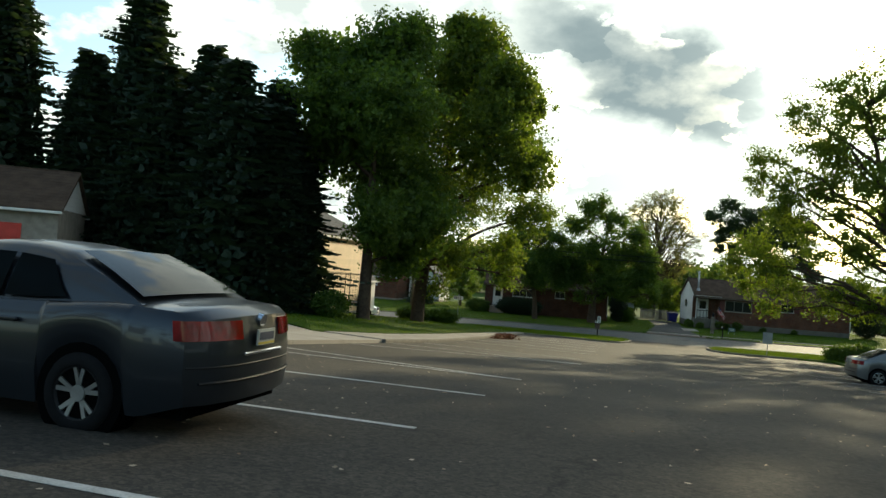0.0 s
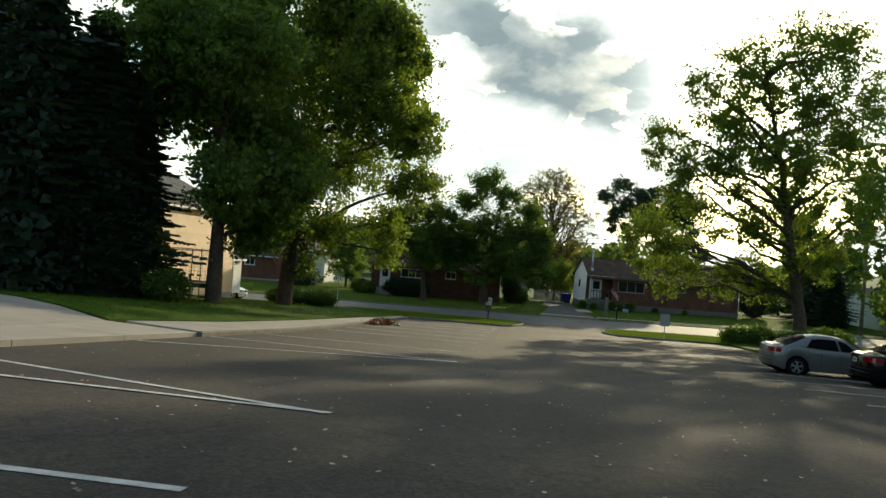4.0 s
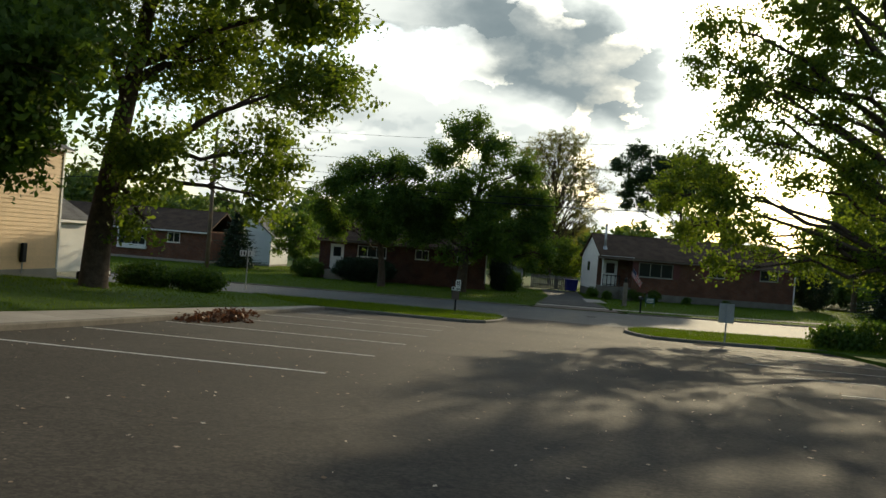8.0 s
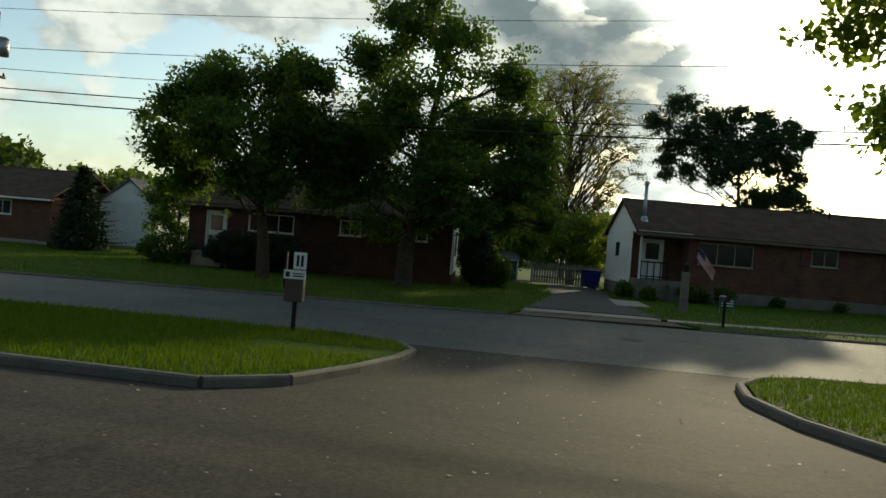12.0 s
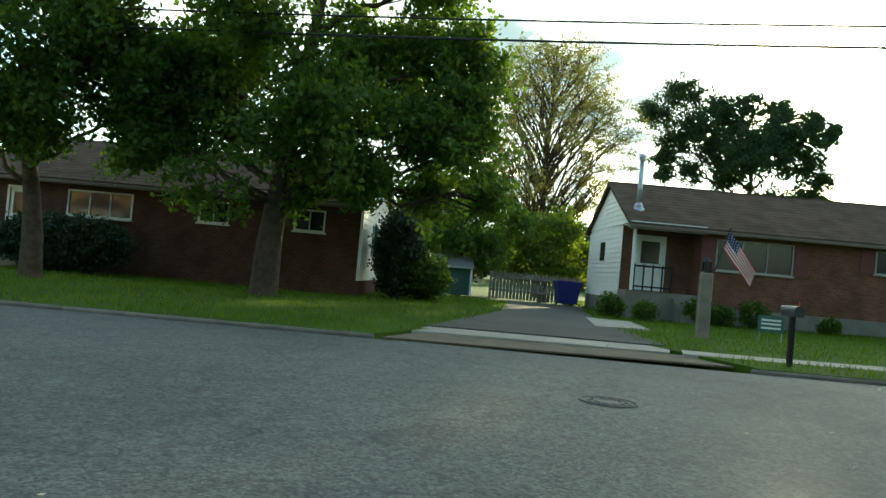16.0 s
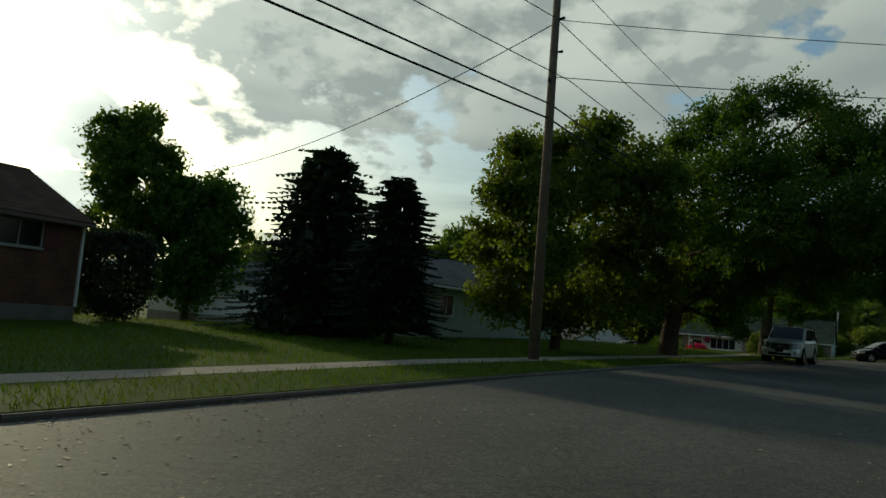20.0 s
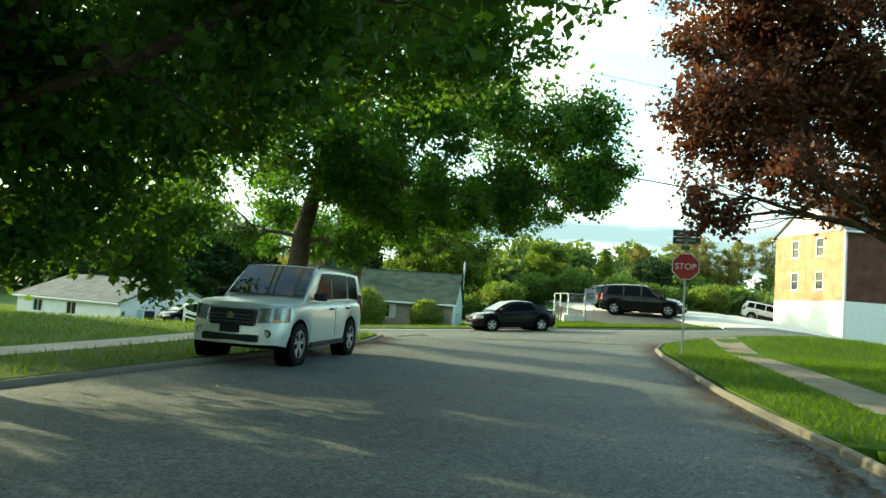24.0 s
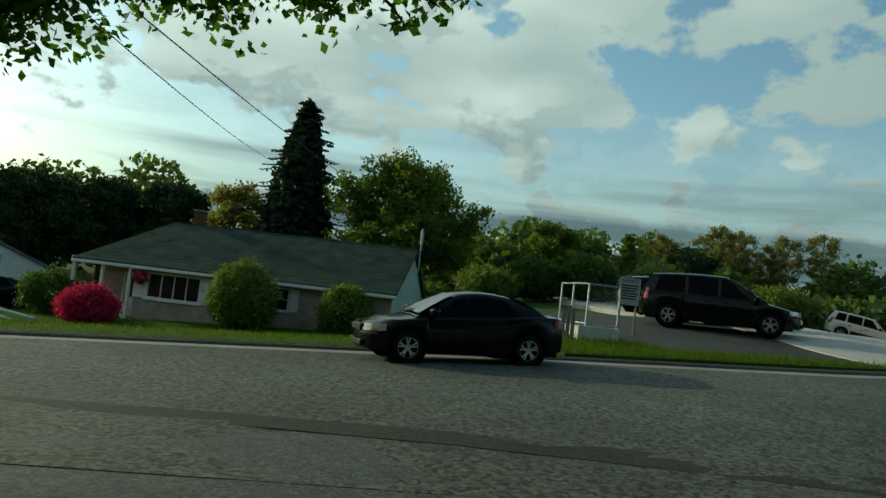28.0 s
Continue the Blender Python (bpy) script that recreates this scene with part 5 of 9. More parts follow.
brick_ranch_house()
neighbour_house()
bow_window_house()
white_house()
corner_ranch_house()
apartment_block()
M_RED = material("red_paint", (0.55, 0.05, 0.035), 0.6, vary=0.15)
garage = plain_house(-31.0, 28.6, 2.5, 32, (6.4, 7.0), 3.6, 1.9, material("beige_stucco", (0.30, 0.26, 0.22), 0.9, spec=0.1), M_ROOF, "small beige garage with a red door and grey roof")
gd = part("garage_door", boxes((0.7, -0.06, 0, 4.9, -0.004, 2.8)), M_RED, garage, "red panelled garage door")
for k in range(4):
    part("panel", boxes((0.8, -0.08, 0.1 + 0.68 * k, 4.8, -0.06, 0.68 + 0.68 * k), bevel=0.008), M_RED, gd)
plain_house(-24.4, 96.4, 0.2, 90, (5.0, 4.2), 2.9, 1.6, M_SIDING, M_ROOF_GREY, "small white-sided house half hidden by trees", None, [(1.5, 1.2, 2.5, 2.4)])
plain_house(41.0, 112.6, 0.2, 0, (7.5, 6.5), 2.6, 1.5, M_SIDING, M_ROOF_GREY, "white-sided detached garage behind the lawn", (0.8, 0, 1.7, 2.1, M_TRIM), [(3.2, 1.1, 4.2, 2.0)])
plain_house(35.6, 88.6, 0.2, 4, (14, 8), 2.6, 1.6, M_SIDING_GREEN, M_ROOF_GREY, "pale green sided house behind spruces", None, [(2.0, 1.2, 3.2, 2.2), (7.0, 1.2, 8.2, 2.2)])
side = plain_house(86.45, 117.6, -2.2, -103.4, (12, 9.5), 2.25, 1.75, M_SIDING, M_ROOF_GREY, "white-sided house with a grey roof below the street", None, [(2.0, 1.0, 3.2, 2.0), (6.0, 1.0, 7.2, 2.0)])
part("window_frame", boxes((12.0, 2.1, 0.9, 12.05, 3.3, 1.75), bevel=0.006), M_TRIM, side, "white gable window frame")
part("pane", boxes((12.051, 2.2, 0.98, 12.06, 3.2, 1.67)), M_BLACK, side, "dark window glass")
part("shutter", boxes((12.0, 1.55, 0.9, 12.04, 2.05, 1.75), bevel=0.006), M_SIDING_GREEN, side, "pale green shutter")
part("vent", boxes((12.0, 4.5, 2.75, 12.05, 5.0, 3.45), bevel=0.006), M_SIDING_GREEN, side, "pale green louvred gable vent")


# ---- trees and shrubs ----
def limb(bm, a, b, r0, r1, rng, sides=7, bend=0.12):
    a, b = Vector(a), Vector(b)
    n = 5
    length = (b - a).length
    off = [Vector(rng.normal(0, bend * length / 3, 3)) for _ in range(n + 1)]
    pts = [a.lerp(b, k / n) + off[k] * math.sin(math.pi * k / n) + Vector((0, 0, 0.06 * length * math.sin(math.pi * k / n))) for k in range(n + 1)]
    tube(bm, pts, [r0 + (r1 - r0) * k / n for k in range(n + 1)], sides)
    return pts


def broadleaf(name, x, y, tall, radius, trunk_r, seed, leaf, label, leaves=20000, size=0.17, base=0.28, lobes=16, bark=None, lean=(0, 0), fork=0.22, gaps=-0.22, lift=0.1, rise=0.6, twigs=9, puff=1.0, chain=False, fill=0, fill_size=0.30, fill_over=0.0, category="tree", group=""):
    """A tapered trunk, a limb to each lobe of the crown, twigs, and sprays of small leaves along the twigs with gaps between."""
    rng = np.random.default_rng(seed)
    top = thing(name, pose(x, y, h(x, y) + lift - 0.05), label, category, group)
    if isinstance(lobes, int):
        zc, rz, plan = tall * (base + 1) / 2, tall * (1 - base) / 2, []
        for k in range(lobes):
            zz = 1 - 1.85 * (k + 0.5) / lobes
            rr = math.sqrt(max(0.0, 1 - zz * zz)) * rng.uniform(0.45, 0.9)
            ang = k * 2.39996 + rng.uniform(-0.5, 0.5)
            r = radius * rng.uniform(0.22, 0.40)
            plan.append((math.cos(ang) * rr * radius * 0.85 + lean[0], math.sin(ang) * rr * radius * 0.85 + lean[1], zc + zz * (rz - r * 0.8), r))
        lobes = plan
    lobes = [(a, b, c, r * puff) for a, b, c, r in lobes]
    tops = max(q[2] for q in lobes)
    mid = Vector((sum(q[0] for q in lobes), sum(q[1] for q in lobes), 0)) / len(lobes)
    bm = bmesh.new()
    z_fork = tall * fork
    bend = 0.45 if chain else 1.0
    leader = [Vector((0, 0, 0)), Vector((mid.x * 0.02, mid.y * 0.02, z_fork * 0.5)), Vector((mid.x * 0.10 * bend, mid.y * 0.10 * bend, z_fork)), Vector((mid.x * 0.45 * bend, mid.y * 0.45 * bend, (z_fork + tops) / 2)), Vector((mid.x * 0.9 * bend, mid.y * 0.9 * bend, tops))]
    tube(bm, [(0, 0, -0.3), (0, 0, 0.12)] + [tuple(p) for p in leader[1:]], [trunk_r * 1.6, trunk_r * 1.15, trunk_r, trunk_r * 0.82, trunk_r * 0.45, 0.04], 12, False)

    def on_leader(z):
        for p, q in zip(leader, leader[1:]):
            if z <= q.z:
                return p.lerp(q, (z - p.z) / max(0.01, q.z - p.z))
        return leader[-1].copy()

    weight = sum(q[3] ** 2 for q in lobes)
    clump, placed = [], []
    if chain:
        lobes.sort(key=lambda q: math.hypot(q[0], q[1]) + 0.3 * abs(q[2] - z_fork))
    for lx, ly, lz, lr in lobes:
        c = Vector((lx, ly, lz))
        flat = math.hypot(lx - mid.x * 0.5, ly - mid.y * 0.5)
        start = on_leader(min(max(z_fork * 0.9, lz - rise * flat), tops * 0.9))
        thick, tip = max(0.045, trunk_r * (0.20 + 0.10 * lr)), 0.035
        if chain and len(placed) > 5:
            near = min(placed, key=lambda q: (q[-1] - c).length)
            if (near[-1] - c).length < 2.6:
                start, thick, tip = near[4], 0.035, 0.014
        pts = limb(bm, start, c, thick, tip, rng, 6)
        placed.append(pts)
        n = max(6, int(leaves * lr * lr / weight / 70))
        d = rng.normal(0, 1, (n, 3)) + np.array([lx - mid.x, ly - mid.y, 0.6]) / (flat + 1.5) * 0.5
        d /= np.linalg.norm(d, axis=1)[:, None]
        reach = lr * rng.uniform(0.65, 1.22, n)
        reach[rng.random(n) < 0.08] *= 1.25
        ends = np.array(c) + d * reach[:, None] * [1.1, 1.1, 0.9]
        for k in range(min(n, twigs)):
            limb(bm, pts[rng.integers(3, 6)], ends[k], 0.03, 0.008, rng, 3, 0.12)
        u = rng.uniform(0.35, 1.03, (n, 5, 1))
        p = np.array(c) * (1 - u) + ends[:, None, :] * u
        clump.append(p.reshape(-1, 3) + rng.normal(0, 0.08, (n * 5, 3)))
    part("trunk", bm, bark or M_BARK, top, smooth=True)
    pos = np.concatenate(clump)
    keep = np.array([noise.noise(Vector(p) * 0.85 + Vector((seed, 0, 0))) + 0.5 * noise.noise(Vector(p) * 2.1) for p in pos]) > gaps
    pos = pos[keep]
    v = leaf_quads(rng, pos, 14, 0.95 * size + 0.07, size)
    if fill:
        # sprays inside the crown, between neighbouring lobes
        c, r = np.array([q[:3] for q in lobes if q[2] > fill_over]), np.array([q[3] for q in lobes if q[2] > fill_over])
        a, b = rng.integers(0, len(c), (2, fill * 4))
        near = np.linalg.norm(c[a] - c[b], axis=1) < 1.15 * (r[a] + r[b])
        a, b = a[near][:fill], b[near][:fill]
        u = rng.random((len(a), 1))
        d = rng.normal(0, 1, (len(a), 3))
        d *= (rng.random((len(a), 1)) ** 0.33) * 0.92 / np.linalg.norm(d, axis=1)[:, None]
        inner = c[a] * (1 - u) + c[b] * u + d * (r[a][:, None] * (1 - u) + r[b][:, None] * u)
        keep = np.array([noise.noise(Vector(p) * 0.7 + Vector((seed, 5, 0))) for p in inner]) > -0.33
        v = np.concatenate([v, leaf_quads(rng, inner[keep], 2, 0.5 * fill_size, fill_size)])
    link_mesh("crown", cloud_mesh("crown", v), leaf, top)
    return top


def conifer(name, x, y, tall, radius, seed, leaf, label, base=0.04, per_whorl=11, step=0.38, lift=0.1, droop=0.25, needles=9, category="tree", group="", width=0.34, taper=0.68):
    """A spire of drooping boughs, each a fan of needle sprays."""
    rng = np.random.default_rng(seed)
    top = thing(name, pose(x, y, h(x, y) + lift - 0.05), label, category, group)
    bm = bmesh.new()
    tube(bm, [(0, 0, -0.2), (0, 0, tall * 0.5), (0, 0, tall)], [0.03 * tall * 0.55 + 0.05, 0.012 * tall + 0.03, 0.015], 8)
    quads = []
    z = tall * base
    while z < tall - 0.1:
        u = (z - tall * base) / (tall * (1 - base))
        reach = radius * (1 - u) ** taper + 0.10
        n = max(4, int(per_whorl * (0.45 + 0.55 * (1 - u))))
        for k in range(n):
            a = 2 * math.pi * (k + rng.uniform(-0.4, 0.4)) / n
            r = reach * rng.uniform(0.55, 1.12) * (1 + 0.28 * noise.noise(Vector((2.2 * math.cos(a), 2.2 * math.sin(a), 1.3 * z + seed))))
            zz = z + rng.uniform(-0.5, 0.5) * step
            m = max(3, int(needles * r / radius) + 2)
            t = np.linspace(0.12, 1, m)
            px, py = np.cos(a) * r * t, np.sin(a) * r * t
            pz = zz - droop * r * t ** 1.6 + 0.10 * r * t ** 4
            side = np.array([-math.sin(a), math.cos(a), 0])
            for s in (-1, 1, 0):
                w = width * rng.uniform(0.7, 1.3, m) * (1.15 - 0.6 * t) * (1 if s else 0.5)
                c = np.stack([px, py, pz], 1)
                out = np.array([math.cos(a), math.sin(a), 0]) * 0.55 + side * s * 0.9 + np.array([0, 0, -0.22 if s else 0.25])
                tip = c + out * w[:, None]
                quad = np.zeros((m, 4, 3))
                wide = np.array([math.cos(a), math.sin(a), 0]) * 0.5 + np.array([0, 0, 0.25])
                quad[:, 0] = c
                quad[:, 1] = c + (out * 0.55 + wide * 0.45) * w[:, None]
                quad[:, 2] = tip
                quad[:, 3] = c + (out * 0.55 - wide * 0.45) * w[:, None]
                quads.append(quad)
        z += step * (0.75 + 0.5 * (1 - u))
    part("trunk", bm, M_BARK, top, smooth=True)
    core = int(420 * tall)
    u = rng.random(core) ** 1.5
    ang, rr = rng.uniform(0, 6.283, core), radius * 0.66 * (1 - u) ** taper * np.sqrt(rng.random(core))
    inner = np.stack([rr * np.cos(ang), rr * np.sin(ang), tall * (base + (1 - base) * 0.97 * u)], 1)
    quads.append(leaf_quads(rng, inner, 1, 0.1, 0.09 * radius))
    link_mesh("crown", cloud_mesh("crown", np.concatenate(quads)), leaf, top)
    return top


def shrub(name, x, y, sizes, seed, leaf, label, clumps=260, per=16, size=0.10, lift=0.08, category="bush", z=None, group="", flat_top=False):
    """A rounded shrub: short stems under a dense shell of small leaves."""
    rng = np.random.default_rng(seed)
    rx, ry, rz = sizes
    top = thing(name, pose(x, y, (h(x, y) + lift if z is None else z)), label, category, group)
    bm = bmesh.new()
    for k in range(6):
        a = 1.05 * k
        tube(bm, [(0.1 * math.cos(a), 0.1 * math.sin(a), -0.1), (0.45 * rx * math.cos(a), 0.45 * ry * math.sin(a), rz * 0.9)], [0.03, 0.012], 5)
    part("stem", bm, M_BARK, top)
    d = rng.normal(0, 1, (clumps, 3))
    d /= np.linalg.norm(d, axis=1)[:, None]
    r = 0.55 + 0.42 * rng.random(clumps) ** 0.4
    lump = np.array([1 + 0.16 * noise.noise(Vector(p) * 2.3 + Vector((seed, 3, 1))) for p in d])
    pos = d * (r * lump)[:, None] * [rx, ry, rz] + [0, 0, rz * 0.98]
    if flat_top:
        pos[:, 2] = np.clip(pos[:, 2], 0.05, rz * 1.55 + rng.uniform(-0.04, 0.04, clumps))
    pos = pos[pos[:, 2] > 0.03]
    v = leaf_quads(rng, pos, per, 0.13 * (size / 0.10), size)
    link_mesh("foliage", cloud_mesh("foliage", v), leaf, top)
    return top


# lobes of the crowns that stand out: place from the trunk's foot, and radius
LOBES_A = [(-3.6, -1.3, 14.9, 1.5), (-1.6, -2.8, 12.0, 1.9), (-1.3, 0.3, 14.2, 2.2), (0.8, -0.1, 15.6, 2.0), (1.5, 1.1, 16.9, 1.2), (1.8, -2.9, 11.5, 2.3), (-2.8, -1.0, 9.9, 1.8), (-0.0, 2.9, 8.9, 2.8), (1.1, -2.4, 5.7, 1.5), (2.7, 0.6, 6.0, 2.1), (1.3, 1.3, 3.7, 1.5), (-2.8, 3.1, 11.3, 1.8)]
LOBES_B = [(2.9, 0.4, 18.7, 2.2), (1.3, 0.9, 20.2, 1.1), (0.7, 1.9, 16.6, 2.8), (5.1, -1.1, 15.9, 2.2), (0.0, -0.3, 12.9, 2.9), (4.7, -2.1, 12.0, 2.9), (6.3, 1.4, 15.0, 1.3), (6.6, 1.5, 10.8, 2.0), (2.4, 2.5, 8.8, 3.4), (7.0, 0.7, 7.5, 1.9), (5.3, 1.3, 5.2, 1.7), (2.5, -1.5, 4.3, 1.8), (1.1, -3.0, 8.5, 2.7), (6.1, 0.5, 3.5, 1.0), (1.6, 0.4, 2.4, 1.0)]
LOBES_C = [(-0.2, -0.1, 11.9, 1.7), (-1.9, 0.7, 10.1, 1.6), (2.0, -0.7, 10.4, 1.6), (3.8, 0.5, 9.3, 1.5), (0.2, -2.0, 7.6, 1.9), (2.7, 1.4, 7.3, 2.2), (4.9, 0.7, 7.3, 1.4), (5.2, -0.2, 4.7, 1.3), (-2.3, 1.6, 7.2, 1.7), (2.0, -1.7, 4.7, 1.9), (-1.1, -0.2, 4.9, 1.6), (6.0, 0.9, 3.2, 0.8), (-2.7, -1.4, 6.0, 1.4), (4.1, 2.6, 3.6, 1.1)]
LOBES_D = [(-2.4, -0.4, 7.9, 1.5), (-0.3, 0.9, 8.8, 1.4), (-3.3, -1.5, 7.0, 1.0), (-4.6, -0.7, 5.3, 1.1), (-1.2, -2.2, 5.7, 1.6), (0.8, 0.1, 6.4, 1.7), (1.7, -0.8, 8.3, 1.0), (-3.8, 0.4, 4.2, 1.2), (-0.1, -1.0, 4.3, 1.5), (1.7, 1.3, 4.8, 1.4), (-5.2, -0.8, 6.4, 0.6)]
LOBES_PINE = [(-7.9, -1.0, 15.2, 1.4), (-5.6, 0.0, 17.0, 1.6), (-4.8, -1.8, 14.1, 1.6), (-6.3, -0.9, 12.8, 1.4), (-7.0, 0.2, 11.8, 1.0), (-3.1, -1.8, 15.6, 1.3), (-2.7, 1.3, 13.0, 1.9), (-1.7, -0.7, 14.6, 1.6), (-0.9, -0.7, 16.3, 1.1), (-1.3, -2.5, 12.0, 2.2), (1.4, 0.5, 15.8, 1.6), (1.0, -0.4, 12.6, 2.3), (2.4, -1.4, 13.9, 1.8), (3.9, 0.8, 12.1, 1.8), (3.9, -0.4, 15.4, 1.0), (5.0, -0.2, 14.1, 1.0), (5.6, -0.2, 14.8, 0.6), (4.8, -0.1, 10.7, 1.0), (-4.8, -0.7, 10.7, 1.1), (-7.0, -0.8, 10.4, 0.8), (-1.8, 0.5, 10.6, 1.6)]
LOBES_E = [(-1.5, 1.0, 6.6, 0.7), (0.1, 0.4, 6.9, 0.8), (0.0, -1.2, 7.4, 0.8), (-2.5, 0.8, 5.1, 0.8), (-1.7, -0.2, 5.0, 1.1), (0.1, -1.0, 5.8, 1.2), (1.8, -1.7, 6.7, 0.9), (1.4, -2.9, 6.2, 0.7), (-1.6, 1.5, 3.5, 1.0), (-2.4, -0.7, 3.1, 1.1), (1.4, -0.8, 3.9, 1.5), (1.4, -2.5, 4.5, 1.1), (-2.1, 0.8, 1.6, 0.9), (-0.2, 0.0, 1.4, 1.0), (0.9, -1.5, 1.8, 1.1), (2.7, -2.4, 2.7, 1.0)]
LOBES_F = [(-0.6, -0.6, 9.5, 1.0), (-1.0, -1.9, 10.0, 1.0), (0.8, -2.8, 11.0, 1.2), (0.7, -4.4, 11.3, 1.1), (2.9, -5.6, 11.2, 1.2), (-1.0, -1.5, 7.4, 1.6), (-1.9, -3.7, 7.8, 1.7), (2.6, -4.8, 8.9, 1.9), (1.6, -6.8, 9.0, 1.6), (1.3, -8.2, 9.3, 1.6), (-0.0, -0.8, 5.6, 1.4), (-2.9, -3.6, 5.4, 1.5), (-2.7, -5.6, 5.4, 1.5), (-2.7, -7.4, 5.8, 1.5), (-2.7, -9.0, 6.1, 1.6), (-0.8, -6.2, 4.1, 1.0), (0.1, -0.7, 3.6, 1.1), (-0.9, -2.8, 3.8, 1.0), (-1.6, -8.5, 4.2, 0.9)]
LOBES_G = [(1.4, 4.9, 6.5, 1.3), (-0.1, 3.3, 4.3, 0.9), (0.8, 4.2, 3.0, 0.7), (-0.8, 1.4, 5.6, 1.0), (-2.2, -1.0, 5.6, 0.9), (-0.1, -1.1, 5.8, 1.1), (-2.5, -3.8, 5.4, 0.9), (1.2, -2.0, 5.1, 1.0), (-1.3, -4.5, 5.3, 1.0), (-0.3, -4.2, 4.0, 0.6), (0.9, -5.3, 6.4, 1.1), (-0.9, -5.8, 4.2, 0.7), (0.3, -6.9, 5.7, 0.9), (-0.6, -6.9, 4.1, 0.6), (-1.5, -7.9, 5.7, 0.7), (-1.4, -8.0, 4.1, 0.6), (-1.8, -8.5, 4.5, 0.4), (-1.4, -8.0, 3.4, 0.4), (0.2, -6.0, 3.4, 0.5), (-3.1, -0.9, 3.9, 0.5), (1.5, 1.3, 3.4, 0.6), (0.4, 1.7, 2.6, 0.5), (1.5, -0.7, 3.9, 0.7), (1.4, -2.4, 3.2, 0.5), (0.2, -1.6, 2.3, 0.5), (-1.5, -4.4, 7.0, 1.1), (-0.4, -0.5, 7.8, 1.2)]
LOBES_H = [(-2.4, 7.1, 8.8, 0.8), (-2.1, 6.5, 7.2, 1.0), (-2.1, 6.8, 5.9, 0.7), (-3.0, 6.6, 4.3, 0.7), (-1.0, 5.5, 9.8, 1.3), (-2.9, 5.4, 7.2, 1.2), (-1.7, 5.3, 5.7, 1.0), (-2.7, 5.7, 4.0, 0.5), (-1.7, 4.1, 9.2, 1.4), (-0.4, 3.6, 7.5, 1.4), (-3.5, 4.3, 5.0, 1.0), (-2.4, 2.9, 8.3, 1.3), (0.0, 2.0, 6.6, 1.4), (-1.0, 2.5, 4.6, 0.9), (-0.8, 1.1, 7.4, 1.5), (-1.7, 1.1, 5.0, 1.1), (-2.1, 5.3, 11.0, 1.5), (-0.5, 2.6, 11.7, 1.7)]
LOBES_R = [(-10.2, -1.2, 14.3, 1.3), (-10.7, -0.2, 12.9, 1.0), (-9.2, -1.1, 11.8, 1.0), (-7.0, -1.8, 16.1, 1.7), (-3.8, 0.6, 17.5, 2.0), (-1.5, -0.2, 16.8, 2.0), (-4.0, 1.6, 14.2, 1.9), (-2.8, -2.3, 12.6, 2.0), (-5.2, -0.6, 11.0, 1.3), (-2.2, 0.8, 9.8, 1.7), (-0.2, -0.0, 9.8, 1.4), (0.7, 0.1, 14.6, 2.4), (-11.0, -1.3, 7.9, 1.2), (-12.2, -1.4, 6.5, 1.0), (-9.8, -2.2, 6.4, 1.4), (-8.4, -1.0, 4.7, 1.1), (-10.9, -0.3, 5.1, 1.0), (-9.6, -1.1, 3.3, 0.8), (-3.9, 0.5, 5.1, 1.5), (-2.9, -0.3, 3.6, 1.0), (-5.8, -0.7, 4.1, 1.1), (-0.1, -1.0, 5.9, 1.3), (-6.6, -0.8, 7.5, 0.8), (3.0, 1.4, 12.4, 2.7), (2.1, 0.3, 17.1, 2.9), (-5.4, -0.6, 19.7, 2.1), (-1.7, 0.8, 20.9, 2.7), (-8.4, -1.0, 18.1, 1.2), (0.0, -1.0, 20.7, 2.8)]
LOBES_R2 = [(-9.0, -1.0, 10.2, 1.3), (-7.4, -0.6, 9.2, 1.3), (-6.0, 0.3, 12.6, 1.5), (-4.6, -1.0, 8.4, 1.4), (-7.8, -0.4, 12.6, 1.4), (-3.0, 0.5, 7.4, 1.3), (-5.6, 0.6, 15.2, 1.5), (-1.2, 0.6, 12.4, 1.6), (2.6, -0.6, 8.6, 1.6), (4.4, 0.2, 10.0, 1.7), (1.6, 1.2, 6.4, 1.4)]
LOBES_C2 = [(-2.8, -1.3, 3.7, 1.3), (-0.6, -2.2, 2.8, 1.0), (0.6, -0.1, 2.8, 0.7), (3.0, -1.0, 3.4, 1.0), (3.7, 0.0, 4.9, 1.2), (5.0, 0.1, 5.9, 1.1), (5.8, 0.2, 4.3, 0.8), (5.7, 1.2, 3.0, 0.6), (1.3, -0.1, 5.5, 1.6), (-1.6, -0.3, 5.8, 1.6), (-4.3, 0.5, 6.2, 1.7), (4.2, 1.1, 3.3, 0.7)]
LOBES_F2 = [(0.4, -2.9, 4.1, 1.2), (1.6, -3.7, 4.7, 1.3), (2.8, -4.7, 5.2, 1.3), (4.2, -6.1, 5.6, 1.3), (5.5, -7.2, 6.1, 1.1), (1.3, -1.9, 3.1, 1.0), (2.4, -2.5, 3.4, 1.1), (3.6, -3.4, 4.3, 1.0), (2.3, -1.7, 2.2, 0.9), (4.4, -1.8, 2.5, 0.8), (1.3, -1.8, 1.7, 0.6), (4.4, -1.5, 1.5, 0.6)]
LOBES_G2 = [(5.5, -1.9, 3.5, 0.3), (5.9, -3.6, 3.7, 0.2), (5.7, -2.9, 4.0, 0.3)]
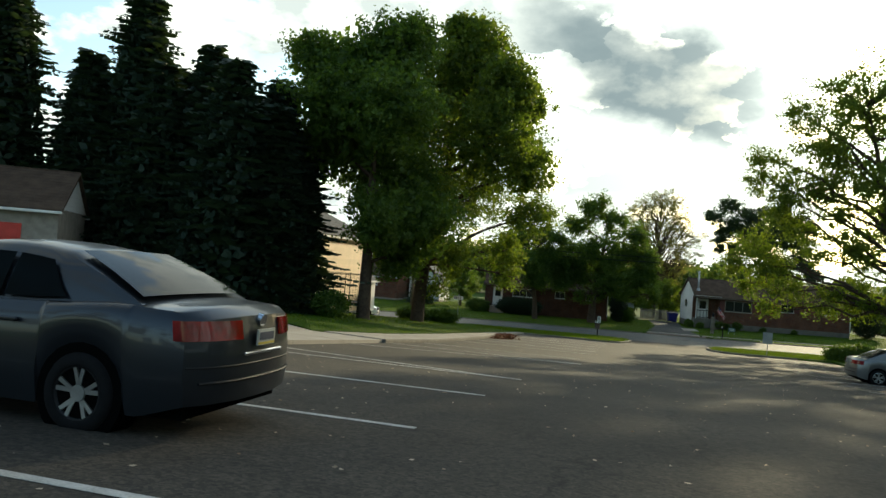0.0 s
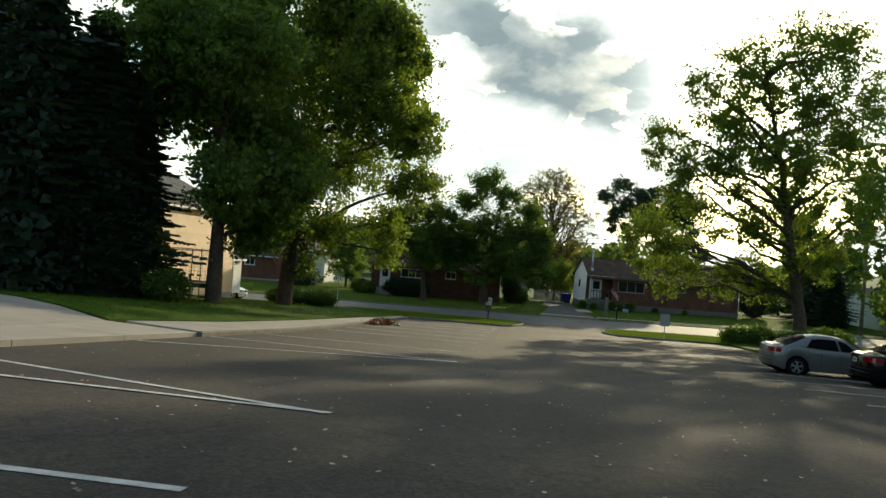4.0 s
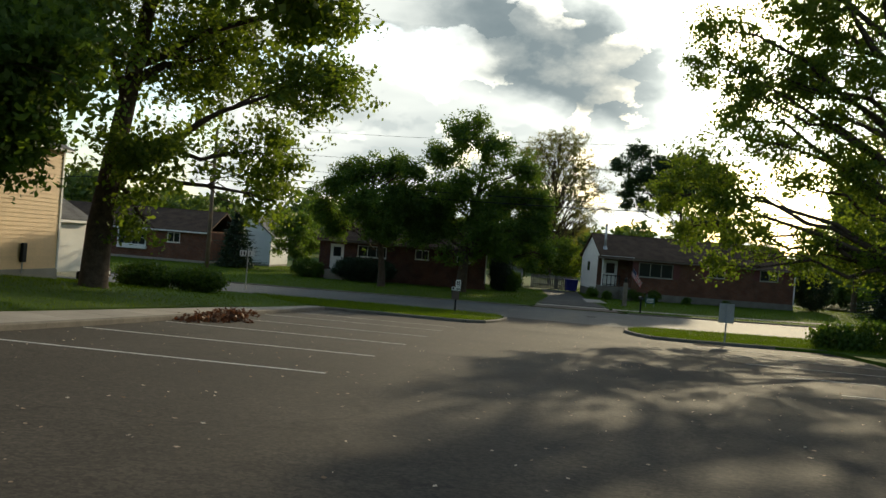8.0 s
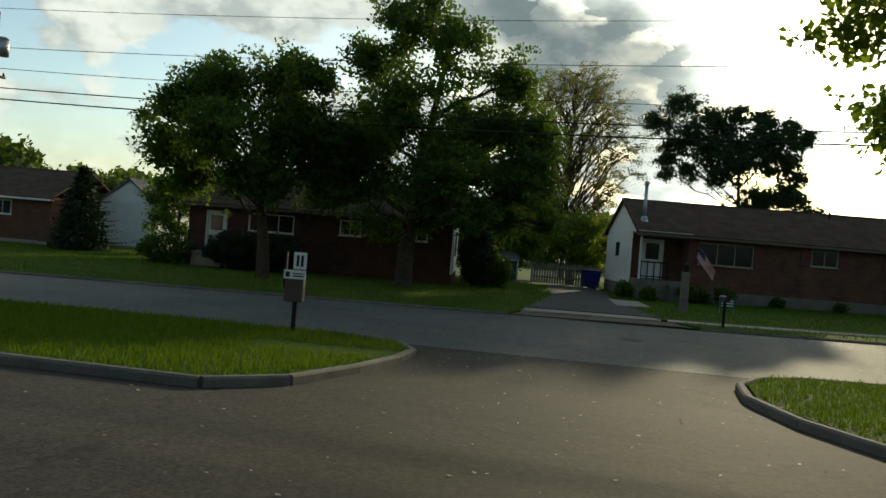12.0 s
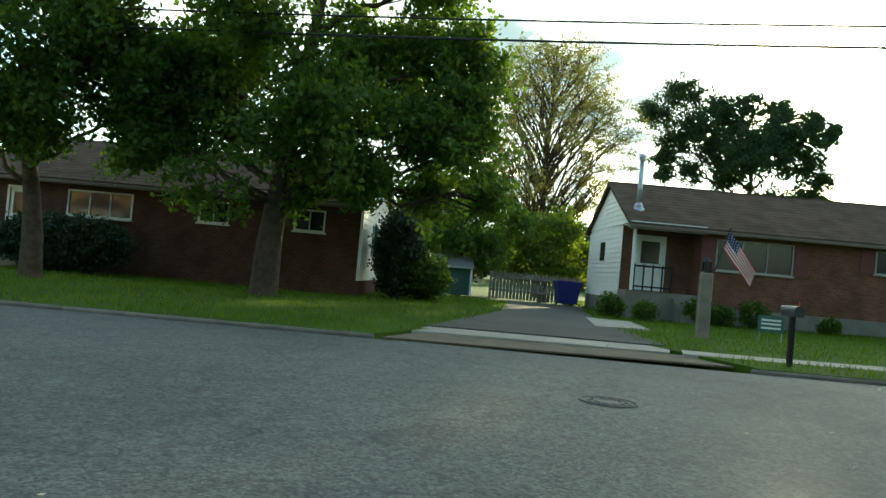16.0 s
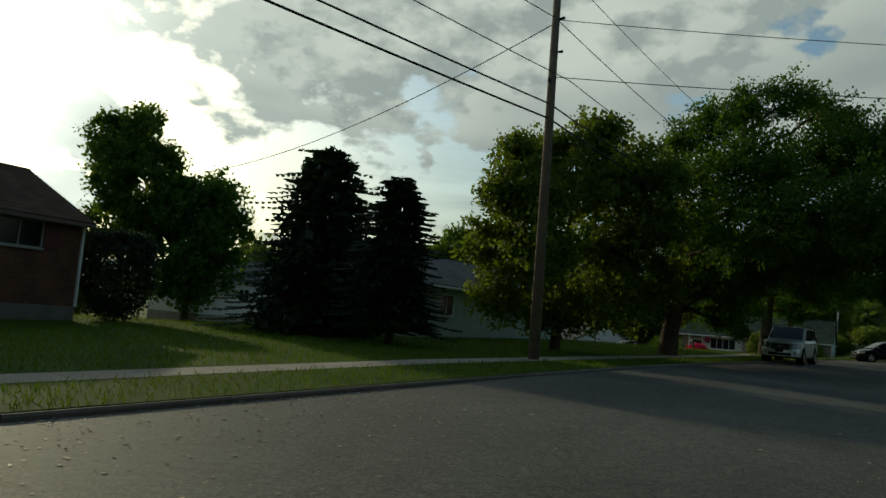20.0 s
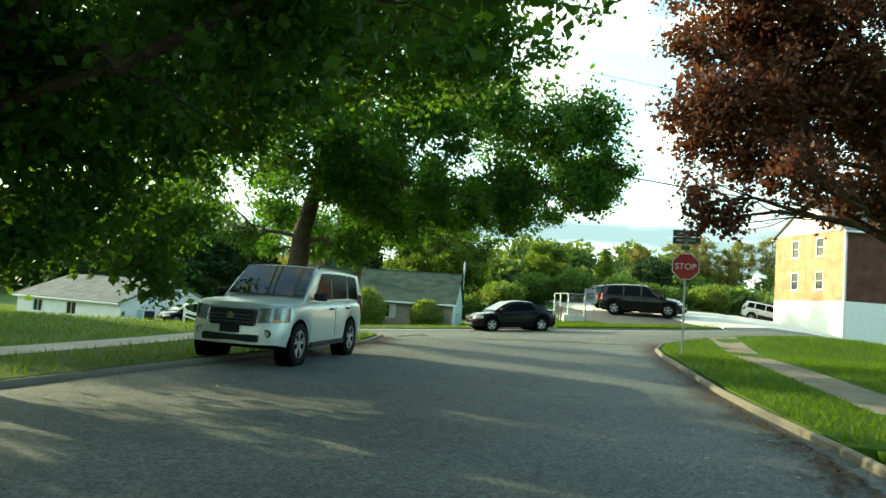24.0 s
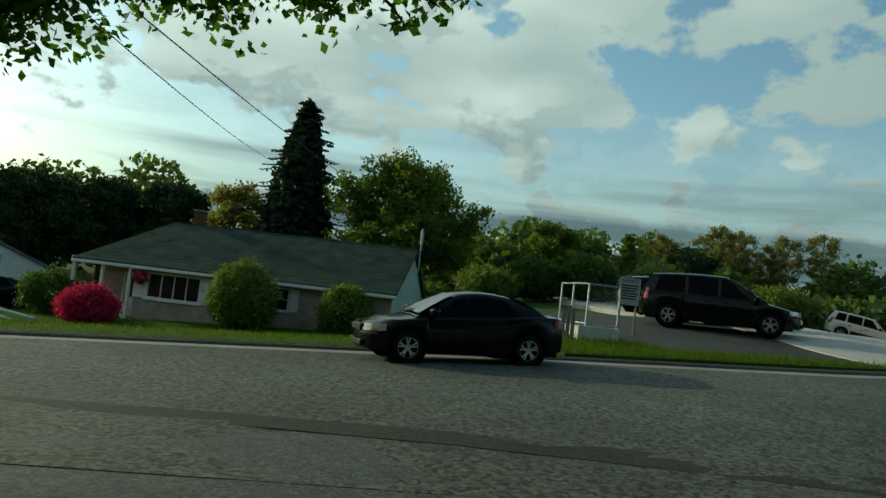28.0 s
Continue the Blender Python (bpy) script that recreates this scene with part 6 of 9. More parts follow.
LOBES_G3 = [(6.2, -5.0, 3.9, 0.3), (6.0, -4.2, 4.0, 0.4), (5.5, -6.5, 4.2, 0.3), (5.6, -6.9, 4.1, 0.2), (4.2, -5.6, 4.1, 0.4), (4.6, -7.0, 4.5, 0.4), (5.7, -7.4, 5.0, 0.4), (4.8, -8.0, 4.7, 0.3), (4.9, -8.3, 4.9, 0.2), (3.5, -7.0, 4.9, 0.4), (4.7, -7.8, 5.4, 0.5), (3.9, -8.5, 5.3, 0.3), (4.0, -8.9, 5.5, 0.2), (3.3, -6.0, 4.7, 0.5), (4.1, -4.9, 4.4, 0.5), (5.8, -3.6, 4.3, 0.5), (5.5, -2.1, 3.4, 0.4), (2.5, -7.1, 5.2, 0.4), (3.7, -8.1, 5.8, 0.4), (2.9, -4.5, 4.6, 0.5), (4.5, -2.5, 4.3, 0.6), (4.2, -1.3, 3.9, 0.6), (3.9, -0.2, 3.5, 0.5), (5.2, -1.0, 3.2, 0.4), (4.9, 0.1, 2.8, 0.4), (4.6, 1.4, 3.4, 0.6), (4.7, 1.3, 2.5, 0.4), (3.5, -2.9, 5.0, 0.6), (3.2, -1.6, 4.8, 0.6), (2.9, -0.5, 4.3, 0.6), (4.0, -5.0, 5.6, 0.6), (3.5, 1.6, 3.6, 0.5), (4.3, 2.8, 2.4, 0.4)]
LOBES_G4 = [(3.2, -1.3, 3.8, 0.4), (4.2, -1.3, 4.2, 0.5), (4.4, -2.0, 4.3, 0.5), (5.5, -2.3, 4.7, 0.6), (4.1, -0.7, 3.3, 0.4), (5.1, -0.9, 3.7, 0.5), (5.4, -1.8, 4.1, 0.5), (5.0, -0.2, 3.0, 0.3), (5.2, -0.8, 3.2, 0.3), (5.4, -1.7, 3.6, 0.2), (5.7, -3.2, 4.8, 0.6), (5.9, -4.0, 4.5, 0.5), (5.1, -5.1, 4.6, 0.4), (5.3, -5.6, 4.5, 0.3), (5.6, -2.7, 4.1, 0.4), (5.8, 1.0, 2.5, 0.3)]
# low lobes added behind the maple's trunk to keep sun off the verge
LOBES_F3 = [(-1.2, 2.0, 2.6, 1.1), (0.6, 2.8, 3.2, 1.2), (-2.8, 1.6, 2.8, 1.0)]
LOBES_G5 = [(0.4, -2.3, 3.6, 0.6), (0.0, -1.6, 4.2, 0.7), (-0.8, -2.2, 3.8, 0.6), (1.2, -1.8, 4.0, 0.6), (-0.3, -2.9, 4.1, 0.5), (0.6, -0.6, 3.9, 0.7), (-1.2, -2.0, 4.6, 0.7), (-0.6, -1.2, 5.2, 0.8), (-2.0, -1.0, 5.0, 0.8), (0.3, -2.6, 4.6, 0.6), (-2.4, -2.4, 4.8, 0.6), (-1.6, -0.2, 4.2, 0.7)]
LOBES_H2 = [(-2.5, 3.2, 16.3, 2.8), (-3.3, 5.7, 14.0, 2.1), (-0.1, -0.1, 14.8, 3.6), (-2.9, 2.5, 11.2, 2.7), (-3.2, 6.2, 10.5, 1.8), (-0.5, -1.0, 10.4, 2.8), (-1.1, 4.0, 8.0, 2.0), (-1.0, 1.4, 6.3, 1.8), (-3.0, 6.7, 7.0, 1.1), (0.2, -1.9, 6.2, 2.1), (-1.8, 0.6, 18.6, 2.8)]
# big trees between the lot and the cream house
broadleaf("tree", -14.6, 43.7, 17.0, 8.0, 0.36, 11, LEAF_MAPLE, "large broadleaf tree with dense green crown on the lawn", 95000, 0.16, lobes=LOBES_A, gaps=-0.5, puff=1.15, fill=9000, fill_size=0.3)
broadleaf("tree", -13.6, 51.2, 20.0, 8.4, 0.42, 12, LEAF_OAK, "large broadleaf tree with sunlit yellow-green edges", 95000, 0.15, lobes=LOBES_B, gaps=-0.22, fill=9000, fill_size=0.3, fill_over=9.0)
# right of the lot, towards the sun
broadleaf("tree", 19.8, 64.5, 18.0, 8.6, 0.45, 21, LEAF_OAK, "wide open tree with dark forked limbs against the sun", 150000, 0.135, puff=1.3, lobes=LOBES_R + LOBES_R2, fork=0.2, gaps=-0.42, fill=3500, fill_size=0.22)
# across the street
broadleaf("tree", -4.0, 82.2, 13.6, 6.0, 0.36, 31, LEAF_MAPLE, "tall maple with dense dark green crown on the lawn", 150000, 0.14, lobes=LOBES_C + LOBES_C2, gaps=-0.12)
broadleaf("tree", -9.6, 79.9, 10.0, 5.2, 0.26, 32, LEAF_MAPLE, "round-topped tree with slender forked trunk", 80000, 0.14, lobes=LOBES_D, gaps=-0.12)
broadleaf("tree", 2.8, 113, 18.5, 7.0, 0.17, 33, LEAF_BUD, "tall thin tree barely in leaf behind the houses", 52000, 0.10, 0.16, 130, fork=0.08, rise=1.5, gaps=-0.4, twigs=14)
broadleaf("tree", -1.0, 101, 6.5, 4.0, 0.2, 34, LEAF_MAPLE, "dark green tree behind the brick house", 16000, 0.2, 0.05, 14)
broadleaf("tree", 3.5, 104, 5.2, 3.4, 0.2, 35, LEAF_OAK, "leafy green tree behind the wooden fence", 16000, 0.18, 0.05, 14)
broadleaf("tree", 19.0, 124, 17.5, 7.5, 0.26, 36, LEAF_PINE, "dark pine with clumped layered crown", 110000, 0.15, puff=1.05, lobes=LOBES_PINE + [(1.5, 0.5, 8.2, 2.4), (4.6, 1.0, 8.8, 1.7), (6.2, 0.5, 7.2, 1.6)], fork=0.35, gaps=-0.35, fill=2200, fill_size=0.26)
broadleaf("tree", 37.4, 117, 15.6, 4.6, 0.3, 37, LEAF_MAPLE, "dark round maple behind the white garage", 24000, 0.22, 0.22, 18, fill=4000, fill_size=0.32)
broadleaf("tree", 40.6, 113.6, 11.0, 4.6, 0.25, 38, LEAF_MAPLE_SHADE, "dark tree behind the white garage", 24000, 0.22, 0.05, 16, fill=5000, fill_size=0.32, puff=1.2)
conifer("spruce", 30.3, 88.9, 7.3, 3.7, 41, LEAF_SPRUCE, "dark blue-green spruce with drooping boughs", per_whorl=17, step=0.26, needles=14, width=0.46, taper=0.42)
conifer("spruce", 29.4, 84.3, 5.7, 2.0, 42, LEAF_SPRUCE, "smaller dark spruce on a bare trunk", base=0.12, per_whorl=17, step=0.24, needles=13, width=0.42, taper=0.42)
broadleaf("tree", 37.0, 82.3, 8.8, 5.0, 0.2, 43, LEAF_OAK, "bushy yellow-green tree beside the pavement", 75000, 0.13, puff=1.2, lobes=[tuple(1.16 * v for v in q) for q in LOBES_E], fork=0.12, fill=5500, fill_size=0.2)
broadleaf("tree", 43.5, 80.2, 11.5, 7.0, 0.38, 44, LEAF_MAPLE_SHADE, "broad dark maple arching over the street", 200000, 0.108, puff=1.2, lobes=LOBES_F + LOBES_F2 + LOBES_F3, fork=0.2, gaps=-0.3, fill=2200, fill_size=0.18)
# behind the maple, in the side yard
broadleaf("tree", 53.5, 99.0, 9.0, 4.2, 0.28, 144, LEAF_MAPLE, "leafy green tree in the yard behind the street maple", 30000, 0.2, 0.12, 20, gaps=-0.4, fill=5000)
broadleaf("tree", 53.0, 93.0, 7.0, 3.6, 0.2, 145, LEAF_OAK, "small yellow-green tree in the yard behind the street maple", 22000, 0.17, 0.08, 16, gaps=-0.4, fill=3000)
broadleaf("tree", 55.4, 79.2, 8.5, 7.2, 0.30, 45, LEAF_STREET, "spreading street tree with long level limbs", 345000, 0.085, puff=1.25, gaps=-0.03, chain=True, lobes=LOBES_G + LOBES_G2 + LOBES_G3 + LOBES_G4 + LOBES_G5, fork=0.34, rise=0.15)
broadleaf("tree", 60.5, 61.5, 17.0, 5.6, 0.34, 46, LEAF_RED, "purple-leaved maple on the corner lawn", 170000, 0.125, lobes=LOBES_H + LOBES_H2, fork=0.22, fill=2200, fill_size=0.2, gaps=-0.3, puff=1.1)

# row of tall evergreens left of the driveway
for k, (x, y, t) in enumerate(((-26, 39.5, 13.6), (-23.6, 40.5, 15.0), (-20.9, 38.6, 13.6), (-19.6, 41.2, 13.2), (-18.6, 39.4, 11.2), (-18.4, 42.4, 10.6), (-28.7, 41, 19.0), (-31.5, 40, 14.4), (-35.6, 38, 19.0), (-22.2, 42.5, 12.6), (-25.0, 42.8, 13.2), (-29.8, 43.5, 15.4), (-33.5, 42.5, 15.0), (-27.2, 43.4, 14.4))):
    conifer("spruce", x, y, t, (5.0, 4.5, 4.8)[k % 3] if k not in (4, 5) else 2.9, 50 + k, LEAF_SPRUCE, "tall dark evergreen in a dense row", per_whorl=16, step=0.46, needles=11, group="row of evergreens", width=0.8, base=0.01, taper=0.6)
shrub("bush", -14.9, 39.6, (1.0, 0.9, 0.7), 60, LEAF_BUSH, "low dark bush below the evergreens")
shrub("bush", -16.4, 59.6, (1.3, 1.0, 0.6), 61, LEAF_BUSH, "rounded dark hedge bush before the white house", 420)
shrub("bush", -14.3, 60.6, (1.3, 1.0, 0.6), 62, LEAF_BUSH, "rounded dark hedge bush before the white house", 420)
# shrubs at the houses over the street
conifer("evergreen_bush", -24.8, 89.1, 4.9, 2.5, 63, LEAF_SPRUCE, "dense dark rounded evergreen before the brick house", per_whorl=14, droop=0.1, step=0.3, category="bush")
broadleaf("tree", -20.6, 92.5, 5.6, 2.6, 0.14, 163, LEAF_MAPLE, "small dark tree beside the white house", 14000, 0.15, 0.05, 12)
shrub("hedge", -12.0, 84.2, (2.6, 0.9, 0.95), 64, LEAF_SPRUCE, "long dark clipped hedge under the windows", 900, category="hedge")
shrub("hedge", -16.6, 84.2, (1.4, 0.8, 0.7), 65, LEAF_BUSH, "dark shrub beside the front door", 320)
shrub("bush", -1.5, 88.2, (0.85, 1.0, 1.65), 66, LEAF_SPRUCE, "tall dark ivy-like shrub at the house corner", 700)
shrub("bush", -0.6, 88.6, (0.9, 0.9, 0.9), 67, LEAF_BUSH, "green leafy shrub beside the driveway", 380)
shrub("hedge", 24.8, 93.8, (1.5, 1.3, 2.0), 68, LEAF_SPRUCE, "tall clipped dark hedge at the house corner", 900, flat_top=True, category="hedge")
for k, (x, s) in enumerate(((10.1, 0.34), (11.2, 0.50), (13.9, 0.26), (17.1, 0.22))):
    shrub("bush", x, 89.2 + 0.16 * (x - 7), (s, s * 0.8, s), 70 + k, LEAF_BUSH, "small dark foundation shrub by the brick wall", 120, 12, 0.08)
for k, (x, y, r) in enumerate(((6.2, 90.0, 0.45), (7.3, 88.7, 0.35), (9.3, 89.6, 0.5))):
    shrub("bush", x, y, (r, r, r * 0.9), 90 + k, LEAF_BUSH, "straggly dark shrub beside the porch steps", 150, 12, 0.08)
# shrubs across the cross street
M_AZ = (78.9, 90.6)
shrub("azalea_bush", M_AZ[0] - 0.05, M_AZ[1] + 0.35, (0.95, 1.0, 0.72), 80, LEAF_PINK, "bright magenta azalea in full bloom", 620, 16, 0.09, z=-0.75)
shrub("bush", 81.1, 86.0, (1.2, 1.25, 1.42), 81, LEAF_YEW, "round clipped yellow-green yew bush", 900, 16, 0.09, z=-0.55)
shrub("bush", 82.6, 82.4, (1.0, 1.02, 1.12), 82, LEAF_YEW, "round clipped yellow-green yew bush with brown patches", 800, 16, 0.09, z=-0.45)
shrub("bush", 81.3, 94.8, (1.2, 1.1, 0.9), 83, LEAF_BUSH, "dark green bush at the end of the porch", 420, z=-0.8)
conifer("spruce", 106.1, 96.4, 15.8, 5.6, 84, LEAF_SPRUCE, "tall dark spruce behind the ranch house", step=0.62, width=0.8, base=0.1, droop=0.3, taper=0.75, needles=14)
broadleaf("tree", 105.3, 87.7, 11.6, 5.8, 0.3, 85, LEAF_OAK, "round sunlit tree behind the ranch house", 45000, 0.2, 0.1, 26, gaps=-0.4)
for k in range(13):
    hx, hy = cross_at(-25 + 3.3 * k, 27.0 + 2.0 * math.sin(1.7 * k) + 0.25 * abs(k - 5) ** 1.5)
    shrub("hedge", hx, hy, (2.5 + 0.3 * math.sin(2.9 * k), 1.7, 1.15 + 0.25 * math.sin(5.1 * k)), 300 + k, LEAF_BUSH if k % 3 else LEAF_YEW, "overgrown green hedge behind the driveway", 520, 14, 0.17, category="hedge", group="hedges behind the driveway")
broadleaf("tree", 106, 101.3, 9.4, 3.0, 0.25, 86, LEAF_SPRING, "pale green tree behind the ranch house", 16000, 0.2, 0.1, 14)
# the shade on these trees is put into their leaf colour
for k, (x, y, t, r) in enumerate(((107.4, 120.5, 10.2, 5.0), (112.2, 117.8, 10.6, 4.4), (115.4, 112.9, 10.8, 4.6), (104.5, 126, 10.4, 5.0))):
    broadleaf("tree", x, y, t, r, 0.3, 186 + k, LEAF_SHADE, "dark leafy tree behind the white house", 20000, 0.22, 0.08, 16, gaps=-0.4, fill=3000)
broadleaf("tree", 128, 79.6, 7.6, 3.4, 0.25, 87, LEAF_OAK, "pale green tree beyond the driveway", 16000, 0.22, 0.1, 12)
conifer("evergreen", 128, 72.3, 7.0, 2.6, 88, LEAF_FAR, "pointed green tree beyond the driveway", step=0.5, width=0.6, droop=-0.2)


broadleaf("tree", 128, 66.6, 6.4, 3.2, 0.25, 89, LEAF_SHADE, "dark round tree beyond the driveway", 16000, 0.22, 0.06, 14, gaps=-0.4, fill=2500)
for k, (s, d, t) in enumerate(((-45, 78, 13.0), (-49, 80, 13.5), (-53, 79, 12.5), (-57, 82, 14.5), (-61, 80, 15.0), (-40, 84, 11.5))):
    broadleaf("tree", *cross_at(s, d), t, 3.0, 0.13, 210 + k, LEAF_BUD, "thin tall tree barely in leaf beyond the field", 5000, 0.2, 0.45, 22, fork=0.3, rise=1.2, gaps=-0.1, group="thin trees beyond the field")


# ---- distant woods ----
def far_woods(name, places, leaf, label, seed, n=420, per=3, size=0.85):
    rng = np.random.default_rng(seed)
    out = []
    for x, y, t, r in places:
        d = rng.normal(0, 1, (n, 3))
        d /= np.linalg.norm(d, axis=1)[:, None]
        lump = 0.62 + 0.5 * rng.random(n)
        pos = d * lump[:, None] * [r, r, t * 0.42]
        z0 = h(x, y) + float(ease(0, 420, max(0.0, math.hypot(x - 20, y - 60) - 110))) * (14 if y > 60 else 6)
        c = pos + [x, y, z0 + t * 0.52]
        c = c[c[:, 2] > z0]
        out.append(leaf_quads(rng, c, per, 0.65 * size, size))
    ob = link_mesh(name, cloud_mesh(name, np.concatenate(out)), leaf)
    tagged(ob, label, "woods", kind="stuff")


wood_rng = np.random.default_rng(7)
ring = []
for k in range(150):
    a = radians(-78 + 150 * k / 150) + wood_rng.normal(0, 0.01)
    dist = wood_rng.uniform(118, 175)
    ring.append((25 + dist * math.sin(a) * 1.0, 40 + dist * math.cos(a), wood_rng.uniform(7, 12), wood_rng.uniform(3.5, 5.5)))
far_woods("woods", [q for q in ring if q[0] < 60], LEAF_FAR, "dark wooded ridge behind the houses", 1)
east = []
for k in range(90):
    s = -70 + 2.2 * k + wood_rng.normal(0, 1)
    d = wood_rng.uniform(75, 110)
    q = cross_at(s, d)
    east.append((q[0], q[1], wood_rng.uniform(5.5, 9.5) * (1.8 if s > 22 else 1.0 if s > -18 else 1.3), wood_rng.uniform(3.4, 5.2)))
for k in range(26):
    q = cross_at(-80 + 2.9 * k, 62 + 6 * math.sin(2.3 * k))
    east.append((q[0], q[1], wood_rng.uniform(3.8, 5.6), wood_rng.uniform(2.6, 3.6)))
far_woods("woods", east, LEAF_FAR, "green woods beyond the driveway and fields", 2)
far_woods("woods", [(17.5 + 6 * wood_rng.random(), -28 + 7 * k, wood_rng.uniform(12, 17), 4.5) for k in range(12)], LEAF_MAPLE, "shaded woods beside the parking lot", 3, 900, 10, 0.2)


# ---- vehicles ----
def paint(name, colour, metal=0.35, rough=0.32):
    return material(name, colour, rough, metal, vary=0.06, scale=1.5, fine=12, bump=0.0, coat=0.45)


M_RIM = material("alloy_rim", (0.55, 0.56, 0.57), 0.3, 0.9, vary=0.1, bump=0)
M_LAMP_RED = material("red_lamp", (0.34, 0.006, 0.010), 0.10, scale=7, fine=9, bump=0, coat=0.7, colour2=(0.12, 0.003, 0.004))
M_LAMP_CLEAR = material("clear_lamp", (0.55, 0.55, 0.52), 0.12, 0.3, vary=0.2, bump=0, coat=0.6)
M_LAMP_SMOKE = material("smoked_lamp", (0.13, 0.14, 0.14), 0.08, 0.4, vary=0.3, scale=6, fine=20, bump=0, coat=0.8)
M_DARK_CHROME = material("dark_chrome", (0.10, 0.10, 0.105), 0.3, 0.8, vary=0.1, bump=0)
M_LAMP_AMBER = material("amber_lamp", (0.55, 0.20, 0.03), 0.2, vary=0.1, bump=0, coat=0.5)
M_CHROME = material("chrome", (0.70, 0.70, 0.71), 0.12, 1.0, vary=0.05, bump=0)
M_PLATE = material("number_plate", (0.42, 0.42, 0.39), 0.5, vary=0.08, bump=0)
M_PLATE_BAR = material("plate_bar", (0.04, 0.05, 0.08), 0.6, bump=0)
M_YELLOW = material("plate_yellow", (0.55, 0.42, 0.05), 0.6, bump=0)


def wheel(parent, x, y, r, spokes=5, side=1, rim_mat=None, dark_lip=False):
    """A wheel at x along the car, its outer face looking to side."""
    w = 0.205
    top = new("wheel")
    top.parent = parent
    top.matrix_local = pose(x, y, r, 0, 0, 0 if side < 0 else 180)
    # outer face looks along -y in the wheel's own frame
    bm = bmesh.new()
    prof = [(r * 0.66, 0.0), (r * 0.72, -0.012), (r * 0.93, -0.004), (r, 0.03), (r, w - 0.03), (r * 0.93, w), (r * 0.66, w)]
    n = 28
    rings = [[bm.verts.new((rr * math.cos(2 * math.pi * i / n), yy, rr * math.sin(2 * math.pi * i / n))) for i in range(n)] for rr, yy in prof]
    for a, b in zip(rings, rings[1:] + rings[:1]):
        for i in range(n):
            bm.faces.new((a[i], a[(i + 1) % n], b[(i + 1) % n], b[i]))
    bmesh.ops.recalc_face_normals(bm, faces=bm.faces[:])
    part("tyre", bm, M_RUBBER, top, smooth=True)
    rim_mat = rim_mat or M_RIM
    bm = bmesh.new()
    rr = r * 0.68
    lip = [[bm.verts.new((q * math.cos(2 * math.pi * i / n), yy, q * math.sin(2 * math.pi * i / n))) for i in range(n)] for q, yy in ((rr, 0.005), (rr * 0.93, 0.0), (rr * 0.90, 0.05), (rr * 0.90, 0.17))]
    for a, b in zip(lip, lip[1:]):
        for i in range(n):
            bm.faces.new((a[i], a[(i + 1) % n], b[(i + 1) % n], b[i]))
    if dark_lip:
        part("rim_ring", bm, M_BLACK, top, smooth=True)
        bm = bmesh.new()
    for k in range(spokes):
        a0 = 2 * math.pi * k / spokes + 0.3
        for da, wd in ((-0.20, 0.017), (0.20, 0.017)) if spokes == 5 else ((0, 0.04),):
            c, s = math.cos(a0), math.sin(a0)
            ct, st = math.cos(a0 + da), math.sin(a0 + da)
            tx, tz = -s * wd, c * wd
            p0, p1 = (0.05 * c, 0.05 * s), (rr * 0.93 * ct, rr * 0.93 * st)
            vs = [bm.verts.new(q) for q in ((p0[0] - tx, 0.02, p0[1] - tz), (p0[0] + tx, 0.02, p0[1] + tz), (p1[0] + tx, 0.008, p1[1] + tz), (p1[0] - tx, 0.008, p1[1] - tz),
                                            (p0[0] - tx, 0.05, p0[1] - tz), (p0[0] + tx, 0.05, p0[1] + tz), (p1[0] + tx, 0.04, p1[1] + tz), (p1[0] - tx, 0.04, p1[1] - tz))]
            for q in ((0, 1, 2, 3), (0, 4, 5, 1), (1, 5, 6, 2), (3, 2, 6, 7), (0, 3, 7, 4)):
                bm.faces.new([vs[i] for i in q])
    tube(bm, [(0, 0.012, 0), (0, 0.06, 0)], [0.065, 0.075], 14)
    bmesh.ops.recalc_face_normals(bm, faces=bm.faces[:])
    part("rim", bm, rim_mat, top)
    part("brake_disc", tubes(([(0, 0.09, 0), (0, 0.11, 0)], rr * 0.86), sides=20), M_BLACK, top)
    return top


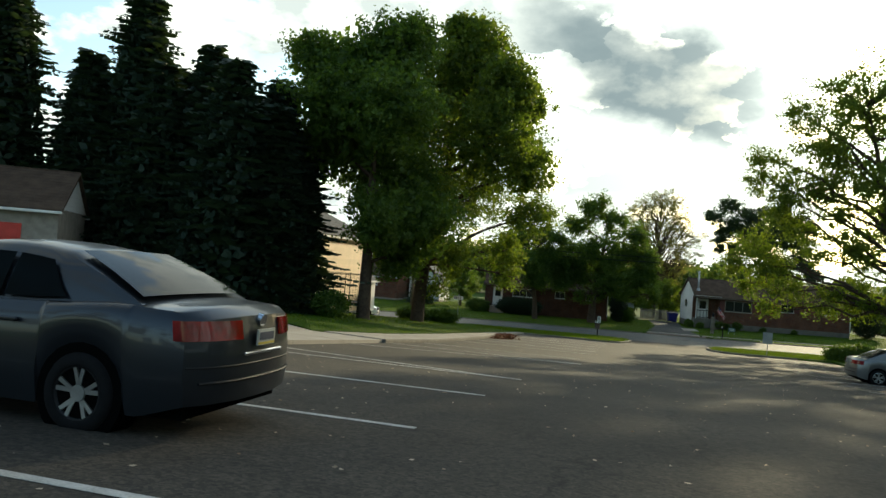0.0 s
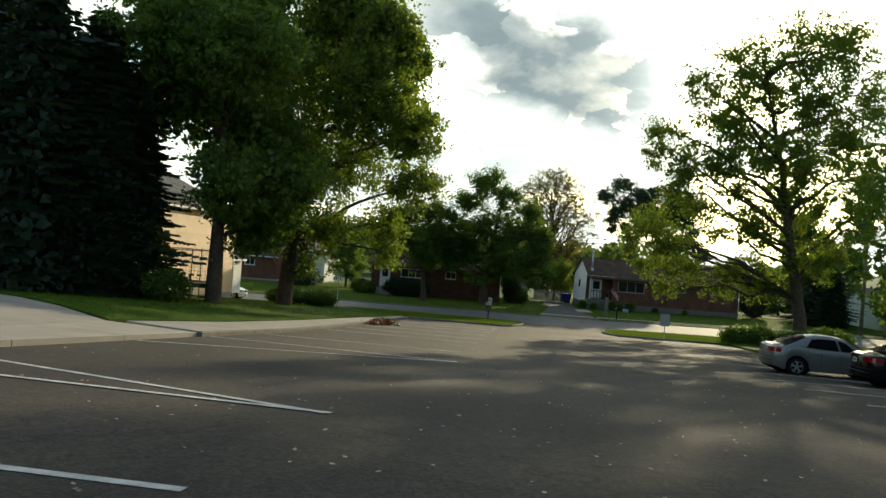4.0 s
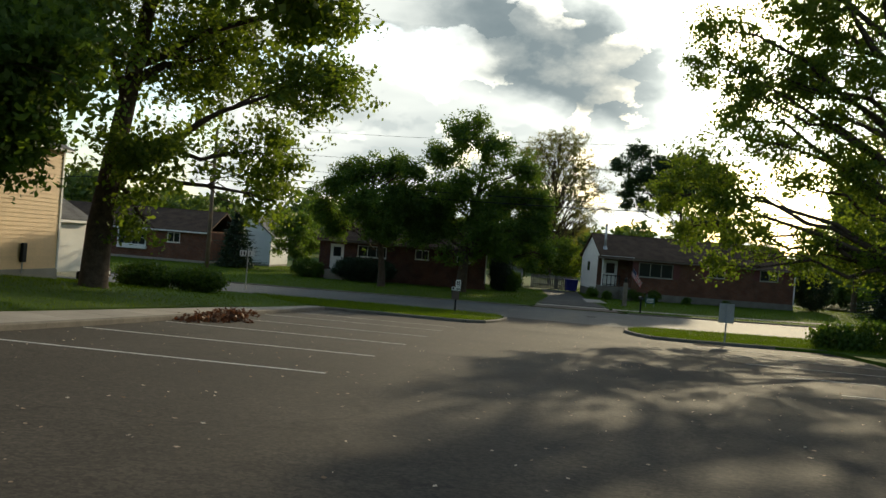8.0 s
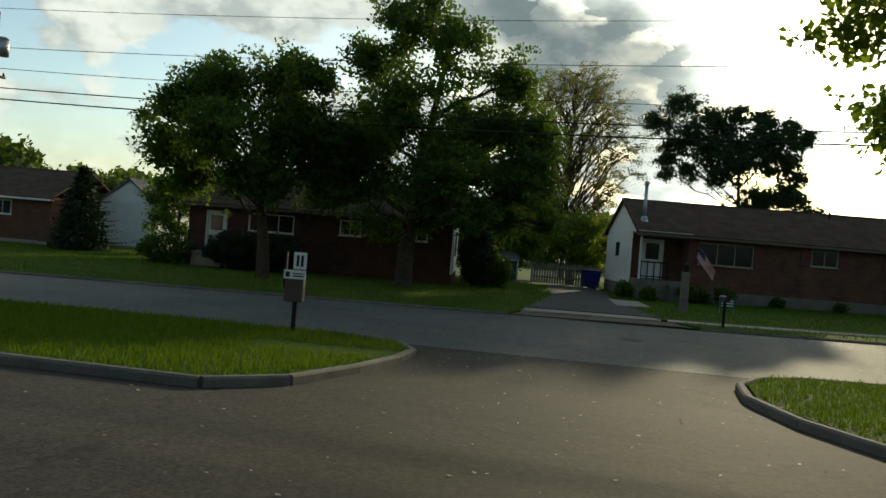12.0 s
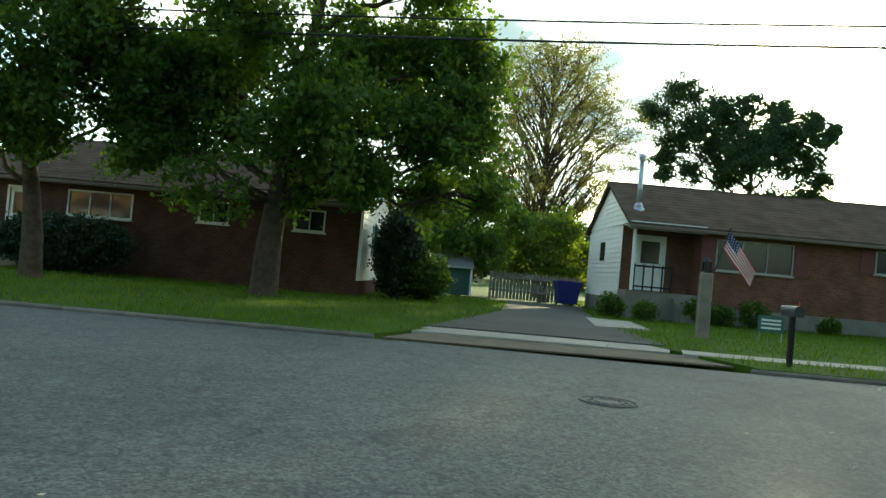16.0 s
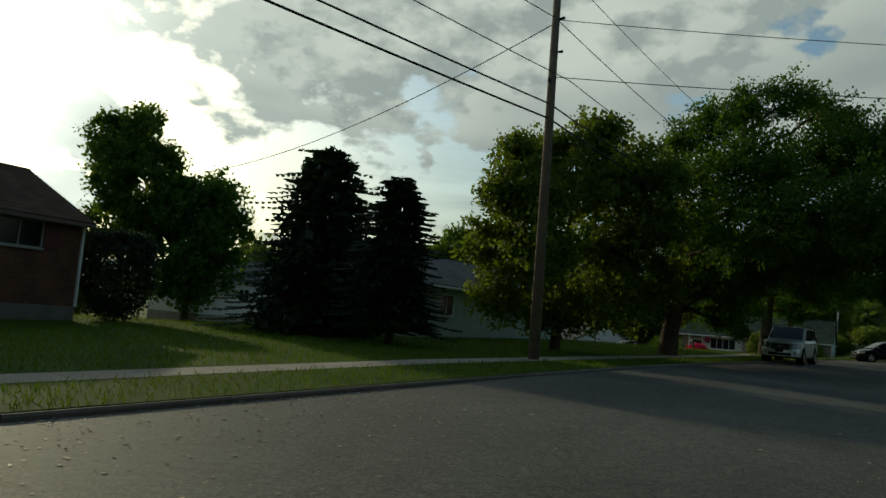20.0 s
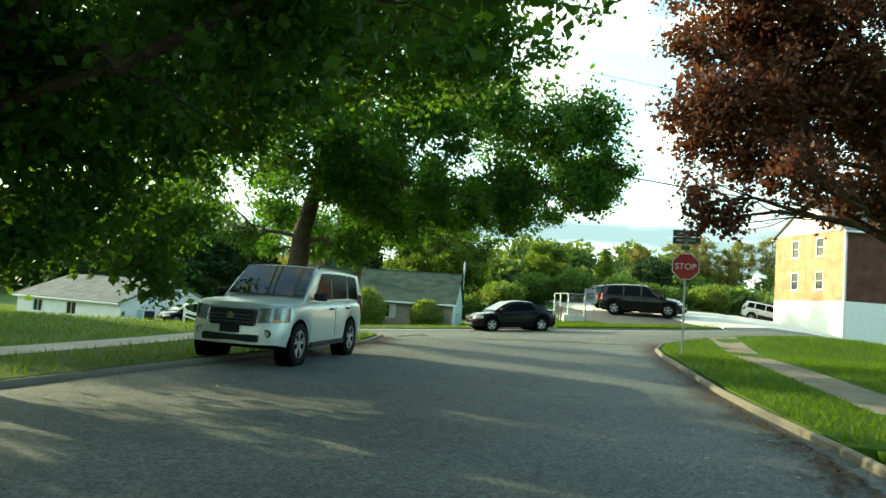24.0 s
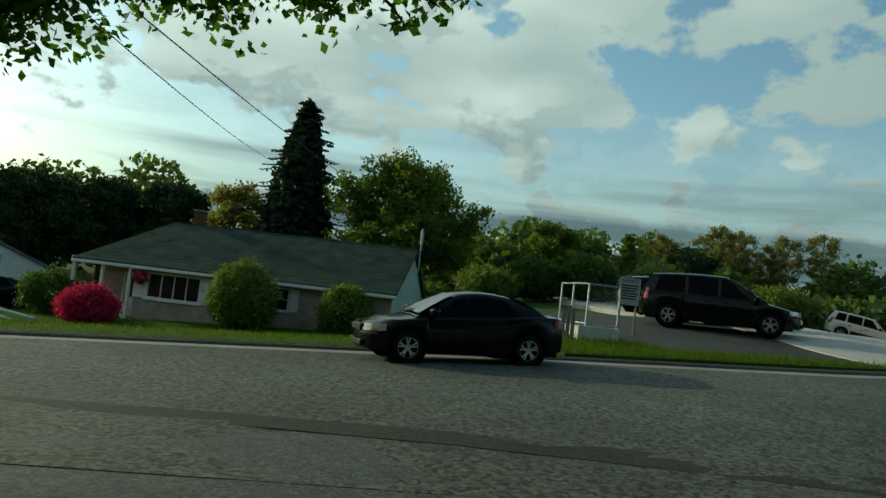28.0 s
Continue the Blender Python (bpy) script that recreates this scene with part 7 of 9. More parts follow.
def vehicle(name, m, label, category, body_mat, spec, group=""):
    """A car from a few stations: its nose looks along +x, its wheels stand on z = 0.
    spec: length, width, wheelbase, front overhang, wheel radius, ground clearance, deck profile (x, z), roof (x, z), widths."""
    top = thing(name, m, label, category, group)
    L_, W_, wb, fo, wr = spec["length"], spec["width"] / 2, spec["wheelbase"], spec["front"], spec["wheel"]
    x_front, x_rear = L_ - fo, L_ - fo - wb
    belt = spec["belt"]
    bx, bz = [p[0] for p in belt], [p[1] for p in belt]
    sill = spec["sill"]
    arch = wr + 0.075
    fine = sorted(set([round(v, 3) for v in np.linspace(0, L_, 44)] + [round(c + s * arch * q, 3) for c in (x_front, x_rear) for s in (-1, 1) for q in (1.0, 0.985, 0.93, 0.8, 0.6, 0.3, 0)]))

    def skin(x, y, z, wide):
        """The ends of the body curve round in plan and lean in towards the top."""
        f = min(1.0, abs(y) / max(wide, 0.01))
        rear, front = max(0.0, 1 - x / 0.6), max(0.0, 1 - (L_ - x) / 0.5)
        x += rear * (0.20 * f ** 3 + 0.16 * max(0.0, z - 0.70) + 0.25 * max(0.0, 0.40 - z))
        x -= front * (0.24 * f ** 3 + 0.22 * max(0.0, z - 0.52))
        return (x, y, z)

    def wide_at(x):
        e0, e1 = min(1, max(0, x) / 0.55), min(1, max(0, L_ - x) / 0.75)
        return W_ * (0.92 + 0.08 * math.sin(e0 * math.pi / 2)) * (0.86 + 0.14 * math.sin(e1 * math.pi / 2))

    def lens(name, mat, end, s, y0, z0, z1, wrap, label="", drop=0.0):
        """A lamp that follows the body's corner: from y0 across the end, then wrap metres along the side."""
        nu, nv, vs, fs = 12, 4, [], []
        for depth in (0.012, -0.05):
            for j in range(nv + 1):
                for i in range(nu + 1):
                    u = i / nu
                    z = z0 + (z1 - z0) * j / nv + drop * u
                    if u < 0.6:
                        x, y = 0.0, y0 + (wide_at(0) * 0.975 - y0) * u / 0.6
                    else:
                        x = wrap * (u - 0.6) / 0.4
                        y = wide_at(x) * (0.975 + 0.02 * min(1, x / 0.2))
                    if end:
                        x = L_ - x
                        y = y * wide_at(x) / wide_at(L_ - x)
                    px, py, pz = skin(x, y, z, wide_at(x))
                    out = min(1.0, u / 0.6)
                    vs.append((px + (1 if end else -1) * depth * (1.2 - out), s * (py + depth * out), pz))
        m_ = (nu + 1) * (nv + 1)
        for j in range(nv):
            for i in range(nu):
                a = j * (nu + 1) + i
                fs.append((a, a + 1, a + nu + 2, a + nu + 1))
        rim = [j * (nu + 1) for j in range(nv + 1)] + [nv * (nu + 1) + i for i in range(1, nu + 1)] + [j * (nu + 1) + nu for j in range(nv - 1, -1, -1)] + list(range(nu - 1, 0, -1))
        for a, b in zip(rim, rim[1:] + rim[:1]):
            fs.append((a, b, b + m_, a + m_))
        ob = raw(name, vs, fs, mat, top, label, smooth=True)
        ob.data.set_sharp_from_angle(angle=radians(50))
        return ob

    def end_bar(x, y1, z, r):
        """A thin bar across the rear end."""
        pts = [skin(x, y1 * (k / 6 - 1), z, wide_at(0)) for k in range(13)]
        return tubes(([(p[0], p[1], p[2]) for p in pts], r), sides=6)

    bm = bmesh.new()
    rings = []
    for x in fine:
        e0, e1 = min(1, x / 0.55), min(1, (L_ - x) / 0.75)
        wide = wide_at(x)
        zb = float(np.interp(x, bx, bz))
        zl = sill
        if x < 0.5:
            zl = sill + 0.10 * (1 - x / 0.5)
        if x > L_ - 0.6:
            zl = sill + 0.06 * (x - L_ + 0.6) / 0.6
        for c in (x_front, x_rear):
            if abs(x - c) < arch:
                zl = max(zl, wr + math.sqrt(max(0, arch * arch - (x - c) ** 2)))
        zl = min(zl, zb - 0.12)
        half = []
        for v, q in ((0, 0.955), (0.12, 0.975), (0.35, 1.0), (0.62, 1.0), (0.80, 0.985), (0.93, 0.955), (1.0, 0.90)):
            half.append((q * wide, zl + (zb - zl) * v))
        half += [(wide * 0.70, zb + 0.022), (wide * 0.35, zb + 0.038), (0, zb + 0.042)]
        ring = [(-y, z) for y, z in half] + [(y, z) for y, z in half[-2::-1]]
        rings.append([bm.verts.new(skin(x, y, z, wide)) for y, z in ring])
    for a, b in zip(rings, rings[1:]):
        for i in range(len(a) - 1):
            bm.faces.new((a[i], b[i], b[i + 1], a[i + 1]))
    for ring, x in ((rings[0], 0), (rings[-1], L_)):
        rows = []
        m_ = len(ring)
        for i in range(6):
            a, b = ring[i], ring[m_ - 1 - i]
            w_ = abs(a.co.y)
            mids = [bm.verts.new(skin(x, q * w_, a.co.z, wide_at(x))) for q in (-0.78, -0.39, 0, 0.39, 0.78)]
            rows.append([a] + mids + [b])
        rows.append([ring[i] for i in range(6, m_ - 6)])
        for ra, rb in zip(rows, rows[1:]):
            for i in range(6):
                bm.faces.new((ra[i], ra[i + 1], rb[i + 1], rb[i]))
    bmesh.ops.recalc_face_normals(bm, faces=bm.faces[:])
    body = part("body", bm, body_mat, top, smooth=True)
    mesh = body.data
    mesh.set_sharp_from_angle(angle=radians(38))
    # cabin: roof and pillars in body colour, with glass laid into them
    (xa, za), (xb, zb2), (xc, zc), (xd, zd) = spec["cabin"]
    wb0, wr0 = W_ * 0.885, W_ * spec.get("tumble", 0.70)
    bm = bmesh.new()
    n = 9
    roofs = []
    prof = [(xa, za), (xb, zb2)]
    mid = [(xb + (xc - xb) * k / n, zb2 + (zc - zb2) * k / n + spec.get("crown", 0.05) * math.sin(math.pi * k / n)) for k in range(1, n)]
    prof = [(xa, za)] + [(xa + (xb - xa) * 0.5, za + (zb2 - za) * 0.5 + 0.02)] + [(xb, zb2)] + mid + [(xc, zc)] + [(xc + (xd - xc) * 0.5, zc + (zd - zc) * 0.5 + 0.02)] + [(xd, zd)]
    zmax = max(z for _, z in prof)
    for x, z in prof:
        zb = float(np.interp(x, bx, bz)) - 0.02
        u = max(0.02, (z - zb) / (zmax - zb))
        wt = wb0 + (wr0 - wb0) * u
        ring = [(-wb0, zb), (-(wb0 + wt) / 2 - 0.012 * u, (zb + z) / 2), (-wt, z - 0.05 * u), (-wt * 0.86, z - 0.012), (-wt * 0.45, z + 0.012), (0, z + 0.018)]
        ring = ring + [(-y, zz) for y, zz in ring[-2::-1]]
        roofs.append([bm.verts.new((x, y, zz)) for y, zz in ring])
    for a, b in zip(roofs, roofs[1:]):
        for i in range(len(a) - 1):
            bm.faces.new((a[i], b[i], b[i + 1], a[i + 1]))
    bmesh.ops.recalc_face_normals(bm, faces=bm.faces[:])
    cab = part("roof", bm, body_mat, top, smooth=True)
    cab.data.set_sharp_from_angle(angle=radians(40))

    def side_glass(x0, x1, t0, t1, y_sign):
        """A side window between belt x0..x1 and top x t0..t1."""
        def at(x, u):
            zb = float(np.interp(x, bx, bz)) + 0.035
            zt = float(np.interp(x, [p[0] for p in prof], [p[1] for p in prof])) - 0.10
            z = zb + (zt - zb) * u
            uu = (z - zb) / (zmax - zb)
            return (x, y_sign * (wb0 + (wr0 - wb0) * uu + 0.014 + 0.010 * math.sin(math.pi * uu)), z)
        vs, fs = [], []
        m_ = 6
        for j in range(4):
            u = j / 3
            for i in range(m_ + 1):
                lo = x0 + (x1 - x0) * i / m_
                hi = t0 + (t1 - t0) * i / m_
                vs.append(at(lo + (hi - lo) * u, u))
        for j in range(3):
            for i in range(m_):
                a = j * (m_ + 1) + i
                fs.append((a, a + 1, a + m_ + 2, a + m_ + 1) if y_sign < 0 else (a, a + m_ + 1, a + m_ + 2, a + 1))
        return raw("side_window", vs, fs, M_GLASSDARK, top, smooth=True)

    for q in spec["side_glass"]:
        for s in (-1, 1):
            side_glass(*q, s)

    def slope_glass(name, p, q, inset=0.06):
        """The windscreen or the rear window between two profile points."""
        vs, fs = [], []
        for j in range(5):
            u = 0.08 + 0.86 * j / 4
            x, z = p[0] + (q[0] - p[0]) * u, p[1] + (q[1] - p[1]) * u + 0.02 * math.sin(math.pi * u)
            zb = float(np.interp(x, bx, bz)) - 0.02
            uu = max(0.02, (z - zb) / (zmax - zb))
            wt = (wb0 + (wr0 - wb0) * uu) - inset
            nx = 0.03 if q[0] < p[0] else -0.03
            for i in range(7):
                f = -1 + i / 3
                bulge = 0.03 * (1 - f * f)
                vs.append((x + (0.012 + bulge * 0.5) * (1 if name == "windscreen" else -1), f * wt, z + 0.022 + bulge * 0.4))
        for j in range(4):
            for i in range(6):
                a = j * 7 + i
                fs.append((a, a + 1, a + 8, a + 7))
        return raw(name, vs, fs, M_WINDSCREEN if name == "windscreen" else M_REAR_GLASS if spec.get("clear_rear") else M_GLASSDARK, top, smooth=True)

    slope_glass("rear_window", (xa, za), (xb, zb2))
    slope_glass("windscreen", (xd, zd), (xc, zc))
    for c in (x_front, x_rear):
        for s in (-1, 1):
            wheel(top, c, s * (W_ - 0.015), wr, spec.get("spokes", 5), s, None, spec.get("dark_lip", False))
    # underside and arch fillings are coloured almost black in place of real shade
    part("underbody", boxes((0.25, -W_ * 0.80, sill - 0.02, L_ - 0.3, W_ * 0.80, sill + 0.30)), M_GAP_SHADE, top)
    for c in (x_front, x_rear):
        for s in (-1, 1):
            part("wheel_arch", tubes(([(c, s * (W_ - 0.04), wr), (c, s * (W_ - 0.30), wr)], arch + 0.005), sides=20), M_GAP_SHADE, top)
    # lamps, handles, mirrors, plate
    zt = spec["tail_z"]
    for s in (-1, 1):
        zh = spec["head_z"]
        if spec.get("tall_tail"):
            lens("tail_light", M_LAMP_RED, False, s, W_ * 0.74, zt, zt + 0.36, 0.14, "tall red tail light")
        else:
            lens("tail_light", M_LAMP_RED, False, s, W_ * spec.get("tail_in", 0.50), zt - 0.01, zt + 0.14, spec.get("tail_wrap", 0.30), "red wrap-round tail light")
        hob = lens("headlight", spec.get("head_mat", M_LAMP_CLEAR), True, s, W_ * 0.52, zh, zh + spec.get("head_h", 0.14), 0.34, "clear headlight", drop=0.03)
        am = lens("indicator", M_LAMP_AMBER, True, s, W_ * 0.80, zh + 0.02, zh + 0.06, 0.20)
        am.parent = hob
        for hx in spec["handles"]:
            zz = float(np.interp(hx, bx, bz)) - 0.16
            part("handle", boxes((hx - 0.10, s * W_ * 0.985 if s > 0 else s * W_ - 0.028, zz, hx + 0.10, s * W_ + 0.028 if s > 0 else s * W_ * 0.985, zz + 0.035), bevel=0.01), spec.get("handle_mat", body_mat), top)
        mx = xd - 0.32
        mz = float(np.interp(mx, bx, bz)) + 0.02
        mr = boxes((mx - 0.09, min(s * (W_ - 0.06), s * (W_ + 0.17)), mz, mx + 0.09, max(s * (W_ - 0.06), s * (W_ + 0.17)), mz + 0.15), bevel=0.035)
        part("wing_mirror", mr, spec.get("mirror_mat", body_mat), top, smooth=False)
    zp = spec["plate_z"]
    pl = part("number_plate", boxes((-0.028, -0.14, zp + 0.01, -0.012, 0.14, zp + 0.14)), M_PLATE, top, "white number plate with dark bars")
    part("plate_bar", boxes((-0.032, -0.115, zp + 0.05, -0.027, 0.115, zp + 0.115)), M_PLATE_BAR, pl)
    part("plate_band", boxes((-0.031, -0.135, zp + 0.015, -0.027, 0.135, zp + 0.035)), M_YELLOW, pl)
    fp = part("grille", boxes((L_ - 0.14, -W_ * 0.42, spec["head_z"] - spec.get("grille_drop", 0.02), L_ + 0.004, W_ * 0.46, spec["head_z"] + spec.get("head_h", 0.14) - 0.02), bevel=0.02), spec.get("grille_mat", M_BLACK), top)
    if spec.get("grille_bars"):
        for zz in (0.0, 0.055, 0.11):
            part("grille_bar", boxes((L_ - 0.03, -W_ * 0.42, spec["head_z"] - 0.005 + zz, L_ + 0.014, W_ * 0.42, spec["head_z"] + 0.02 + zz), bevel=0.006), M_DARK_CHROME, fp)
    if spec.get("fog"):
        for s in (-1, 1):
            fg = part("fog_light", tubes(([(L_ - 0.30, s * W_ * 0.66, spec["sill"] + 0.24), (L_ - 0.118, s * W_ * 0.66, spec["sill"] + 0.24)], 0.07), sides=14), M_BLACK, top)
            part("lens", tubes(([(L_ - 0.14, s * W_ * 0.66, spec["sill"] + 0.24), (L_ - 0.108, s * W_ * 0.66, spec["sill"] + 0.24)], 0.05), sides=14), M_LAMP_CLEAR, fg)
        part("front_plate", boxes((L_ - 0.02, -0.17, spec["head_z"] - 0.17, L_ + 0.022, 0.17, spec["head_z"] - 0.01), bevel=0.006), M_BLACK, top, "dark blank plate")
        part("bonnet_badge", tubes(([(L_ + 0.0, 0, spec["head_z"] + 0.11), (L_ + 0.022, 0, spec["head_z"] + 0.11)], [0.07, 0.06]), sides=14), M_CHROME, top)
    part("lower_grille", boxes((L_ - 0.08, -W_ * 0.55, sill + 0.10, L_ + 0.006, W_ * 0.55, sill + 0.22), bevel=0.02), M_BLACK, top)
    part("bumper_seam", end_bar(-0.002, W_ * 0.9, spec["plate_z"] - 0.13, 0.007), M_BLACK, top)
    part("bumper_strip", end_bar(-0.004, W_ * 0.8, 0.47, 0.012), spec.get("strip_mat", M_BLACK), top)
    for dx in spec.get("seams", ()):
        for s in (-1, 1):
            zb = float(np.interp(dx, bx, bz))
            part("door_seam", boxes((dx - 0.004, s * W_ * 0.999 - 0.004, sill + 0.14, dx + 0.004, s * W_ * 0.999 + 0.004, zb - 0.10)), M_BLACK, top)
    if spec.get("rails"):
        for s in (-1, 1):
            part("running_board", boxes((x_rear + arch + 0.02, min(s * W_ * 0.90, s * W_ * 1.01), sill - 0.03, x_front - arch - 0.02, max(s * W_ * 0.90, s * W_ * 1.01), sill + 0.06), bevel=0.015), M_BLACK, top)
    if spec.get("rails"):
        for s in (-1, 1):
            part("roof_rail", tubes(([(xb + 0.15, s * wr0 * 0.92, zmax - 0.02), (xb + 0.3, s * wr0 * 0.92, zmax + 0.03), (xc - 0.3, s * wr0 * 0.92, zmax + 0.03), (xc - 0.15, s * wr0 * 0.92, zmax - 0.02)], 0.018), sides=6), M_BLACK, top)
    return top


SEDAN = dict(length=4.6, width=1.78, wheelbase=2.65, front=0.88, wheel=0.316, sill=0.20, tumble=0.66, crown=0.05,
             belt=[(0, 0.93), (0.12, 1.0), (0.9, 1.03), (1.6, 0.98), (3.2, 0.93), (4.0, 0.85), (4.4, 0.74), (4.6, 0.60)],
             cabin=[(0.62, 1.03), (1.45, 1.40), (2.65, 1.41), (3.55, 0.93)], side_glass=[(1.95, 2.55, 1.95, 2.45), (2.60, 3.32, 2.50, 2.78), (1.30, 1.90, 1.55, 1.90)],
             tail_z=0.80, head_z=0.60, plate_z=0.72, handles=(1.75, 2.75), seams=(1.92, 2.58))
FIRST = dict(SEDAN, dark_lip=True, clear_rear=True, tail_wrap=0.12, tail_in=0.34)
SMALL = dict(SEDAN, length=4.45, width=1.72, wheelbase=2.6, cabin=[(0.55, 1.02), (1.35, 1.39), (2.5, 1.40), (3.4, 0.93)],
             belt=[(0, 0.92), (0.12, 0.99), (0.9, 1.02), (1.6, 0.97), (3.1, 0.92), (3.9, 0.84), (4.25, 0.73), (4.45, 0.58)],
             side_glass=[(1.25, 2.35, 1.45, 2.25), (2.42, 3.12, 2.32, 2.62)], seams=(1.75, 2.40), handles=(1.6, 2.6), tall_tail=False)
SUV = dict(length=4.44, width=1.80, wheelbase=2.62, front=0.86, wheel=0.355, sill=0.30, tumble=0.80, crown=0.03,
           belt=[(0, 1.0), (0.1, 1.06), (0.8, 1.10), (3.2, 1.08), (3.6, 1.06), (4.1, 1.03), (4.34, 0.99), (4.41, 0.93), (4.44, 0.80)],
           cabin=[(0.06, 1.10), (0.32, 1.66), (2.55, 1.70), (3.25, 1.08)], side_glass=[(0.42, 1.02, 0.55, 1.02), (1.12, 1.92, 1.12, 1.90), (2.0, 2.92, 1.98, 2.42)],
           tail_z=0.85, tall_tail=True, head_z=0.71, head_h=0.24, grille_drop=0.05, fog=True, plate_z=0.78, handles=(1.3, 2.2), seams=(1.07, 1.96), rails=True, handle_mat=M_BLACK, mirror_mat=M_BLACK, head_mat=M_LAMP_SMOKE, grille_bars=True, spokes=5)
VAN = dict(length=5.0, width=1.95, wheelbase=3.05, front=0.95, wheel=0.335, sill=0.22, tumble=0.78, crown=0.05,
           belt=[(0, 1.0), (0.1, 1.05), (0.8, 1.08), (3.4, 1.02), (4.1, 0.94), (4.7, 0.80), (4.95, 0.66), (5.0, 0.55)],
           cabin=[(0.08, 1.08), (0.40, 1.68), (2.7, 1.74), (3.95, 0.99)], side_glass=[(0.5, 1.45, 0.65, 1.45), (1.55, 2.45, 1.55, 2.45), (2.55, 3.5, 2.55, 2.95)],
           tail_z=0.82, tall_tail=True, head_z=0.66, plate_z=0.72, handles=(2.2, 2.75), seams=(1.5, 2.5))


def along(x, y, turn, spec, lift=0.0):
    """The pose of a vehicle whose middle stands at x, y, nose towards turn degrees."""
    a = radians(turn)
    half = spec["length"] / 2
    zf, zr = h(x + math.cos(a) * 1.3, y + math.sin(a) * 1.3), h(x - math.cos(a) * 1.3, y - math.sin(a) * 1.3)
    pitch = -math.degrees(math.atan2(zf - zr, 2.6))
    return Matrix.Translation((x, y, (zf + zr) / 2 + lift)) @ pose(0, 0, 0, 0, 0, turn) @ pose(0, 0, 0, 0, pitch, 0) @ Matrix.Translation((-half, 0, 0))


P_BLUEGREY = paint("blue_grey_paint", (0.021, 0.025, 0.032), 0.5)
P_BLACK = material("black_paint", (0.004, 0.004, 0.005), 0.2, 0.0, vary=0.06, scale=1.5, fine=12, bump=0.0, coat=0.12, spec=0.22)
P_GREY = paint("grey_paint", (0.20, 0.20, 0.195), 0.6)
P_SILVERGREEN = paint("pale_silver_paint", (0.50, 0.53, 0.49), 0.4)
P_WHITE = paint("white_paint", (0.70, 0.70, 0.68), 0.0)
jetta = vehicle("car", along(-4.55, 9.15, 180, FIRST), "dark blue-grey sedan with alloy wheels parked beside white lines", "car", P_BLUEGREY, FIRST)
trim = part("boot_trim", boxes((-0.016, -0.30, 0.655, 0.01, 0.30, 0.685), bevel=0.008), M_CHROME, jetta, "chrome strip below the plate")
part("badge", tubes(([(0.012, 0, 0.925), (0.06, 0, 0.935)], 0.052), sides=18), M_CHROME, jetta, "round chrome badge")
vehicle("car", along(11.4, 37.4, 0, SMALL), "grey sedan parked nose-out beside the lot edge", "car", P_GREY, SMALL)
vehicle("car", along(13.2, 33.8, 0, SEDAN), "black sedan parked beside the lot edge", "car", P_BLACK, SEDAN)
vehicle("suv", along(49.5, 76.5, 181.5, SUV, 0.02), "pale silver-green sport utility car parked at the kerb", "car", P_SILVERGREEN, SUV)
cross_turn = math.degrees(math.atan2(CROSS.y, CROSS.x))
vehicle("car", along(70.1, 75.1, 123.0, SMALL, 0.01) @ Matrix.Translation((0.12, 0, 0)) @ Matrix.Scale(0.94, 4), "small black sedan parked along the cross street", "car", P_BLACK, SMALL)
vehicle("minivan", along(81.5, 69.0, 262, VAN, 0.135), "black minivan parked on the sloping driveway", "car", P_BLACK, VAN)
vehicle("suv", along(91.0, 70.2, cross_turn + 180, SUV, 0.13), "dark sport utility car behind the minivan", "car", P_BLUEGREY, SUV)
vehicle("car", along(84.3, 68.75, 262, SMALL, 0.135), "silver sedan beyond the minivan", "car", P_GREY, SMALL)
wagon = vehicle("suv", along(106.5, 57.7, 257, SUV, 0.04), "white estate car with black lower doors by the apartment block", "car", P_WHITE, SUV)
for s in (-0.92, 0.90):
    part("cladding", boxes((1.42, s - 0.012, 0.30, 3.15, s + 0.032, 0.66), bevel=0.01), M_BLACK, wagon, "black lower door panel")
vehicle("car", along(-23.0, 63.2, 10, SMALL, 0.05), "white car parked behind the cream house", "car", P_WHITE, SMALL)
vehicle("car", along(82.3, 99.3, 150, SMALL, 0.1), "dark sedan parked beside the white-sided house", "car", P_BLACK, SMALL)


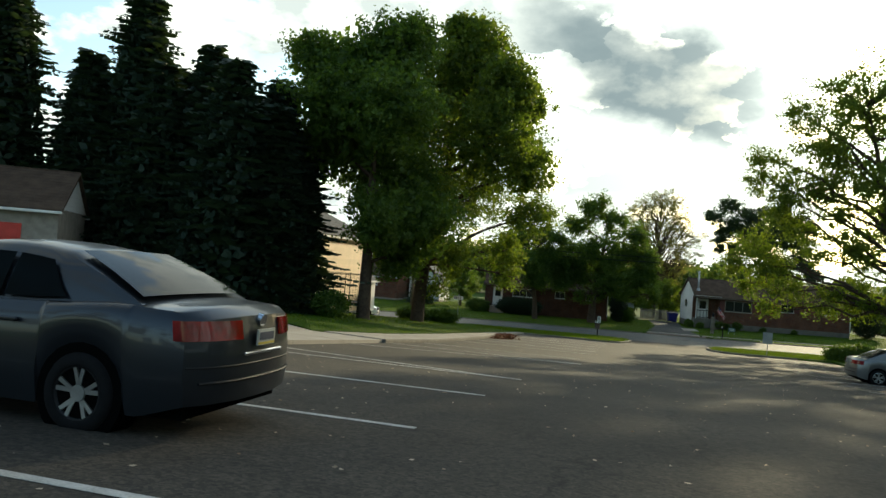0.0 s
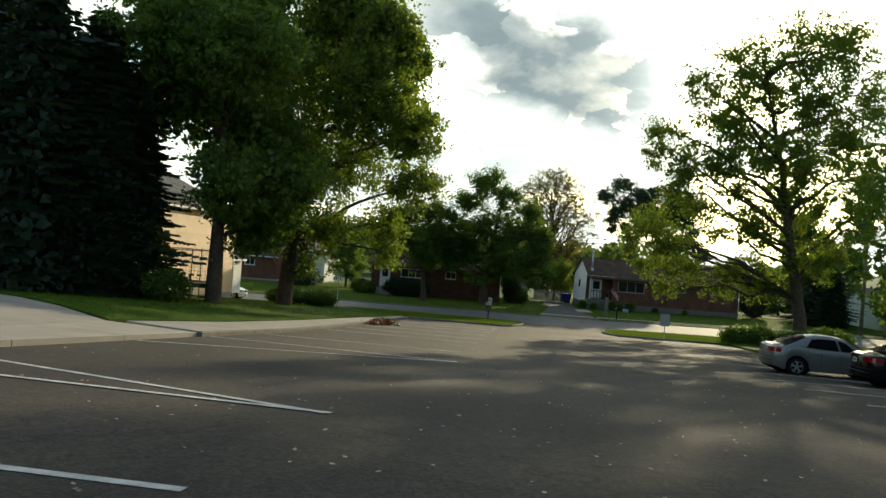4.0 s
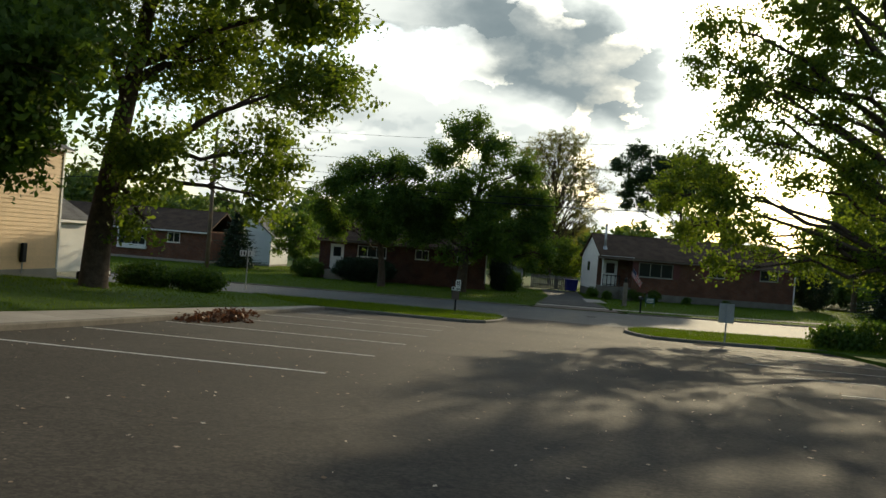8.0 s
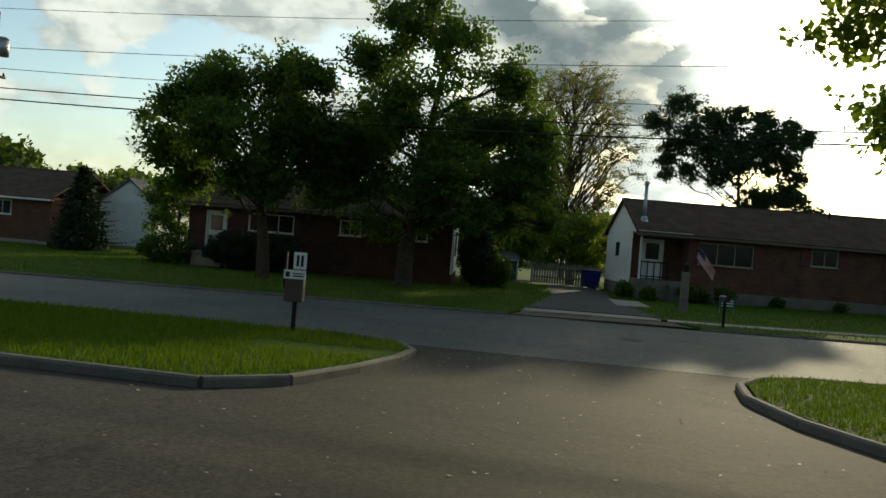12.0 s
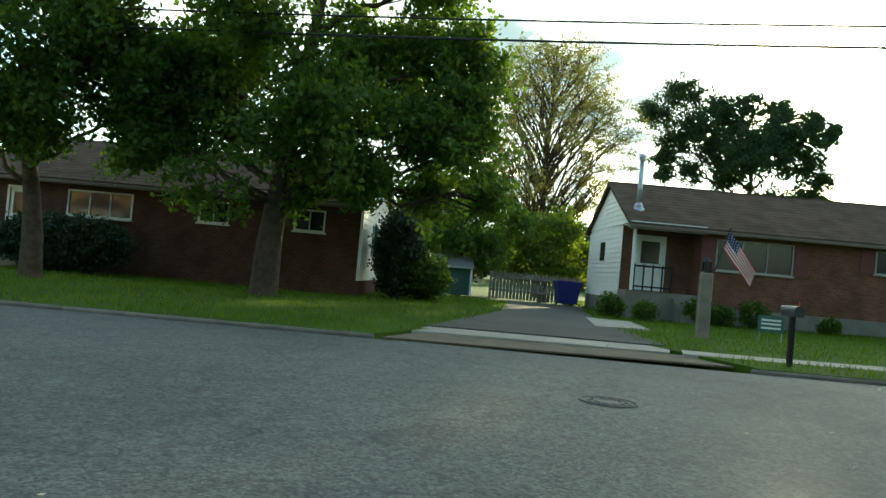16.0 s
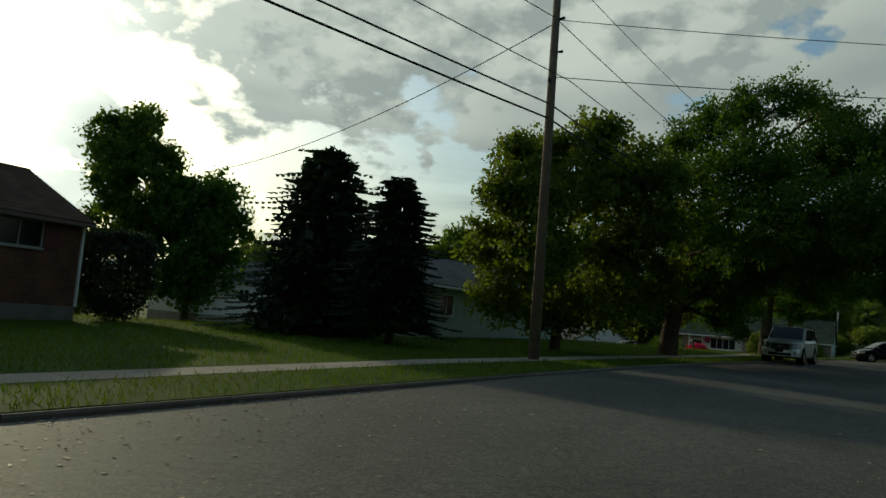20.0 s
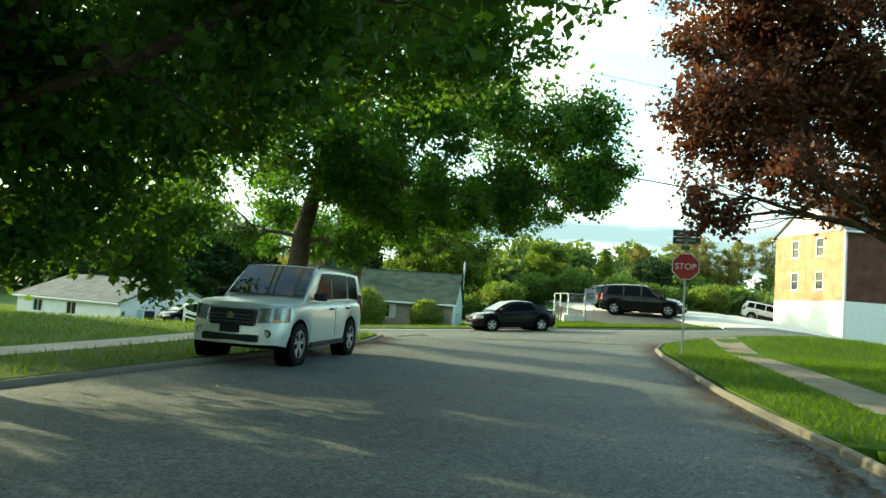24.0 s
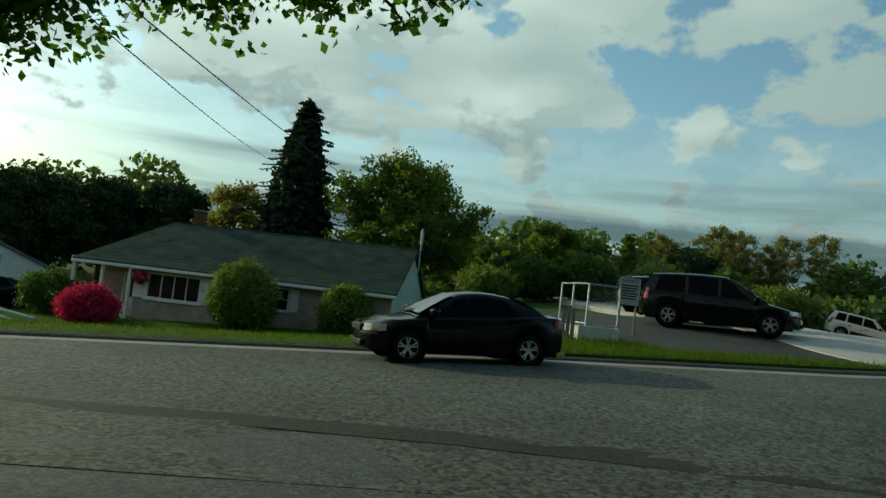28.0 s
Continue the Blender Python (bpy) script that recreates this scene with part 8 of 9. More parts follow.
# ---- poles and wires ----
def utility_pole(x, y, tall, label, transformer=False, lamp=False, lift=0.1):
    top = thing("utility_pole", pose(x, y, h(x, y) + lift - 0.1), label, "utility pole", "street utility poles")
    part("pole", tubes(([(0, 0, -0.3), (0, 0, tall)], [0.17, 0.11]), sides=12), M_POLE, top, smooth=True)
    if not transformer:
        for zz in (tall - 1.6, tall - 2.65):
            part("insulator", tubes(([(0, -0.12, zz), (0, -0.3, zz)], [0.03, 0.05]), sides=8), M_BLACK, top)
    arm = transformer and part("crossarm", boxes((-0.05, -0.7, tall - 2.9, 0.05, 0.7, tall - 2.78), bevel=0.01), M_POLE, top)
    for yy in (-0.6, 0.6) if transformer else ():
        part("insulator", tubes(([(0, yy, tall - 2.78), (0, yy, tall - 2.62)], [0.05, 0.03]), sides=8), M_BLACK, arm)
    part("insulator", tubes(([(0, 0, tall), (0, 0, tall + 0.2)], [0.06, 0.03]), sides=8), M_STEEL, top)
    part("bracket", boxes((-0.2, -0.03, tall - 3.6, 0.2, 0.03, tall - 3.5)), M_BLACK, top)
    if transformer:
        tr = part("transformer", tubes(([(0.38, 0, tall - 2.0), (0.38, 0, tall - 1.25)], 0.26), sides=16), M_STEEL, top, "grey round transformer can", True)
        part("lid", tubes(([(0.38, 0, tall - 1.25), (0.38, 0, tall - 1.15)], [0.28, 0.15]), sides=16), M_STEEL, tr)
    if lamp:
        lp = part("lamp_arm", tubes(([(0, 0, tall - 1.9), (-0.7, -0.4, tall - 1.5), (-1.3, -0.7, tall - 1.45)], 0.03), sides=6), M_STEEL, top)
        part("lamp_head", boxes((-1.75, -0.95, tall - 1.55, -1.25, -0.6, tall - 1.4), bevel=0.05), M_STEEL, lp, "grey street lamp head")
    return top


POLES = [(-72, 73.0, 10.6), (-22.9, 79.6, 10.9), (29.9, 79.0, 12.0), (59.15, 78.72, 10.6)]
for k, (x, y, t) in enumerate(POLES):
    utility_pole(x, y, t, "weathered wooden utility pole" + (" with a transformer and street lamp" if k == 1 else " carrying cables"), k == 1, k == 1)


def cable(a, b, sag, r=0.018, label="sagging black overhead cable"):
    a, b = Vector(a), Vector(b)
    n = 22
    pts = [tuple(a.lerp(b, k / n) - Vector((0, 0, 4 * sag * (k / n) * (1 - k / n)))) for k in range(n + 1)]
    ob = part("cable", tubes((pts, r), sides=5), M_WIRE, smooth=True)
    tagged(ob, label, "cable", "overhead cables")


def pole_z(k, down):
    x, y, t = POLES[k]
    return (x, y, h(x, y) + t - down)


DOWN = [(-0.15, 1.6, 2.65, 3.4, 3.9), (-0.15, 1.6, 2.65, 3.4, 3.9), (-0.15, 1.55, 3.6, 4.25, 4.7), (-0.15, 1.6, 2.65, 3.4, 3.9)]
for k in range(3):
    for i, (dy, r) in enumerate(((0, 0.012), (0, 0.014), (-0.6, 0.014), (0, 0.026), (0, 0.03))):
        a, b = pole_z(k, DOWN[k][i]), pole_z(k + 1, DOWN[k + 1][i])
        cable((a[0], a[1] + dy, a[2]), (b[0], b[1] + dy, b[2]), 0.55 if k else 0.8, r)
a = pole_z(3, 2.0)
for down, r in ((0, 0.012), (2.7, 0.014), (3.5, 0.025)):
    cable((a[0], a[1], a[2] + 2 - down), (cross_at(30, 1)[0] + 2, cross_at(30, 1)[1], 9.5 - down), 0.5, r)
    cable((a[0], a[1], a[2] + 2 - down), (72, 52, 9.6 - down), 0.5, r)
cable(pole_z(2, 1.7), (34.9, 106, 8.4), 0.9, 0.016, "service cable from the pole over the yard")
cable(pole_z(2, 1.6), (45, 50, 9.5), 0.5, 0.012)
cable(pole_z(2, 3.4), (45, 50, 8.6), 0.5, 0.014)
cable(pole_z(3, 5.2), (121.3, 96.2, 10.7), 0.4, 0.016, "long service cable over the cross street")
cable(pole_z(3, 5.4), (118.8, 105.5, 12.5), 0.4, 0.016, "long service cable over the cross street")


# ---- signs, boxes and small things ----
def number_post():
    x, y = -2.35, 64.45
    top = thing("sign_post", pose(x, y, h(x, y) + 0.1, 0, 0, 8), "dark post with white number plates and a brown box", "sign")
    part("post", boxes((-0.045, -0.045, -0.2, 0.045, 0.045, 0.95), bevel=0.008), M_BLACK, top)
    part("box", boxes((-0.22, -0.12, 0.62, 0.16, 0.12, 1.15), bevel=0.02), material("brown_paint", (0.10, 0.065, 0.05), 0.7), top, "brown letter box")
    p1 = part("plate", boxes((-0.06, -0.15, 1.28, 0.2, -0.13, 1.62), bevel=0.004), M_TRIM, top, "white plate with dark bars")
    part("plate_bar", boxes((0.0, -0.156, 1.34, 0.05, -0.149, 1.56), (0.09, -0.156, 1.34, 0.14, -0.149, 1.56)), M_BLACK, p1)
    p2 = part("plate", boxes((-0.24, -0.15, 1.08, 0.2, -0.13, 1.26), bevel=0.004), M_TRIM, top, "white plate with dark bars")
    part("plate_bar", boxes((-0.2, -0.156, 1.12, -0.12, -0.149, 1.22), (-0.05, -0.156, 1.13, 0.17, -0.149, 1.155), (-0.05, -0.156, 1.18, 0.17, -0.149, 1.2)), M_BLACK, p2)
    part("bracket", boxes((-0.24, -0.13, 0.9, -0.2, 0.0, 1.6), (-0.2, -0.13, 1.15, 0.2, -0.05, 1.2)), M_BLACK, top)


number_post()


def back_sign(x, y, tall, panel, label):
    top = thing("sign_post", pose(x, y, h(x, y) + 0.1, 0, 0, 6), label, "sign")
    part("post", boxes((-0.025, -0.02, -0.3, 0.025, 0.02, tall)), M_STEEL, top)
    part("sign_panel", boxes((-panel[0] / 2, 0.02, tall - panel[1], panel[0] / 2, 0.032, tall), bevel=0.004), M_STEEL, top, "grey back of a metal sign")
    for z in (0.12, panel[1] - 0.12):
        part("bolt", tubes(([(0, -0.022, tall - z), (0, -0.035, tall - z)], 0.014), sides=6), M_STEEL, top)


back_sign(9.5, 58.95, 1.62, (0.62, 0.80), "grey metal sign seen from behind on a thin post")
back_sign(-14.8, 67.6, 2.3, (0.1, 0.2), "thin dark sign post by the pavement")
pt = thing("number_sign", pose(-14.8, 67.5, h(-14.8, 67.5) + 1.95, 0, 0, 6), "pair of white plates with dark bars on a post", "sign")
part("plate", boxes((-0.42, -0.06, 0, -0.05, -0.04, 0.32)), M_TRIM, pt)
part("plate", boxes((0.05, -0.06, 0, 0.42, -0.04, 0.32)), M_TRIM, pt)
for xa, xb in ((-0.35, -0.29), (-0.2, -0.12), (0.14, 0.2)):
    part("plate_bar", boxes((xa, -0.066, 0.05, xb, -0.06, 0.27)), M_BLACK, pt)

M_STOP = material("stop_red", (0.36, 0.014, 0.02), 0.45, vary=0.18, bump=0)
M_SIGNWHITE = material("sign_white", (0.72, 0.72, 0.70), 0.5, vary=0.1, bump=0)
M_SIGNGREEN = material("street_sign_green", (0.012, 0.055, 0.045), 0.5, vary=0.15, bump=0)


def text_mesh(name, words, size, mat, parent, m, label=""):
    cu = bpy.data.curves.new(name, "FONT")
    cu.body, cu.size, cu.align_x, cu.align_y, cu.extrude = words, size, "CENTER", "CENTER", 0.002
    tmp = bpy.data.objects.new(name, cu)
    mesh = bpy.data.meshes.new_from_object(tmp)
    bpy.data.objects.remove(tmp)
    ob = link_mesh(name, mesh, mat, parent, label)
    ob.matrix_local = m
    return ob


def stop_sign():
    x, y = 59.45, 68.43
    z = h(x, y) + 0.11
    top = thing("stop_sign", pose(x, y, z, 0, 0, -90), "red octagonal stop sign with street name plates on a steel post", "sign")
    part("post", boxes((-0.03, -0.02, -0.3, 0.03, 0.02, 3.25)), M_STEEL, top, "grey perforated steel post")
    bm = bmesh.new()
    R, zc = 0.42, 2.60

    def octagon(bm, r, y0, y1):
        a = [(r * math.cos(radians(22.5 + 45 * k)), r * math.sin(radians(22.5 + 45 * k)) + zc) for k in range(8)]
        f = [bm.verts.new((p, y0, q)) for p, q in a]
        b = [bm.verts.new((p, y1, q)) for p, q in a]
        for i in range(8):
            bm.faces.new((f[i], f[(i + 1) % 8], b[(i + 1) % 8], b[i]))
        bm.faces.new(f)
        bm.faces.new(b[::-1])
        bmesh.ops.recalc_face_normals(bm, faces=bm.faces[:])
        return bm

    bd = part("border", octagon(bm, R, -0.030, -0.022), M_SIGNWHITE, top, "white border")
    face = part("sign_face", octagon(bmesh.new(), R - 0.022, -0.036, -0.0305), M_STOP, top, "red sign face")
    text_mesh("lettering", "STOP", 0.255, M_SIGNWHITE, top, pose(0, -0.0385, zc - 0.005, 90, 0, 0), "white letters")
    for k, (zz, tilt) in enumerate(((3.60, 0), (3.385, 0))):
        pl = part("street_plate", boxes((-0.40, -0.012, zz - 0.10, 0.40, 0.0, zz + 0.10), bevel=0.004), M_SIGNGREEN, top, "dark green street name plate")
        part("plate_bar", boxes((-0.30, -0.016, zz - 0.035, -0.05, -0.0125, zz + 0.035), (0.0, -0.016, zz - 0.035, 0.26, -0.0125, zz + 0.035)), M_STEEL, pl)
    sm = part("side_plate", boxes((-0.06, -0.14, 3.10, -0.05, 0.14, 3.22)), M_SIGNGREEN, top)
    sm.rotation_euler.z = radians(60)
    part("bracket", boxes((-0.04, -0.03, 3.10, 0.04, 0.03, 3.7)), M_STEEL, top)


stop_sign()


def mailbox():
    x, y = 8.3, 75.9
    top = thing("mailbox", pose(x, y, h(x, y) + 0.1, 0, 0, -80), "dark metal mailbox with pale front on a thin post", "mailbox")
    part("post", boxes((-0.04, -0.04, -0.2, 0.04, 0.04, 0.85)), M_BLACK, top)
    bm = bmesh.new()
    arch = [(-0.09, 0)] + [(0.09 * math.cos(math.pi - math.pi * k / 8), 0.10 + 0.09 * math.sin(math.pi * k / 8)) for k in range(9)] + [(0.09, 0)]
    a = [bm.verts.new((-0.26, p, 0.85 + q)) for p, q in arch]
    b = [bm.verts.new((0.22, p, 0.85 + q)) for p, q in arch]
    for i in range(len(a)):
        bm.faces.new((a[i], a[(i + 1) % len(a)], b[(i + 1) % len(b)], b[i]))
    bm.faces.new(a[::-1])
    bm.faces.new(b)
    bmesh.ops.recalc_face_normals(bm, faces=bm.faces[:])
    bx = part("box", bm, material("dark_metal", (0.035, 0.04, 0.045), 0.5, 0.3, vary=0.2), top, "dark metal letter box")
    part("door", boxes((-0.285, -0.085, 0.86, -0.262, 0.085, 1.03), bevel=0.01), M_PLATE, bx, "pale box front")
    part("flag", boxes((0.0, 0.092, 0.95, 0.03, 0.098, 1.12)), M_RED, bx)


mailbox()


def lamp_post():
    x, y = 7.95, 81.9
    top = thing("lamp_post", pose(x, y, h(x, y) + 0.1, 0, 0, 9), "grey wooden lamp post with a black lantern", "lamp post")
    part("post", boxes((-0.14, -0.14, -0.3, 0.14, 0.14, 1.65), bevel=0.02), M_WOOD_GREY, top)
    lan = part("lantern", boxes((-0.07, -0.07, 1.70, 0.07, 0.07, 1.92)), M_PANE, top, "black lantern")
    for sx in (-1, 1):
        for sy in (-1, 1):
            part("lantern_bar", boxes((sx * 0.08 - 0.012, sy * 0.08 - 0.012, 1.66, sx * 0.08 + 0.012, sy * 0.08 + 0.012, 1.94)), M_BLACK, lan)
    part("lantern_roof", tubes(([(0, 0, 1.94), (0, 0, 2.06)], [0.14, 0.02]), sides=8), M_BLACK, lan)
    part("lantern_base", boxes((-0.09, -0.09, 1.65, 0.09, 0.09, 1.70)), M_BLACK, lan)


lamp_post()


def flag():
    """A striped flag hanging aslant from a short staff on the lamp post."""
    x, y = 8.15, 81.7
    top = thing("flag", pose(x, y, h(x, y) + 0.1, 0, 0, 0), "striped red and white flag with a blue star field", "flag")
    part("staff", tubes(([(-0.05, 0, 1.70), (0.24, -0.15, 2.82)], 0.014), sides=6), M_BLACK, top)
    a = Vector((0.21, -0.13, 2.78))
    down, out = Vector((0.66, -0.1, -0.98)), Vector((-0.10, 0.08, -0.50))
    red, white = material("flag_red", (0.50, 0.02, 0.035), 0.8, bump=0), material("flag_white", (0.72, 0.70, 0.66), 0.8, bump=0)
    blue = material("flag_blue", (0.012, 0.020, 0.09), 0.8, bump=0)

    def at(u, v, lift=0.0):
        p = a + down * u + out * v * (1 - 0.15 * u)
        return p + Vector((0.3, 1, 0)).normalized() * (0.06 * math.sin(7 * u + 2.5 * v) - lift)

    for k in range(13):
        v0, v1 = k / 13, (k + 1) / 13
        vs, fs = [], []
        for i in range(15):
            u = i / 14
            vs += [at(u, v0), at(u, v1)]
        fs = [(2 * i, 2 * i + 1, 2 * i + 3, 2 * i + 2) for i in range(14)]
        raw("stripe", vs, fs, red if k % 2 == 0 else white, top, smooth=True)
    vs, fs = [], []
    for i in range(7):
        for j in range(5):
            vs.append(at(0.40 * i / 6, 7 / 13 * j / 4, 0.006))
    fs = [(i * 5 + j, i * 5 + j + 1, i * 5 + j + 6, i * 5 + j + 5) for i in range(6) for j in range(4)]
    can = raw("star_field", vs, fs, blue, top, smooth=True)
    for s_ in range(5):
        for j in range(4):
            c = at(0.05 + 0.075 * s_, 7 / 13 * (0.14 + 0.24 * j), 0.012)
            raw("star", [c + Vector((0.018, 0, 0)), c + Vector((0, 0, 0.018)), c - Vector((0.018, 0, 0)), c - Vector((0, 0, 0.018))], [(0, 1, 2, 3)], white, can)


flag()


def manhole():
    x, y = 4.84, 70.27
    z = h(x, y) + 0.006
    top = thing("manhole_cover", pose(x, y, z) @ Matrix.Scale(0.82, 4), "round cast iron manhole cover in a worn ring", "manhole cover")
    iron = material("cast_iron", (0.11, 0.105, 0.10), 0.75, 0.2, vary=0.3, bump=0.4)
    part("cover", tubes(([(0, 0, -0.05), (0, 0, 0.004)], 0.30), sides=36), iron, top)
    for r in (0.365, 0.27, 0.18):
        bm = bmesh.new()
        n = 40
        ring = [[bm.verts.new((q * math.cos(2 * math.pi * i / n), q * math.sin(2 * math.pi * i / n), zz)) for i in range(n)] for q, zz in ((r - 0.02, 0.004), (r - 0.015, 0.014), (r + 0.015, 0.014), (r + 0.02, 0.0))]
        for a, b in zip(ring, ring[1:]):
            for i in range(n):
                bm.faces.new((a[i], a[(i + 1) % n], b[(i + 1) % n], b[i]))
        part("ring", bm, iron, top)
    for k in range(12):
        a = 2 * math.pi * k / 12
        ob = part("rib", boxes((0.19, -0.012, 0.004, 0.255, 0.012, 0.012)), iron, top)
        ob.rotation_euler.z = a


manhole()


def storm_grate():
    x, y = 8.6, 57.6
    top = thing("storm_grate", pose(x, y, h(x, y) + 0.01, 0, 0, 8), "dark iron storm drain grate at the kerb", "drain")
    part("frame", boxes((-0.55, -0.32, -0.02, 0.55, -0.27, 0.012), (-0.55, 0.27, -0.02, 0.55, 0.32, 0.012), (-0.55, -0.27, -0.02, -0.5, 0.27, 0.012), (0.5, -0.27, -0.02, 0.55, 0.27, 0.012)), M_IRON, top)
    part("well", boxes((-0.5, -0.27, -0.02, 0.5, 0.27, -0.008)), M_IRON, top)
    for k in range(9):
        part("bar", boxes((-0.46 + 0.11 * k, -0.27, -0.008, -0.41 + 0.11 * k, 0.27, 0.01)), M_IRON, top)


storm_grate()


def leaf_pile():
    rng = np.random.default_rng(5)
    x, y = -6.85, 46.4
    pts = rng.normal(0, 1, (300, 3)) * [0.30, 0.78, 0.06]
    pts[:, 2] = np.abs(pts[:, 2]) * np.exp(-((pts[:, 0] / 0.6) ** 2)) + 0.03
    pts += [x, y, h(x, y)]
    v = leaf_quads(rng, pts, 5, 0.07, 0.10)
    ob = link_mesh("leaf_pile", cloud_mesh("leaf_pile", v), LEAF_DEAD)
    tagged(ob, "pile of brown dead leaves and twigs at the kerb", "leaf pile", kind="stuff")
    for k in range(9):
        a = rng.uniform(0, 6.28)
        p = Vector((x + rng.normal(0, 0.3), y + rng.normal(0, 0.7), h(x, y) + 0.07))
        d = Vector((math.cos(a), math.sin(a), rng.uniform(0.05, 0.25))) * rng.uniform(0.4, 0.8)
        tw = part("fallen_branch", tubes(([tuple(p - d * 0.5), tuple(p + Vector((0, 0, 0.06))), tuple(p + d * 0.5)], [0.016, 0.013, 0.006]), sides=5), M_BARK)
        tagged(tw, "thin brown fallen branch in the leaf pile", "branch", "fallen branches")


leaf_pile()


def litter():
    """Pale grit, petals and dead leaves strewn over the asphalt."""
    rng = np.random.default_rng(9)
    n = 2600
    px, py = rng.uniform(-7.2, 13.4, n), rng.uniform(2, 66, n)
    ok = (py < 58) | ((px > 0.5) & (px < 6))
    px, py = px[ok], py[ok]
    ex, ey = rng.uniform(6, 57, 900), rng.uniform(0, 1, 900)
    ey = np.where(rng.random(900) < 0.5, 68.2 + ey ** 2 * 2.0, 77.0 - ey ** 2 * 2.0)
    sx, sy = rng.uniform(9, 20, 1400), 76.0 - np.abs(rng.normal(0, 1.6, 1400))
    px, py = np.concatenate([px, ex, sx]), np.concatenate([py, ey, sy])
    c = np.stack([px, py, height(px, py) + 0.012], 1)
    v = leaf_quads(rng, c, 1, 0.0, 0.042, 4.0)
    v[:, :, 2] = c[:, None, 2] + (v[:, :, 2] - c[:, None, 2]) * 0.25
    ob = link_mesh("litter", cloud_mesh("litter", v), leaf_material("litter_scrap", (0.16, 0.11, 0.06), (0.55, 0.50, 0.40), 0.2))
    tagged(ob, "pale leaf scraps and grit scattered on asphalt", "litter", kind="stuff")

    # brown leaf fall gathered along the kerbs
    n = 4200
    kx = rng.uniform(40, 64, n)
    ky = np.interp(kx, [40, 45, 50, 53, 58, 61.3, 64], [67.95, 68.0, 68.5, 68.7, 69.0, 69.05, 68.6]) + 0.1 + np.abs(rng.normal(0, 0.28, n)) * (0.6 + 0.6 * np.sin(kx * 1.7) ** 2)
    fx = rng.uniform(50, 57, 1200)
    fy = np.interp(fx, [47, 54, 56.3, 57.4], [77.0, 76.5, 76.8, 77.7]) - 0.1 - np.abs(rng.normal(0, 0.3, 1200))
    kx, ky = np.concatenate([kx, fx]), np.concatenate([ky, fy])
    c = np.stack([kx, ky, height(kx, ky) + 0.014], 1)
    v = leaf_quads(rng, c, 1, 0.0, 0.06, 4.0)
    v[:, :, 2] = c[:, None, 2] + np.abs(v[:, :, 2] - c[:, None, 2]) * 0.4
    ob = link_mesh("leaf_fall", cloud_mesh("leaf_fall", v), LEAF_DEAD)
    tagged(ob, "brown dead leaves gathered along the kerbs", "leaf litter", kind="stuff")


litter()


def trampoline():
    x, y = -17.3, 45.3
    top = thing("trampoline", pose(x, y, h(x, y) + 0.1), "round trampoline with a dark safety net", "trampoline")
    R = 1.75
    ringp = [(R * math.cos(2 * math.pi * k / 24), R * math.sin(2 * math.pi * k / 24), 0.85) for k in range(25)]
    part("rim", tubes((ringp, 0.05), sides=6), M_BLACK, top)
    part("mat", tubes(([(0, 0, 0.84), (0, 0, 0.86)], R - 0.05), sides=24), M_BLACK, top)
    part("net_rim", tubes(([(px, py, 2.55) for px, py, _ in ringp], 0.02), sides=5), M_BLACK, top)
    for k in range(6):
        a = 2 * math.pi * k / 6 + 0.3
        part("net_pole", tubes(([(R * math.cos(a), R * math.sin(a), 0), (R * math.cos(a), R * math.sin(a), 2.6)], 0.025), sides=6), M_BLACK, top)
    for k in range(4):
        a = 2 * math.pi * k / 4
        part("leg", tubes(([(R * math.cos(a), R * math.sin(a), 0.0), (R * math.cos(a), R * math.sin(a), 0.85)], 0.03), sides=6), M_STEEL, top)
    bm = bmesh.new()
    for k in range(48):
        a = 2 * math.pi * k / 48
        tube(bm, [(R * math.cos(a), R * math.sin(a), 0.9), (R * math.cos(a), R * math.sin(a), 2.55)], 0.004, 3, False)
    for z in np.linspace(1.0, 2.5, 9):
        tube(bm, [(px, py, z) for px, py, _ in ringp], 0.004, 3, False)
    part("safety_net", bm, M_BLACK, top)


trampoline()


def picket_fence():
    top = tagged(new("fence"), "weathered grey wooden picket fence across the driveway", "fence")
    for k in range(26):
        u = k / 25
        x, y = 1.0 + 4.2 * u, 98.4 + 0.4 * u
        z = h(x, y) + 0.1
        t = 1.25 + 0.05 * math.sin(k * 2.1)
        ob = raw("picket", [(x - 0.065, y, z), (x + 0.065, y, z), (x + 0.065, y, z + t), (x, y, z + t + 0.09), (x - 0.065, y, z + t), (x - 0.065, y + 0.02, z), (x + 0.065, y + 0.02, z), (x + 0.065, y + 0.02, z + t), (x, y + 0.02, z + t + 0.09), (x - 0.065, y + 0.02, z + t)],
                 [(0, 1, 2, 3, 4), (9, 8, 7, 6, 5), (0, 5, 6, 1), (1, 6, 7, 2), (2, 7, 8, 3), (3, 8, 9, 4), (4, 9, 5, 0)], M_WOOD_GREY, top)
    for z in (0.35, 1.0):
        part("rail", boxes((0.95, 98.43, h(3, 98) + 0.1 + z, 5.3, 98.9, h(3, 98) + 0.2 + z)), M_WOOD_GREY, top)


picket_fence()


